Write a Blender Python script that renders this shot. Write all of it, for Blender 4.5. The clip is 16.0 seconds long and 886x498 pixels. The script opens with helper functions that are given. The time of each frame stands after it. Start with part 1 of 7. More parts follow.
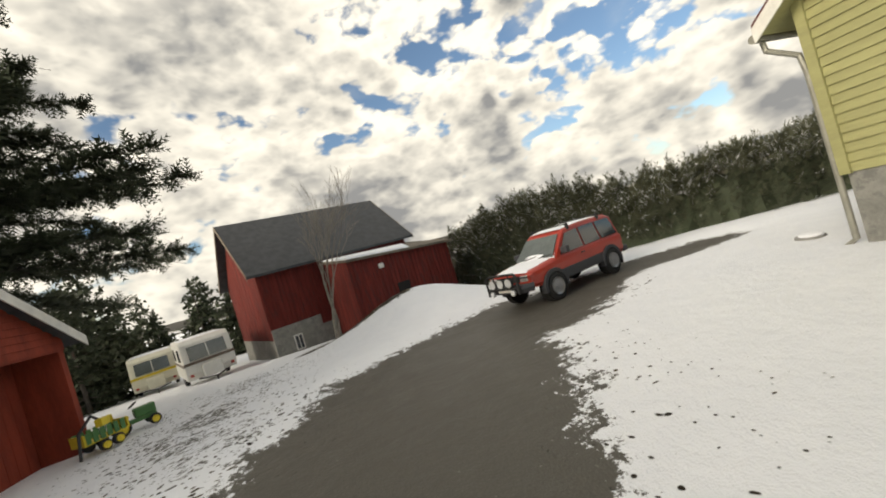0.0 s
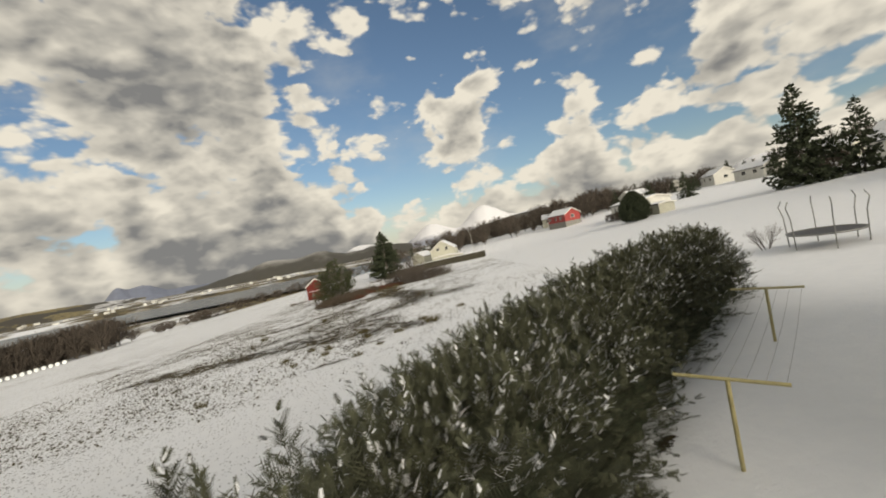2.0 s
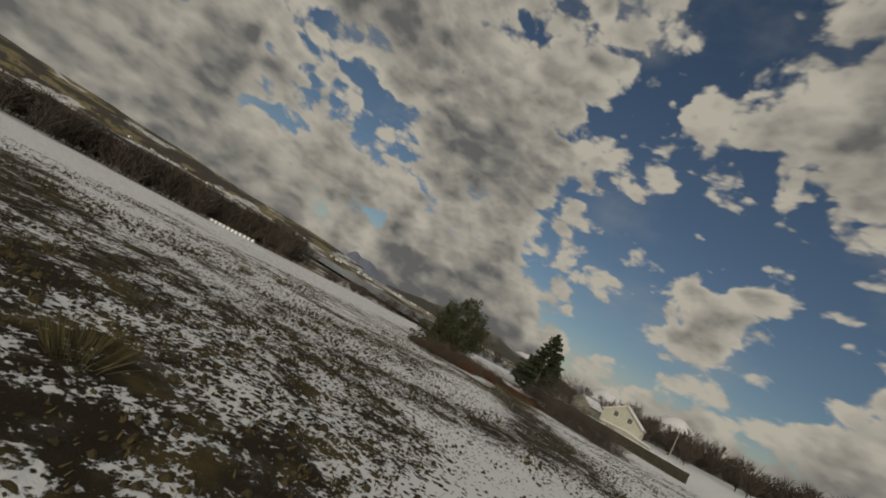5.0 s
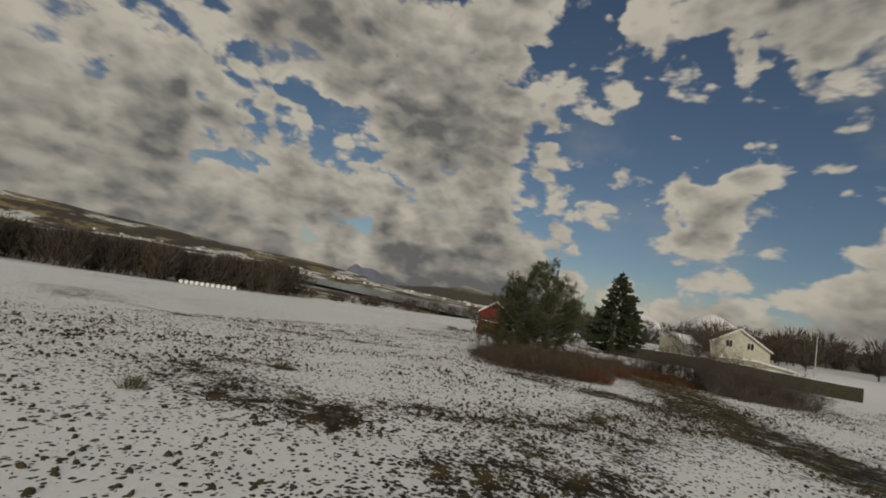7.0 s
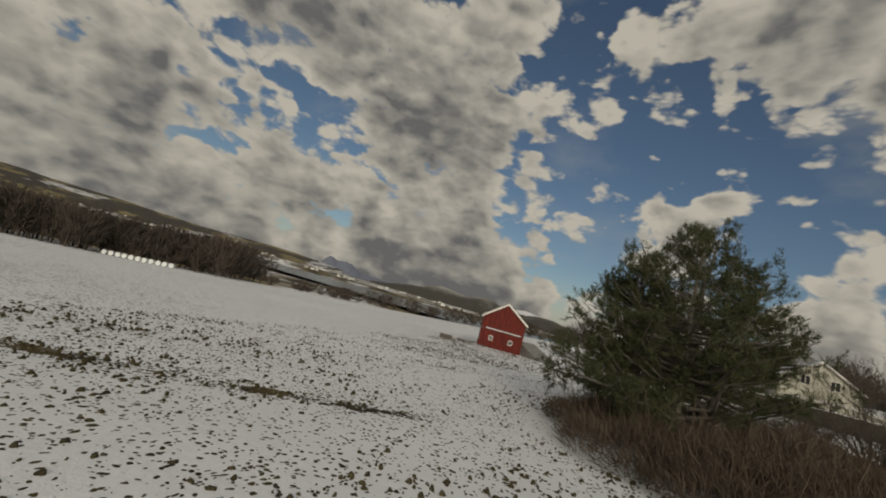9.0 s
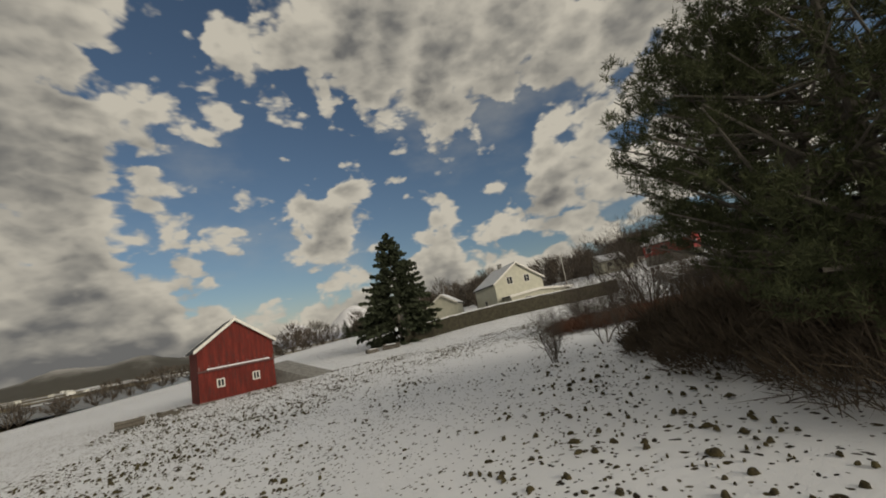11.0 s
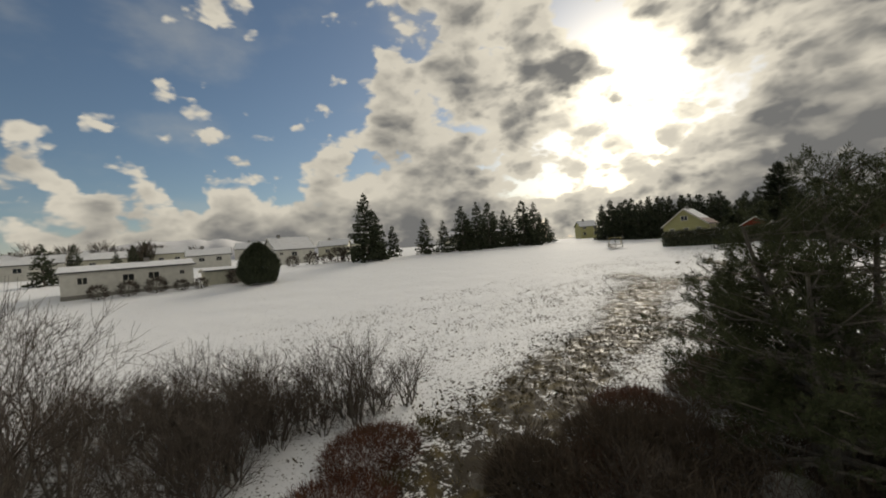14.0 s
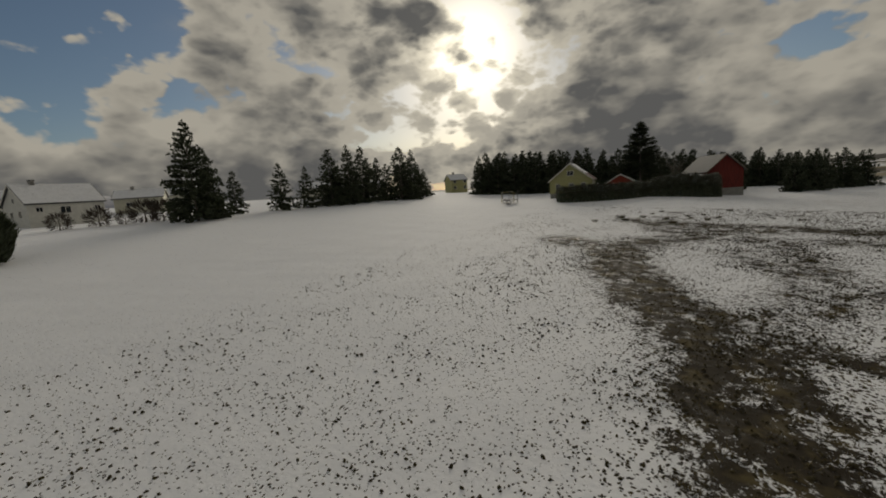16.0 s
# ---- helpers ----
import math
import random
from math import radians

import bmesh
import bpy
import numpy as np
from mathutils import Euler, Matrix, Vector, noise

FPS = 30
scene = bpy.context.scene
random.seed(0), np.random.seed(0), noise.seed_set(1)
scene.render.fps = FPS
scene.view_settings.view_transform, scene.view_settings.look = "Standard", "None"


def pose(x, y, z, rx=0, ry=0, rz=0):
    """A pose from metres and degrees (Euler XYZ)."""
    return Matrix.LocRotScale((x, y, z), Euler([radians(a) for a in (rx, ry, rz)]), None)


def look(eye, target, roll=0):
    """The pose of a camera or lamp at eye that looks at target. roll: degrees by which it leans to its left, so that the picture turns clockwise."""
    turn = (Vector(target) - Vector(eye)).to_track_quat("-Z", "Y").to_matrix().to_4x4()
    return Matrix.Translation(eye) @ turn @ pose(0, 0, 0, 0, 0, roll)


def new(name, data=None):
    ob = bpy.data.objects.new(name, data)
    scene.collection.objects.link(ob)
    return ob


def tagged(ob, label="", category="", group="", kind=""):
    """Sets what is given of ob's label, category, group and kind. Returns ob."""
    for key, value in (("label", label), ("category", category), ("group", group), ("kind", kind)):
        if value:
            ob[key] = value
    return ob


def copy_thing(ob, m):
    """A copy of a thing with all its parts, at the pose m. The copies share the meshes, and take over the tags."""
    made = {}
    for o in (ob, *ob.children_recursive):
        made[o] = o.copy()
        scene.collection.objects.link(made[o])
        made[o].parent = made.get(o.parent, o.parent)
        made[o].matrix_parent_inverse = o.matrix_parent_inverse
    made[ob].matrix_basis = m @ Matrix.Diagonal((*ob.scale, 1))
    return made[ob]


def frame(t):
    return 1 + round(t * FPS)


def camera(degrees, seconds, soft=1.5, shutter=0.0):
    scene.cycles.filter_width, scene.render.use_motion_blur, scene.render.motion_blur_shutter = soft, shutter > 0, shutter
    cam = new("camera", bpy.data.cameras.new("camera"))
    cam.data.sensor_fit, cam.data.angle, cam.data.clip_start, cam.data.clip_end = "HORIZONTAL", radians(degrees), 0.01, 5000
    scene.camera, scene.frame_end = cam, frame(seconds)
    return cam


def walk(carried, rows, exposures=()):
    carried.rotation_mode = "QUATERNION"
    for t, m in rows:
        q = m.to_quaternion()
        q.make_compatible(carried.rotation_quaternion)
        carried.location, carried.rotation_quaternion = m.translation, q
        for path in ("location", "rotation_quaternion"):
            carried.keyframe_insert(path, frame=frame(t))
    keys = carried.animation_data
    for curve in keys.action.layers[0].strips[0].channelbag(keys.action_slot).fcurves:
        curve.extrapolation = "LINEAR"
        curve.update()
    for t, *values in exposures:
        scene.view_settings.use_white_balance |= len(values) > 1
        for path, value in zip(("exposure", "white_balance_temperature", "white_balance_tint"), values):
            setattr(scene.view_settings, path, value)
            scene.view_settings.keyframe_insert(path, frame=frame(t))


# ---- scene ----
cam = camera(97, 16.0, soft=1.9)
PATH = [
    (0, pose(1.19, 0.01, 0.14, 89.77, 16.78, 80.13)),
    (0.5, pose(-3.15, 1.52, 0.70, 88.62, 23.16, 65.31)),
    (1, pose(-7.30, 3.54, 1.27, 89.40, 25.10, 42.57)),
    (1.5, pose(-10.84, 6.75, 1.97, 88.13, 17.91, 18.42)),
    (2, pose(-12.01, 9.79, 2.47, 88.85, 11.09, 1.67)),
    (2.5, pose(-13.36, 13.66, 3.28, 85.65, 4.54, 4.24)),
    (3, pose(-14.33, 18.40, 3.64, 84.79, 0.80, 5.05)),
    (3.5, pose(-14.72, 23.43, 3.14, 85.57, -8.69, 11.52)),
    (4, pose(-14.68, 29.15, 1.42, 90.07, -20.49, 18.98)),
    (4.5, pose(-14.75, 35.32, -0.53, 95.42, -26.69, 22.67)),
    (5, pose(-16.37, 41.52, -1.65, 100.09, -30.35, 26.44)),
    (7.5, pose(-32.30, 60.84, -1.89, 96.25, -9.50, 28.73)),
    (8, pose(-35.24, 64.90, -1.98, 95.79, -14.41, 31.06)),
    (10.5, pose(-47.09, 84.83, -4.48, 103.23, 0.23, -3.07)),
    (11, pose(-48.85, 87.93, -4.27, 100.18, 10.39, -17.84)),
    (11.5, pose(-50.10, 91.53, -3.66, 99.24, 14.83, -27.79)),
    (12, pose(-50.50, 96.54, -2.61, 106.54, 15.07, -49.61)),
    (12.5, pose(-49.84, 101.35, -1.17, 101.17, 15.84, -73.65)),
    (13, pose(-47.19, 104.96, -0.09, 93.89, 17.33, -97.66)),
    (13.5, pose(-44.28, 106.32, 0.63, 92.29, 11.49, -113.37)),
    (14, pose(-40.88, 106.72, 1.39, 90.16, 5.17, -124.51)),
    (14.5, pose(-37.23, 106.38, 2.06, 80.02, 8.20, -135.52)),
    (15, pose(-33.32, 105.19, 2.14, 77.43, 9.50, -146.08)),
    (15.5, pose(-29.39, 103.04, 1.81, 79.92, 1.26, -144.40)),
    (16, pose(-25.45, 100.03, 2.00, 81.56, 4.52, -145.88)),
]
EXPOSURES = [(0, 0.9), (0.5, 0.8), (1.0, 0.57), (1.5, 0.44), (2.0, 0.3), (3.0, -0.08), (4.0, -0.60), (5.0, -0.68), (7.5, -0.6), (8.0, -0.6), (10.5, -0.42), (12.0, -0.36), (12.5, -0.44), (13.0, -0.28), (14.0, -0.1), (14.5, -0.15), (15.0, -0.4), (16.0, -0.9)]
walk(cam, PATH, [(t, e, 6950, 9) for t, e in EXPOSURES])

# ---------------------------------------------------------------- sky and sun
SUN_AZ, SUN_EL = 151.0, 18.3
SUN_WAY = Vector((math.sin(radians(SUN_AZ)) * math.cos(radians(SUN_EL)),
                  math.cos(radians(SUN_AZ)) * math.cos(radians(SUN_EL)), math.sin(radians(SUN_EL))))


def sky_way(az, el):
    return (math.sin(radians(az)) * math.cos(radians(el)), math.cos(radians(az)) * math.cos(radians(el)), math.sin(radians(el)))


class Nodes:
    """Short hand for a node tree: a call adds a node and links or sets its sockets."""

    def __init__(self, tree):
        self.tree = tree
        tree.nodes.clear()

    def add(self, kind, sockets=(), **settings):
        n = self.tree.nodes.new(kind)
        for key, value in settings.items():
            setattr(n, key, value)
        for key, value in dict(sockets).items():
            if isinstance(value, bpy.types.NodeSocket):
                self.tree.links.new(value, n.inputs[key])
            else:
                n.inputs[key].default_value = value
        return n

    def math(self, op, a, b=0.0, c=0.0, clamp=False):
        return self.add("ShaderNodeMath", {0: a, 1: b, 2: c}, operation=op, use_clamp=clamp).outputs[0]

    def vmath(self, op, a, b=(0, 0, 0)):
        n = self.add("ShaderNodeVectorMath", {0: a, 1: b}, operation=op)
        return n.outputs["Value"] if op in ("DOT_PRODUCT", "LENGTH") else n.outputs[0]

    def noise(self, vec, scale, detail=5.0, rough=0.55, distort=0.0):
        return self.add("ShaderNodeTexNoise", {"Vector": vec, "Scale": scale, "Detail": detail, "Roughness": rough, "Distortion": distort}).outputs[0]

    def step(self, value, lo, hi, a=0.0, b=1.0):
        n = self.add("ShaderNodeMapRange", {0: value, 1: lo, 2: hi, 3: a, 4: b}, interpolation_type="SMOOTHSTEP")
        return n.outputs[0]

    def mix(self, fac, a, b):
        n = self.add("ShaderNodeMix", {0: fac}, data_type="RGBA")
        for k, v in ((6, a), (7, b)):
            if isinstance(v, bpy.types.NodeSocket):
                self.tree.links.new(v, n.inputs[k])
            else:
                n.inputs[k].default_value = (*v[:3], 1)
        return n.outputs[2]


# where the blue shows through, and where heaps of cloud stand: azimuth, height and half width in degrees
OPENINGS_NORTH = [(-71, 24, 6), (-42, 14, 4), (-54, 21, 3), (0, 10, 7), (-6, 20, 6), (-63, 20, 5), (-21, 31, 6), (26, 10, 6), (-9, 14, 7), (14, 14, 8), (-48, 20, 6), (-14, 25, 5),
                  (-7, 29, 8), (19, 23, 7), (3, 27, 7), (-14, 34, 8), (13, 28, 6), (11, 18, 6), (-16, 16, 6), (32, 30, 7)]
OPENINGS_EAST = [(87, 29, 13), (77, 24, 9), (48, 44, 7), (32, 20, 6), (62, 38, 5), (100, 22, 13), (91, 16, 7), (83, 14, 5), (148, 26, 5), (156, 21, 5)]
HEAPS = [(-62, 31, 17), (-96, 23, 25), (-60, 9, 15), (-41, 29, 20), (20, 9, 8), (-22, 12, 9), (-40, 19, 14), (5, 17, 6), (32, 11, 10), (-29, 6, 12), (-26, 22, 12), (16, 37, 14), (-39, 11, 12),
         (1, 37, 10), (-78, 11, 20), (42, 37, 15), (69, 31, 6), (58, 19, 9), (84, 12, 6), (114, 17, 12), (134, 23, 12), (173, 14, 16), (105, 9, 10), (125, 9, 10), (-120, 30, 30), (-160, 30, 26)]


def make_sky():
    world = bpy.data.worlds.new("sky")
    scene.world = world
    world.use_nodes = True
    k = Nodes(world.node_tree)
    way = k.add("ShaderNodeTexCoord").outputs["Generated"]
    sky = k.add("ShaderNodeTexSky", sky_type="NISHITA", sun_disc=False, sun_elevation=radians(SUN_EL), sun_rotation=radians(SUN_AZ),
                air_density=1.0, dust_density=0.6, ozone_density=2.5).outputs[0]
    xyz = k.add("ShaderNodeSeparateXYZ", {0: way})
    up = k.math("MAXIMUM", xyz.outputs[2], 0.0)
    near_sun = k.math("MAXIMUM", k.vmath("DOT_PRODUCT", way, tuple(SUN_WAY)), 0.0)

    stir = k.add("ShaderNodeTexNoise", {"Vector": way, "Scale": 6.0, "Detail": 4.0}).outputs[1]
    drift = k.vmath("NORMALIZE", k.vmath("ADD", way, k.vmath("MULTIPLY", k.vmath("SUBTRACT", stir, (0.5, 0.5, 0.5)), (0.30, 0.30, 0.26))))

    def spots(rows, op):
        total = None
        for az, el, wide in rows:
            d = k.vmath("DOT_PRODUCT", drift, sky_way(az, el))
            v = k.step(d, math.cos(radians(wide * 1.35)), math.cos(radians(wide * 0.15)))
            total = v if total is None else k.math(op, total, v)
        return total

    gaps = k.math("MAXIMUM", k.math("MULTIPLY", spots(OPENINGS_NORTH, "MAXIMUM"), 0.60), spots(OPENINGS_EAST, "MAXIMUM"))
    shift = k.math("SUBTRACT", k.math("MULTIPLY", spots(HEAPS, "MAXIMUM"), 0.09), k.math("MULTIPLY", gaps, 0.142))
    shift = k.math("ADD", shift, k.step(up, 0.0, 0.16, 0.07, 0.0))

    def heaped(lift):
        """Heaped cloud density over the sky, looked at a little higher by lift and a little nearer the sun."""
        v = k.vmath("MULTIPLY", k.vmath("ADD", way, tuple(SUN_WAY * lift * 0.6 + Vector((0, 0, lift)))), (1.0, 1.0, 1.7))
        bent = k.vmath("ADD", v, k.vmath("MULTIPLY", k.add("ShaderNodeTexNoise", {"Vector": v, "Scale": 9.0, "Detail": 3.0}).outputs[1], (0.055, 0.055, 0.055)))
        big = k.noise(bent, 2.9, 3.0, 0.5)
        fine = k.noise(bent, 8.5, 7.0 if lift == 0 else 4.0, 0.50)
        puff = k.add("ShaderNodeTexVoronoi", {"Vector": bent, "Scale": 11.0, "Detail": 3.0 if lift == 0 else 2.0, "Roughness": 0.5, "Smoothness": 0.6}, feature="SMOOTH_F1").outputs["Distance"]
        return k.math("ADD", 0.112, k.math("SUBTRACT", k.math("ADD", k.math("MULTIPLY", big, 0.56), k.math("MULTIPLY", fine, 0.28)), k.math("MULTIPLY", puff, 0.25)))

    here, above = heaped(0.0), heaped(0.045)
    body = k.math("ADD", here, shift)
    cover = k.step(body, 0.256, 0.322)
    thick = k.step(body, 0.30, 0.51)
    rim = k.math("MULTIPLY", k.math("SUBTRACT", here, above), 2.7)
    ragged = k.math("SUBTRACT", k.noise(k.vmath("MULTIPLY", way, (1, 1, 1.8)), 11.0, 6.0, 0.55), 0.5)
    light = k.math("ADD", k.math("ADD", rim, k.math("MULTIPLY", ragged, 0.12)), k.math("SUBTRACT", 0.92, k.math("MULTIPLY", thick, 0.86)))
    light = k.math("ADD", light, k.math("MULTIPLY", k.math("POWER", near_sun, 14.0), k.math("SUBTRACT", 0.70, thick)), clamp=True)
    cloud = k.mix(light, (0.175, 0.179, 0.184), (0.66, 0.630, 0.560))
    veil = k.step(k.noise(k.vmath("MULTIPLY", way, (1, 1, 2)), 3.0, 5.0, 0.55), 0.45, 0.75, 0.0, 0.35)
    blue = k.mix(1.0, (0, 0, 0), k.add("ShaderNodeVectorMath", {0: sky, "Scale": 0.080}, operation="SCALE").outputs[0])
    blue = k.mix(k.math("MAXIMUM", veil, k.step(up, 0.0, 0.14, 0.60, 0.0)), blue, (0.50, 0.50, 0.47))
    seen = k.mix(cover, blue, cloud)
    glow = k.math("ADD", k.math("MULTIPLY", k.math("POWER", near_sun, 30.0), 0.40), k.math("MULTIPLY", k.math("POWER", near_sun, 220.0), 1.7))
    glow = k.math("MULTIPLY", glow, k.step(k.math("ADD", body, k.math("MULTIPLY", ragged, 0.30)), 0.42, 0.27, 0.04, 1.0))
    warm = k.add("ShaderNodeVectorMath", {0: (1.0, 0.93, 0.74), "Scale": glow}, operation="SCALE").outputs[0]
    total = k.mix(k.step(xyz.outputs[2], -0.06, 0.0), (0.30, 0.30, 0.31), k.vmath("ADD", seen, warm))
    back = k.add("ShaderNodeBackground", {0: total, 1: 1.0})
    k.add("ShaderNodeOutputWorld", {0: back.outputs[0]})


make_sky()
sun = new("sun", bpy.data.lights.new("sun", "SUN"))
sun.data.energy, sun.data.angle, sun.data.color = 2.8, radians(34), (1.0, 0.93, 0.82)
sun.matrix_world = look(SUN_WAY * 50, (0, 0, 0))

# ---------------------------------------------------------------- materials
def material(name, colour=(0.5, 0.5, 0.5), rough=0.7, metal=0.0, vary=0.15, scale=3.0, bump=0.0, bump_scale=30.0, second=None, fleck=0.5,
             stretch=(1, 1, 1), spec=0.5, random_tone=0.0):
    m = bpy.data.materials.new(name)
    m.use_nodes = True
    k = Nodes(m.node_tree)
    at = k.add("ShaderNodeTexCoord").outputs["Object"]
    at = k.vmath("MULTIPLY", at, stretch)
    a = k.noise(at, scale, 6)
    b = k.noise(at, scale * 9, 3)
    tone = k.math("ADD", k.math("MULTIPLY", a, 0.7), k.math("MULTIPLY", b, 0.3))
    dark = tuple(c * (1 - vary) for c in colour)
    bright = tuple(min(1, c * (1 + vary)) for c in colour)
    col = k.mix(k.step(tone, 0.3, 0.7), dark, bright)
    if second:
        col = k.mix(k.step(k.noise(at, scale * 2.3, 8, 0.65), fleck - 0.05, fleck + 0.08), second, col)
    if random_tone:
        r = k.add("ShaderNodeObjectInfo").outputs["Random"]
        i = k.add("ShaderNodeNewGeometry").outputs["Random Per Island"]
        r = k.math("FRACT", k.math("ADD", r, i))
        col = k.mix(k.math("MULTIPLY", r, random_tone), col, tuple(c * 0.35 for c in colour))
    s = k.add("ShaderNodeBsdfPrincipled", {"Base Color": col, "Roughness": rough, "Metallic": metal})
    s.inputs["Specular IOR Level"].default_value = spec
    if bump:
        h = k.add("ShaderNodeBump", {"Height": k.noise(at, bump_scale, 6), "Strength": min(1.0, bump), "Distance": 0.02})
        k.tree.links.new(h.outputs[0], s.inputs["Normal"])
    k.add("ShaderNodeOutputMaterial", {0: s.outputs[0]})
    return m


M = {
    "red": material("red_boards", (0.135, 0.022, 0.016), 0.85, 0, 0.35, 1.2, 0.4, 14, stretch=(4, 4, 0.5), second=(0.085, 0.024, 0.020), fleck=0.42, random_tone=0.12, spec=0.25),
    "red_plain": material("red_house_paint", (0.28, 0.03, 0.025), 0.6, 0, 0.2, 1.5),
    "garagered": material("garage_red_boards", (0.235, 0.040, 0.020), 0.75, 0, 0.25, 1.2, 0.3, 14, stretch=(3, 3, 0.6), random_tone=0.2, spec=0.3),
    "yellow": material("yellow_paint", (0.33, 0.315, 0.135), 0.6, 0, 0.12, 2.0, 0.15, 40, stretch=(0.5, 0.5, 3), random_tone=0.06),
    "white": material("white_paint", (0.56, 0.55, 0.50), 0.6, 0, 0.1, 1.5),
    "cream": material("cream_paint", (0.46, 0.45, 0.36), 0.65, 0, 0.1, 1.5),
    "trim": material("white_trim", (0.66, 0.64, 0.58), 0.55, 0, 0.12, 4),
    "slate": material("dark_roof_slate", (0.045, 0.047, 0.05), 0.7, 0, 0.3, 3, 0.4, 20),
    "redroof": material("red_brown_roof_edge", (0.12, 0.05, 0.045), 0.6, 0, 0.2, 3),
    "concrete": material("grey_concrete", (0.215, 0.21, 0.185), 0.9, 0, 0.25, 2.5, 0.5, 30, second=(0.17, 0.165, 0.15), fleck=0.42),
    "stone": material("grey_stone", (0.22, 0.215, 0.20), 0.9, 0, 0.3, 3, 0.8, 12),
    "bark": material("grey_bark", (0.13, 0.115, 0.095), 0.95, 0, 0.35, 6, 0.8, 30, stretch=(3, 3, 0.6)),
    "palebark": material("pale_bark", (0.21, 0.185, 0.15), 0.9, 0, 0.3, 5, 0.5, 30),
    "twig": material("brown_twigs", (0.095, 0.077, 0.062), 0.9, 0, 0.35, 4, random_tone=0.4),
    "bramble": material("dark_bramble", (0.115, 0.090, 0.066), 0.95, 0, 0.35, 3, random_tone=0.5, spec=0.2),
    "redtwig": material("russet_twigs", (0.120, 0.052, 0.030), 0.95, 0, 0.35, 3, random_tone=0.4),
    "straw": material("dry_grass", (0.15, 0.115, 0.048), 0.95, 0, 0.35, 2, random_tone=0.55),
    "rush": material("olive_grass", (0.12, 0.10, 0.04), 0.95, 0, 0.35, 2, random_tone=0.5),
    "spruce": material("spruce_needles", (0.062, 0.075, 0.042), 0.75, 0, 0.35, 2.0, random_tone=0.6, spec=0.25),
    "hedge": material("hedge_needles", (0.098, 0.102, 0.062), 0.75, 0, 0.4, 1.2, random_tone=0.55, spec=0.25),
    "pine": material("pine_needles", (0.076, 0.086, 0.042), 0.8, 0, 0.35, 2.0, random_tone=0.5, spec=0.12),
    "clipped": material("clipped_hedge", (0.045, 0.040, 0.025), 0.95, 0, 0.45, 3, 1.0, 12),
    "farwood": material("bare_wood", (0.085, 0.068, 0.052), 1.0, 0, 0.4, 0.4, random_tone=0.5),
    "snowcap": material("snow_cap", (0.80, 0.81, 0.83), 0.7, 0, 0.05, 2, 0.25, 14, spec=0.3),
    "snowroof": material("thin_snow_roof", (0.74, 0.75, 0.77), 0.75, 0, 0.08, 1.5, second=(0.30, 0.29, 0.28), fleck=0.34, spec=0.3),
    "carred": material("red_car_paint", (0.36, 0.034, 0.018), 0.30, 0.0, 0.08, 2, spec=0.6),
    "plastic": material("dark_grey_plastic", (0.035, 0.036, 0.040), 0.55, 0, 0.15, 8),
    "black": material("black_rubber", (0.018, 0.018, 0.018), 0.8, 0, 0.2, 12, 0.3, 40),
    "alloy": material("silver_alloy", (0.34, 0.34, 0.35), 0.35, 0.8, 0.08, 6),
    "chrome": material("lamp_reflector", (0.80, 0.80, 0.78), 0.2, 0.6, 0.05, 5),
    "glassdark": material("tinted_window_glass", (0.02, 0.024, 0.028), 0.06, 0, 0.1, 1, spec=0.8),
    "glassgrey": material("windscreen_glass", (0.10, 0.115, 0.11), 0.1, 0, 0.2, 1, spec=0.8),
    "caravan": material("caravan_white_panel", (0.66, 0.65, 0.60), 0.45, 0, 0.08, 3),
    "caravan_b": material("caravan_cream_panel", (0.62, 0.60, 0.47), 0.45, 0, 0.1, 3),
    "brownband": material("brown_band", (0.11, 0.075, 0.05), 0.5),
    "toyyellow": material("yellow_toy_plastic", (0.62, 0.48, 0.03), 0.4),
    "toygreen": material("green_toy_plastic", (0.06, 0.17, 0.05), 0.45),
    "bin": material("dark_grey_bin_plastic", (0.05, 0.052, 0.055), 0.5),
    "post": material("yellowed_post_paint", (0.40, 0.35, 0.17), 0.6, 0, 0.2, 5),
    "wire": material("grey_wire", (0.20, 0.20, 0.19), 0.5, 0.5),
    # near-black colour that stands in for the shade inside hollows
    "gapshade": material("painted_gap_shade", (0.012, 0.011, 0.010), 0.9),
    "wood": material("weathered_planks", (0.15, 0.125, 0.095), 0.9, 0, 0.3, 2, 0.4, 20, stretch=(1, 1, 4)),
    "bale": material("white_bale_wrap", (0.72, 0.74, 0.72), 0.35, 0, 0.06, 2),
    "clod": material("dark_earth_clods", (0.056, 0.047, 0.029), 0.95, 0, 0.4, 5, 0.6, 40, second=(0.095, 0.078, 0.038), fleck=0.5, random_tone=0.4, spec=0.2),
    "galv": material("grey_gutter_metal", (0.30, 0.29, 0.24), 0.5, 0.3, 0.15, 6),
}


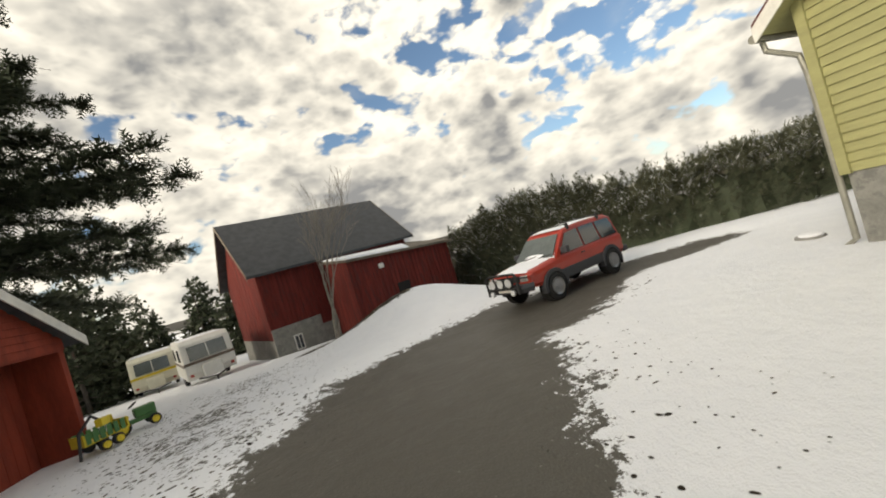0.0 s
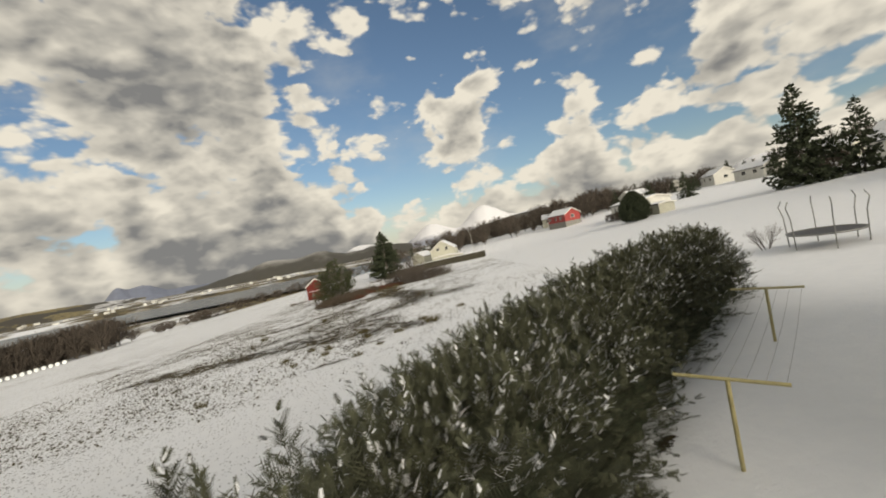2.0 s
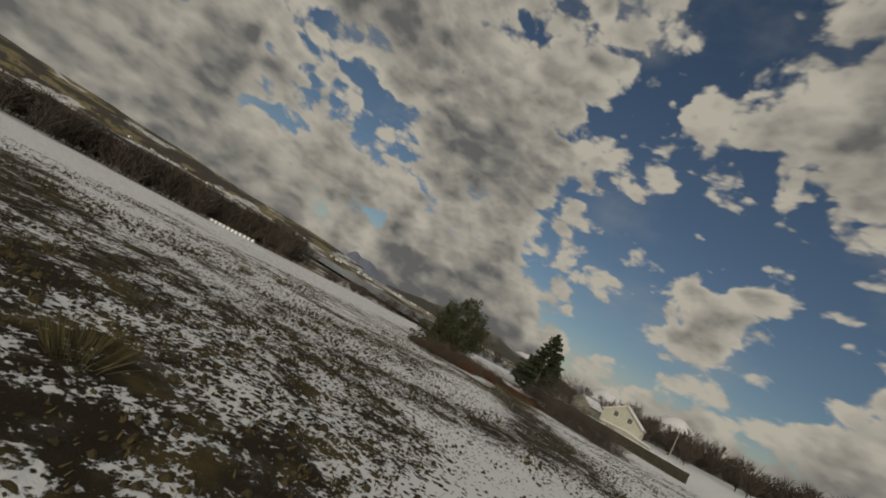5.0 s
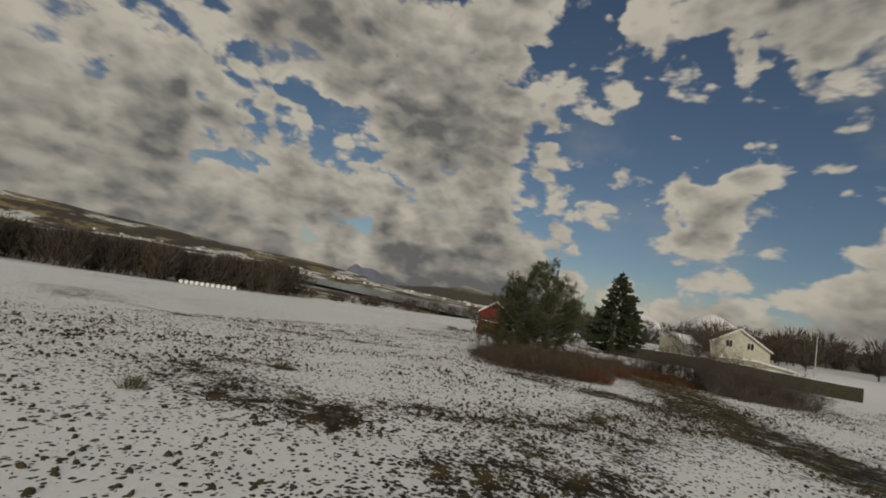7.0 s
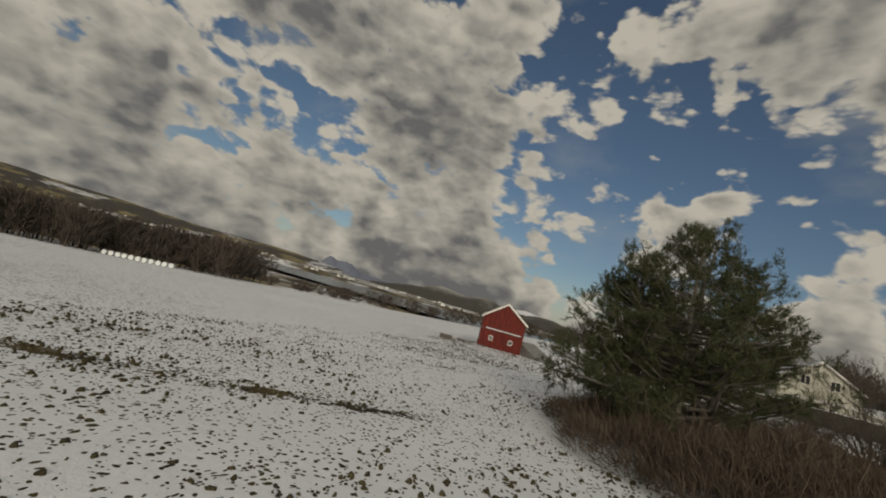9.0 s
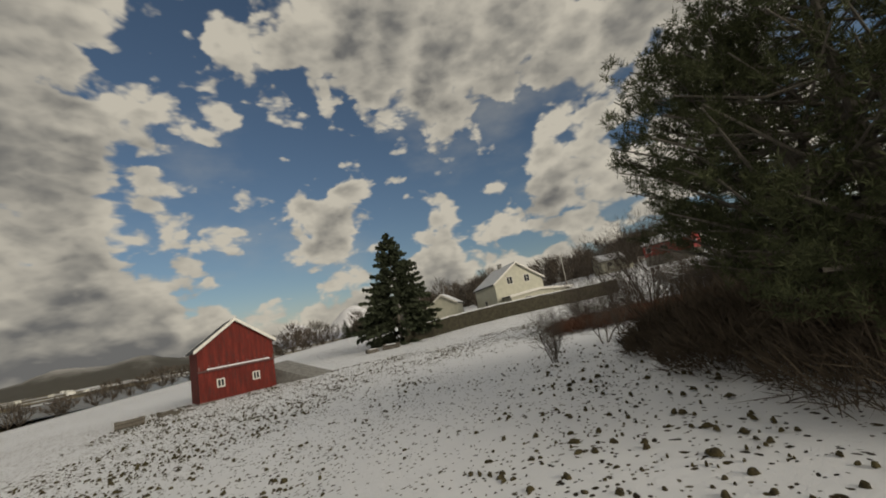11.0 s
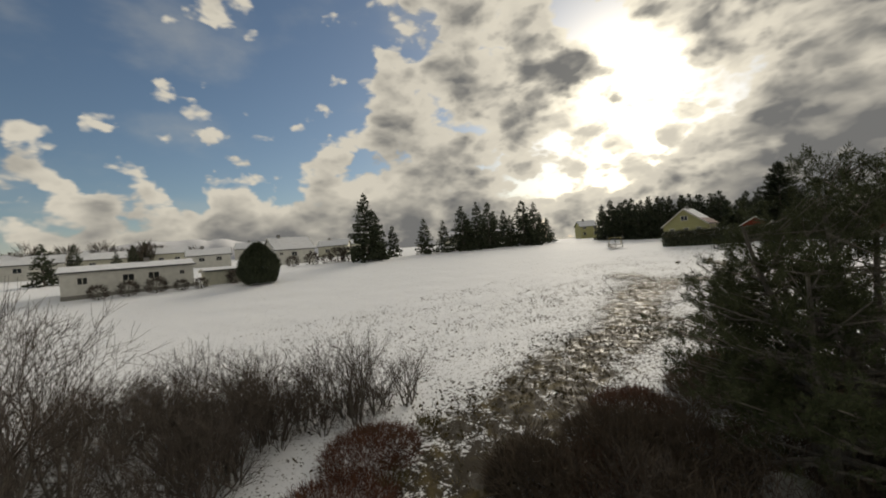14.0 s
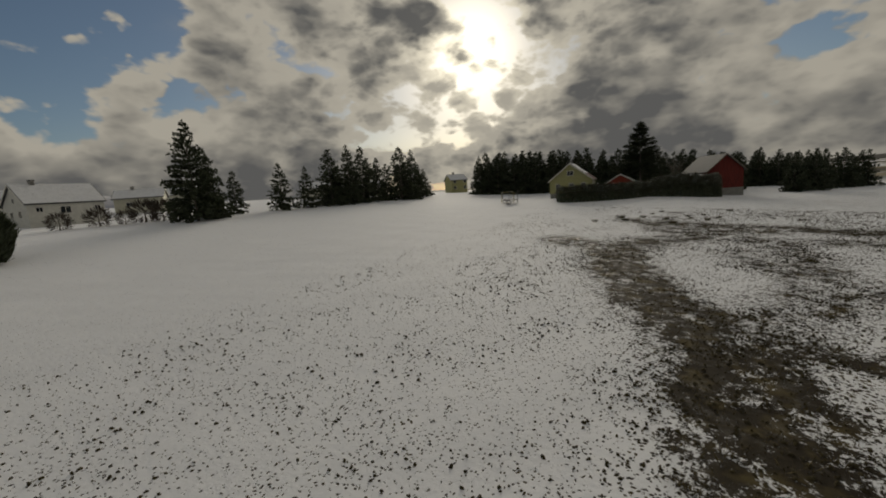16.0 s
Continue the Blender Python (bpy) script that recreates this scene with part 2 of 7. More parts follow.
def ground_material():
    """Thin snow over a trodden field: earth, straw and wet mud show where the attributes wet, clod and drive say so."""
    m = bpy.data.materials.new("thin_snow_over_field")
    m.use_nodes = True
    k = Nodes(m.node_tree)
    at = k.add("ShaderNodeNewGeometry").outputs["Position"]
    flat = k.vmath("MULTIPLY", at, (1, 1, 0))
    wet = k.add("ShaderNodeAttribute", attribute_name="wet").outputs["Fac"]
    clod = k.add("ShaderNodeAttribute", attribute_name="clod").outputs["Fac"]
    drive = k.add("ShaderNodeAttribute", attribute_name="drive").outputs["Fac"]
    farm = k.add("ShaderNodeAttribute", attribute_name="far").outputs["Fac"]
    n1 = k.noise(flat, 0.35, 4)
    n2 = k.noise(flat, 1.6, 6, 0.6, 0.4)
    n3 = k.noise(flat, 5.5, 5, 0.6)
    n4 = k.noise(flat, 40.0, 3, 0.6)
    warp = k.vmath("ADD", flat, k.vmath("MULTIPLY", k.add("ShaderNodeTexNoise", {"Vector": flat, "Scale": 1.3, "Detail": 3.0}).outputs[1], (0.5, 0.5, 0)))
    cell = k.add("ShaderNodeTexVoronoi", {"Vector": warp, "Scale": 8.5, "Randomness": 1.0})
    chance = k.add("ShaderNodeSeparateXYZ", {0: cell.outputs["Color"]}).outputs[0]
    cell = cell.outputs["Distance"]
    # small clods that poke through the snow
    cut = k.math("ADD", k.math("MULTIPLY", k.math("MULTIPLY", clod, 0.44), k.math("ADD", 0.25, k.math("MULTIPLY", chance, 1.15))), k.math("MULTIPLY", k.math("SUBTRACT", n1, 0.5), 0.30))
    speck = k.step(k.math("SUBTRACT", k.math("ADD", cell, k.math("MULTIPLY", k.math("SUBTRACT", n3, 0.5), 0.55)), cut), -0.04, 0.05, 1.0, 0.0)
    speck = k.math("MULTIPLY", speck, k.step(clod, 0.02, 0.15))
    # larger bare patches
    rag = k.math("ADD", k.math("ADD", k.math("MULTIPLY", k.noise(flat, 0.5, 4, 0.55, 0.6), 0.38), k.math("MULTIPLY", k.noise(flat, 13.0, 4, 0.6), 0.22)), k.math("ADD", k.math("MULTIPLY", n2, 0.28), k.math("MULTIPLY", n3, 0.32)))
    bare = k.step(k.math("ADD", rag, k.math("SUBTRACT", k.math("MULTIPLY", wet, 0.425), 0.90)), -0.015, 0.02)
    earth = k.mix(n3, (0.016, 0.013, 0.009), (0.045, 0.035, 0.021))
    grass = k.mix(n4, (0.050, 0.040, 0.016), (0.125, 0.095, 0.040))
    west = k.step(k.add("ShaderNodeSeparateXYZ", {0: at}).outputs[0], -38.0, -75.0, 0.0, 0.28)
    soil = k.mix(k.step(k.math("ADD", k.noise(flat, 0.9, 5), west), 0.48, 0.66), earth, grass)
    snow = k.mix(k.math("MULTIPLY", n2, 0.8), (0.76, 0.775, 0.80), (0.90, 0.905, 0.915))
    wild = k.noise(flat, 0.006, 7, 0.6)
    snow = k.mix(k.math("MULTIPLY", k.step(wild, 0.40, 0.52), farm), snow, k.mix(k.step(k.noise(flat, 0.02, 6, 0.7), 0.45, 0.55), (0.05, 0.043, 0.030), (0.20, 0.16, 0.085)))
    show = k.math("MAXIMUM", speck, bare)
    field = k.mix(show, snow, soil)
    # the drive: wet asphalt with gravel and slush at its edges
    edge = k.math("ADD", drive, k.math("MULTIPLY", k.math("SUBTRACT", k.math("ADD", rag, k.math("MULTIPLY", n4, 0.15)), 0.66), 2.3))
    road = k.step(edge, 0.46, 0.54)
    tar = k.mix(n4, (0.070, 0.065, 0.054), (0.135, 0.126, 0.108))
    tar = k.mix(k.step(k.noise(flat, 9, 4, 0.7), 0.66, 0.72), tar, (0.22, 0.21, 0.19))
    colour = k.mix(road, field, tar)
    gloss = k.mix(road, (0.75, 0.75, 0.75), k.mix(n2, (0.30, 0.30, 0.30), (0.62, 0.62, 0.62)))
    gloss = k.mix(k.math("MULTIPLY", bare, k.step(n2, 0.55, 0.40)), gloss, (0.40, 0.40, 0.40))
    hump = k.math("ADD", k.math("MULTIPLY", k.math("SUBTRACT", 1.0, show), 0.6), k.math("ADD", k.math("MULTIPLY", n3, 0.5), k.math("MULTIPLY", n4, 0.18)))
    relief = k.add("ShaderNodeBump", {"Height": hump, "Strength": 0.75, "Distance": 0.07})
    s = k.add("ShaderNodeBsdfPrincipled", {"Base Color": colour, "Roughness": gloss, "Normal": relief.outputs[0]})
    k.tree.links.new(k.math("ADD", 0.10, k.math("MULTIPLY", k.math("MULTIPLY", bare, k.step(n2, 0.50, 0.38)), 0.07)), s.inputs["Specular IOR Level"])
    k.add("ShaderNodeOutputMaterial", {0: s.outputs[0]})
    return m


def water_material():
    m = bpy.data.materials.new("grey_lake_water")
    m.use_nodes = True
    k = Nodes(m.node_tree)
    at = k.add("ShaderNodeNewGeometry").outputs["Position"]
    b = k.add("ShaderNodeBump", {"Height": k.noise(at, 0.15, 5), "Strength": 0.6, "Distance": 0.6})
    s = k.add("ShaderNodeBsdfPrincipled", {"Base Color": (0.05, 0.06, 0.07, 1), "Roughness": 0.25, "Normal": b.outputs[0]})
    k.add("ShaderNodeOutputMaterial", {0: s.outputs[0]})
    return m


def mountain_material(name, rock, snow, line, soft):
    m = bpy.data.materials.new(name)
    m.use_nodes = True
    k = Nodes(m.node_tree)
    at = k.add("ShaderNodeNewGeometry").outputs["Position"]
    z = k.add("ShaderNodeSeparateXYZ", {0: at}).outputs[2]
    n = k.noise(at, 0.006, 8, 0.6)
    f = k.step(k.math("ADD", z, k.math("MULTIPLY", k.math("SUBTRACT", n, 0.5), soft * 4)), line - soft, line + soft)
    dark = k.mix(k.noise(at, 0.02, 6), rock, tuple(c * 1.6 for c in rock))
    s = k.add("ShaderNodeBsdfPrincipled", {"Base Color": k.mix(f, dark, snow), "Roughness": 0.9})
    k.add("ShaderNodeOutputMaterial", {0: s.outputs[0]})
    return m


def farmed_material():
    """Far slopes with dark woods, straw-coloured fields and snow between."""
    m = bpy.data.materials.new("far_farmed_slope")
    m.use_nodes = True
    k = Nodes(m.node_tree)
    at = k.vmath("MULTIPLY", k.add("ShaderNodeNewGeometry").outputs["Position"], (1, 1, 4))
    a, b, c = k.noise(at, 0.004, 5, 0.6), k.noise(at, 0.007, 6, 0.6, 0.5), k.noise(at, 0.03, 5, 0.7)
    field = k.mix(k.step(c, 0.40, 0.6), (0.16, 0.125, 0.055), (0.30, 0.25, 0.12))
    colour = k.mix(k.step(b, 0.50, 0.56), (0.050, 0.043, 0.032), field)
    colour = k.mix(k.step(a, 0.56, 0.60), colour, (0.55, 0.55, 0.55))
    colour = k.mix(k.step(c, 0.52, 0.62), colour, (0.045, 0.040, 0.030))
    s = k.add("ShaderNodeBsdfPrincipled", {"Base Color": colour, "Roughness": 0.95})
    k.add("ShaderNodeOutputMaterial", {0: s.outputs[0]})
    return m

# ---------------------------------------------------------------- geometry helpers
def join(*geos):
    V, F = [], []
    for v, f in geos:
        n = len(V)
        V += [tuple(p) for p in v]
        F += [tuple(i + n for i in q) for q in f]
    return V, F


def turned(geo, m):
    return [tuple(m @ Vector(p)) for p in geo[0]], geo[1]


def box(x0, x1, y0, y1, z0, z1, chamfer=0.0):
    """An upright box; with a chamfer its edges are broken."""
    if not chamfer:
        V = [(x, y, z) for z in (z0, z1) for x, y in ((x0, y0), (x1, y0), (x1, y1), (x0, y1))]
        return V, [(3, 2, 1, 0), (4, 5, 6, 7), (0, 1, 5, 4), (1, 2, 6, 5), (2, 3, 7, 6), (3, 0, 4, 7)]
    bm = bmesh.new()
    bmesh.ops.create_cube(bm, size=1.0)
    for v in bm.verts:
        v.co = Vector(((x0 + x1) / 2 + v.co.x * (x1 - x0), (y0 + y1) / 2 + v.co.y * (y1 - y0), (z0 + z1) / 2 + v.co.z * (z1 - z0)))
    bmesh.ops.bevel(bm, geom=bm.edges[:], offset=chamfer, segments=2, affect="EDGES", profile=0.6)
    return lifted(bm)


def lifted(bm):
    bm.verts.index_update()
    geo = [tuple(v.co) for v in bm.verts], [tuple(v.index for v in f.verts) for f in bm.faces]
    bm.free()
    return geo


def slab(profile, y0, y1, bevel=0.0):
    """A closed profile in x, z pulled out along y."""
    n = len(profile)
    V = [(x, y0, z) for x, z in profile] + [(x, y1, z) for x, z in profile]
    F = [tuple(range(n)), tuple(range(2 * n - 1, n - 1, -1))] + [(i, i + n, (i + 1) % n + n, (i + 1) % n) for i in range(n)]
    if not bevel:
        return V, F
    bm = bmesh.new()
    vs = [bm.verts.new(p) for p in V]
    for f in F:
        bm.faces.new([vs[i] for i in f])
    bmesh.ops.recalc_face_normals(bm, faces=bm.faces[:])
    bmesh.ops.bevel(bm, geom=bm.edges[:], offset=bevel, segments=2, affect="EDGES", profile=0.6)
    return lifted(bm)


def tube(points, radii, sides=8):
    """A tube through points."""
    points = [Vector(p) for p in points]
    V, F = [], []
    for i, p in enumerate(points):
        d = (points[min(i + 1, len(points) - 1)] - points[max(i - 1, 0)]).normalized()
        a = d.orthogonal().normalized() if i == 0 else (a - d * a.dot(d)).normalized()
        b = d.cross(a)
        r = radii[i] if isinstance(radii, (list, tuple)) else radii
        for s in range(sides):
            t = 2 * math.pi * s / sides
            V.append(tuple(p + (a * math.cos(t) + b * math.sin(t)) * r))
    for i in range(len(points) - 1):
        for s in range(sides):
            n = (s + 1) % sides
            F.append((i * sides + s, i * sides + n, (i + 1) * sides + n, (i + 1) * sides + s))
    F.append(tuple(range(sides - 1, -1, -1)))
    F.append(tuple(range((len(points) - 1) * sides, len(points) * sides)))
    return V, F


def lathe(profile, sides=20, axis="Z"):
    """A profile of (radius, height) turned round an axis."""
    V, F, n = [], [], len(profile)
    for s in range(sides):
        t = 2 * math.pi * s / sides
        for r, h in profile:
            p = (r * math.cos(t), r * math.sin(t), h)
            V.append(p if axis == "Z" else (p[0], p[2], p[1]))
    for s in range(sides):
        for i in range(n - 1):
            F.append((s * n + i, ((s + 1) % sides) * n + i, ((s + 1) % sides) * n + i + 1, s * n + i + 1))
    F.append(tuple(s * n for s in range(sides - 1, -1, -1)))
    F.append(tuple(s * n + n - 1 for s in range(sides)))
    return V, F


def mesh_of(name, geo, mats, index=None, smooth=False):
    me = bpy.data.meshes.new(name)
    V, F = geo
    if isinstance(V, np.ndarray):
        V = V.tolist()
    if isinstance(F, np.ndarray):
        F = F.tolist()
    me.from_pydata(V, [], F)
    for m in (mats if isinstance(mats, (list, tuple)) else [mats]):
        me.materials.append(m)
    if index is not None:
        me.polygons.foreach_set("material_index", np.asarray(index, dtype=np.int32))
    if smooth:
        me.polygons.foreach_set("use_smooth", np.ones(len(me.polygons), dtype=bool))
    me.update()
    return me


def part(name, geo, mats, parent, label="", index=None, smooth=False, kind=""):
    ob = new(name, mesh_of(name, geo, mats, index, smooth))
    ob.parent = parent
    return tagged(ob, label, kind=kind)


def thing(name, m, label, category, group="", kind=""):
    ob = new(name)
    ob.empty_display_size = 0.2
    ob.matrix_basis = m
    return tagged(ob, label, category, group, kind)


def smoothstep(a, b, v):
    t = np.clip((np.asarray(v, dtype=float) - a) / (b - a), 0, 1)
    return t * t * (3 - 2 * t)


# ---------------------------------------------------------------- the lie of the land
SPOTS = np.array([(0, 0, -1.75), (-9, 5, -1.75), (-8.3, 15.9, -1.9), (-0.3, 27, -1.7), (-14.5, -3, -2.4), (-12, -6.5, -2.1), (-21, -7, -2.9), (-24, 4, -3.2), (8, 12, -1.5), (-56, -25, -5.0), (90, -100, 1.0),
                  (-15, 41, -3.75), (-30, 44, -4.6), (-11, 58.4, -3.8), (-42.8, 69, -6.0), (-45.7, 86.7, -6.5), (-23, 78, -4.9), (-16.6, 91, -5.0), (-28.5, 94, -5.3), (-39.4, 92.6, -6.1), (-24.6, 111.7, -6.4),
                  (-55.5, 125, -7.2), (-48, 105, -7.0), (-37.4, 144.5, -6.6), (-3, 138.8, -5.1), (-20, 148, -5.0), (27.2, 95.9, -1.3), (33, 112, -0.7), (41.6, 70.5, 0.4), (70, 82, 1.4), (30, 152, -0.6), (-155, 131, -14.0), (46, 10, 0.9)])


def _tps(r2):
    return 0.5 * r2 * np.log(r2 + 1e-9)


def _solve():
    p = SPOTS[:, :2] / 50
    n = len(p)
    K = _tps(((p[:, None] - p[None]) ** 2).sum(-1)) + np.eye(n) * 0.01
    Q = np.c_[np.ones(n), p]
    A = np.block([[K, Q], [Q.T, np.zeros((3, 3))]])
    return np.linalg.solve(A, np.r_[SPOTS[:, 2], 0, 0, 0])


_W = _solve()


def near_height(x, y):
    p = np.stack([np.asarray(x, float), np.asarray(y, float)], -1) / 50
    out = _W[-3] + p[..., 0] * _W[-2] + p[..., 1] * _W[-1]
    for (sx, sy, _), w in zip(SPOTS, _W):
        out = out + w * _tps((p[..., 0] - sx / 50) ** 2 + (p[..., 1] - sy / 50) ** 2)
    # the bank before the barn, and the step of the drive
    out = out + 1.25 * np.exp(-(((np.asarray(x) + 14.6) / 3.2) ** 2 + ((np.asarray(y) - 1.0) / 2.8) ** 2))
    return out


def waves(x, y, size, seed):
    """Cheap smooth unevenness."""
    r = np.random.RandomState(seed)
    out = np.zeros(np.broadcast(x, y).shape)
    for i in range(7):
        a, ph, s = r.uniform(0, 2 * math.pi), r.uniform(0, 2 * math.pi), size * r.uniform(0.5, 1.8)
        out = out + np.sin((np.asarray(x) * math.cos(a) + np.asarray(y) * math.sin(a)) * 2 * math.pi / s + ph)
    return out / 7


def far_height(x, y):
    x, y = np.asarray(x, float), np.asarray(y, float)
    s = -0.5 * x + 0.866 * y
    h = -2.5 + 0.014 * np.clip(x, -120, 500) - 26 * smoothstep(40, 430, s)
    shore = smoothstep(1180, 1330, s)
    h = h + shore * (12 + 9 * smoothstep(1300, 2300, s) * (1.2 + waves(x, y, 1500, 3)) + 3 * waves(x, y, 500, 4))
    return h


def height(x, y):
    x, y = np.asarray(x, float), np.asarray(y, float)
    w = smoothstep(150, 270, np.hypot(x + 25, y - 65))
    return (1 - w) * near_height(x, y) + w * far_height(x, y)


def hz(x, y):
    return float(height(x, y))


def along(x, y, line):
    """Distance to a broken line."""
    best = np.full(np.broadcast(x, y).shape, 1e9)
    for (ax, ay), (bx, by) in zip(line, line[1:]):
        dx, dy = bx - ax, by - ay
        t = np.clip(((x - ax) * dx + (y - ay) * dy) / (dx * dx + dy * dy), 0, 1)
        best = np.minimum(best, np.hypot(x - ax - t * dx, y - ay - t * dy))
    return best


WET = [([(-45, 48), (-36, 46.5), (-27, 46)], 4.0, 0.92), ([(-27, 46), (-21, 44), (-16.5, 42.5)], 3.6, 0.92), ([(-28, 48), (-22, 56), (-18, 62), (-12.5, 60)], 4.6, 0.86), ([(-24, 50), (-30, 55), (-36, 53)], 3.4, 0.78),
       ([(-18, 62), (-20, 70), (-23.5, 77), (-26, 82)], 4.6, 1.0), ([(-26, 82), (-27, 88), (-29, 95), (-30, 99)], 4.6, 1.0), ([(-28, 61), (-31, 69), (-28, 79)], 4.0, 0.80), ([(-43, 65), (-36.5, 65.5)], 2.6, 0.9),
       ([(-36, 68), (-32, 70)], 1.8, 0.8), ([(-80, 74), (-70, 72)], 4.5, 0.75), ([(-36, 82), (-27, 80)], 2.6, 0.9), ([(-33, 103), (-27, 108), (-34, 110)], 3.6, 0.66), ([(-22, 34.2), (-20.5, 34.2)], 1.1, 0.9),
       ([(-72, 72), (-57.6, 75.8), (-45.3, 84.2)], 0.8, 0.86), ([(-19.3, 38.6), (-18.4, 39.1)], 1.1, 0.9), ([(-20.5, 40.6), (-20.9, 38.6)], 1.5, 0.74), ([(-22.5, 51), (-20.3, 50), (-19.2, 45.5)], 2.3, 0.88), ([(-30.8, 48.5), (-26.5, 50.5), (-22.0, 47.5)], 3.6, 0.86), ([(-30.0, 54.0), (-31.5, 62.0), (-32.5, 71.0)], 3.0, 0.80), ([(-44.4, 67.5), (-42.6, 67.6)], 1.2, 0.80), ([(-43.2, 69.3), (-41.6, 68.7)], 1.1, 0.9)]
DRIVE = [(5.0, -3.6), (1.0, -1.4), (-2.6, -0.8), (-6.0, 0.5)]
DRIVE_TURN = [(-6.0, 0.5), (-7.7, 3.4)]
DRIVE_END = [(-7.7, 3.4), (-8.5, 6.0), (-8.4, 8.8)]
TRODDEN = [(-3.6, 2.7), (-2.2, 2.0), (-1.1, 2.2)]
SLUSH = [(-12.0, -4.7), (-8.4, -4.5), (-5.3, -2.9)]


def wetness(x, y):
    out = np.zeros(np.broadcast(x, y).shape)
    for line, r, amount in WET:
        out = np.maximum(out, 0.84 * amount * smoothstep(r * 1.15, r * 0.25, along(x, y, line)))
    return out


def clodded(x, y):
    """How thickly trodden clods stand through the snow of the field."""
    open_side = smoothstep(6, -44, np.asarray(x) - 0.10 * np.asarray(y))
    bank = np.exp(-(((np.asarray(x) + 36) / 11) ** 2 + ((np.asarray(y) - 106) / 9) ** 2))
    return np.clip((1 - 0.85 * bank) * (0.66 + 0.30 * waves(x, y, 28, 5)) * (0.22 + 0.78 * open_side), 0, 1)


def build_ground():
    def axis(lo, hi, step, reach):
        inner = np.arange(lo, hi + 1e-6, step)
        grow = step * np.cumsum(1.13 ** np.arange(1, 200))
        left = lo - grow[lo - grow > -reach][::-1]
        right = hi + grow[hi + grow < reach]
        return np.r_[-reach, left, inner, right, reach]

    xs, ys = axis(-70, 12, 0.55, 4700), axis(-16, 122, 0.6, 4700)
    X, Y = np.meshgrid(xs, ys)
    Z = height(X, Y)
    nearby = smoothstep(170, 120, np.hypot(X + 25, Y - 60))
    road = np.minimum(along(X, Y, DRIVE) / 2.1, np.minimum(along(X, Y, DRIVE_TURN) / 1.9, along(X, Y, DRIVE_END) / 1.15))
    drive = smoothstep(1.55, 0.45, road) * (1 - 0.36 * smoothstep(6.5, 9.5, Y))
    Z = Z + nearby * (0.05 * waves(X, Y, 4.0, 8) + 0.07 * waves(X, Y, 11.0, 9)) * (1 - drive) - 0.10 * drive
    n, mcols = X.shape
    idx = np.arange(n * mcols).reshape(n, mcols)
    F = np.stack([idx[:-1, :-1], idx[:-1, 1:], idx[1:, 1:], idx[1:, :-1]], -1).reshape(-1, 4)
    me = mesh_of("ground", (np.c_[X.ravel(), Y.ravel(), Z.ravel()], F), ground_material(), smooth=True)
    wet = wetness(X, Y)
    yard = (Y < 27) & (along(X, Y, HEDGE_LINE) > 0)
    inside = smoothstep(0, 9, (Y - 0.95 * X) - 30.5)          # field side of the hedge
    clod = inside * clodded(X, Y) * nearby
    clod = np.clip(clod + 0.5 * smoothstep(0.1, 0.6, wet) * inside, 0, 1)
    clod = np.maximum(clod, 0.62 * smoothstep(3.4, 1.2, along(X, Y, SLUSH)))
    clod = np.maximum(clod, 0.5 * smoothstep(0.40, 0.05, np.abs(road - 1.22)) * (0.5 + 0.8 * waves(X, Y, 2.5, 14)) * smoothstep(14, 6, np.hypot(X + 3, Y - 1)))
    clod = np.maximum(clod, 0.20 * smoothstep(1.5, 0.5, along(X, Y, TRODDEN)))
    wet = np.maximum(wet, 0.95 * smoothstep(1.7, 0.3, along(X, Y, [(-15.2, -3.2), (-14.6, -1.4), (-14.2, 0.4)])))
    wet = np.maximum(wet, 0.55 * smoothstep(0.9, 0.2, along(X, Y, HEDGE_LINE) - 1.4) * smoothstep(1.0, 1.4, along(X, Y, HEDGE_LINE)))
    d = np.maximum(drive, 0.40 * smoothstep(2.0, 0.3, along(X, Y, SLUSH)))
    far = smoothstep(130, 220, np.hypot(X + 25, Y - 60))
    for name, data in (("wet", wet), ("clod", clod), ("drive", d), ("far", far)):
        a = me.attributes.new(name, "FLOAT", "POINT")
        a.data.foreach_set("value", np.ascontiguousarray(data.ravel(), dtype=np.float32))
    tagged(new("ground", me), "thin trodden snow over a grazed field with bare wet patches", "ground", kind="structure")


HEDGE_LINE = [(-26.6, 5.6), (-17.8, 8.6), (-13.2, 12.9), (-11.4, 16.4), (-8.7, 20.0), (-1.6, 27.0)]
build_ground()


def build_water():
    V = [(-3500, 300, -25), (1200, 700, -25), (1500, 2600, -25), (-3500, 2600, -25)]
    V = V + [(x, y, -26) for x, y, _ in V]
    tagged(new("water", mesh_of("water", (V, [(0, 1, 2, 3), (7, 6, 5, 4), (0, 4, 5, 1), (1, 5, 6, 2), (2, 6, 7, 3), (3, 7, 4, 0)]), water_material())),
           "grey still lake water below the fields", "lake", kind="structure")


build_water()


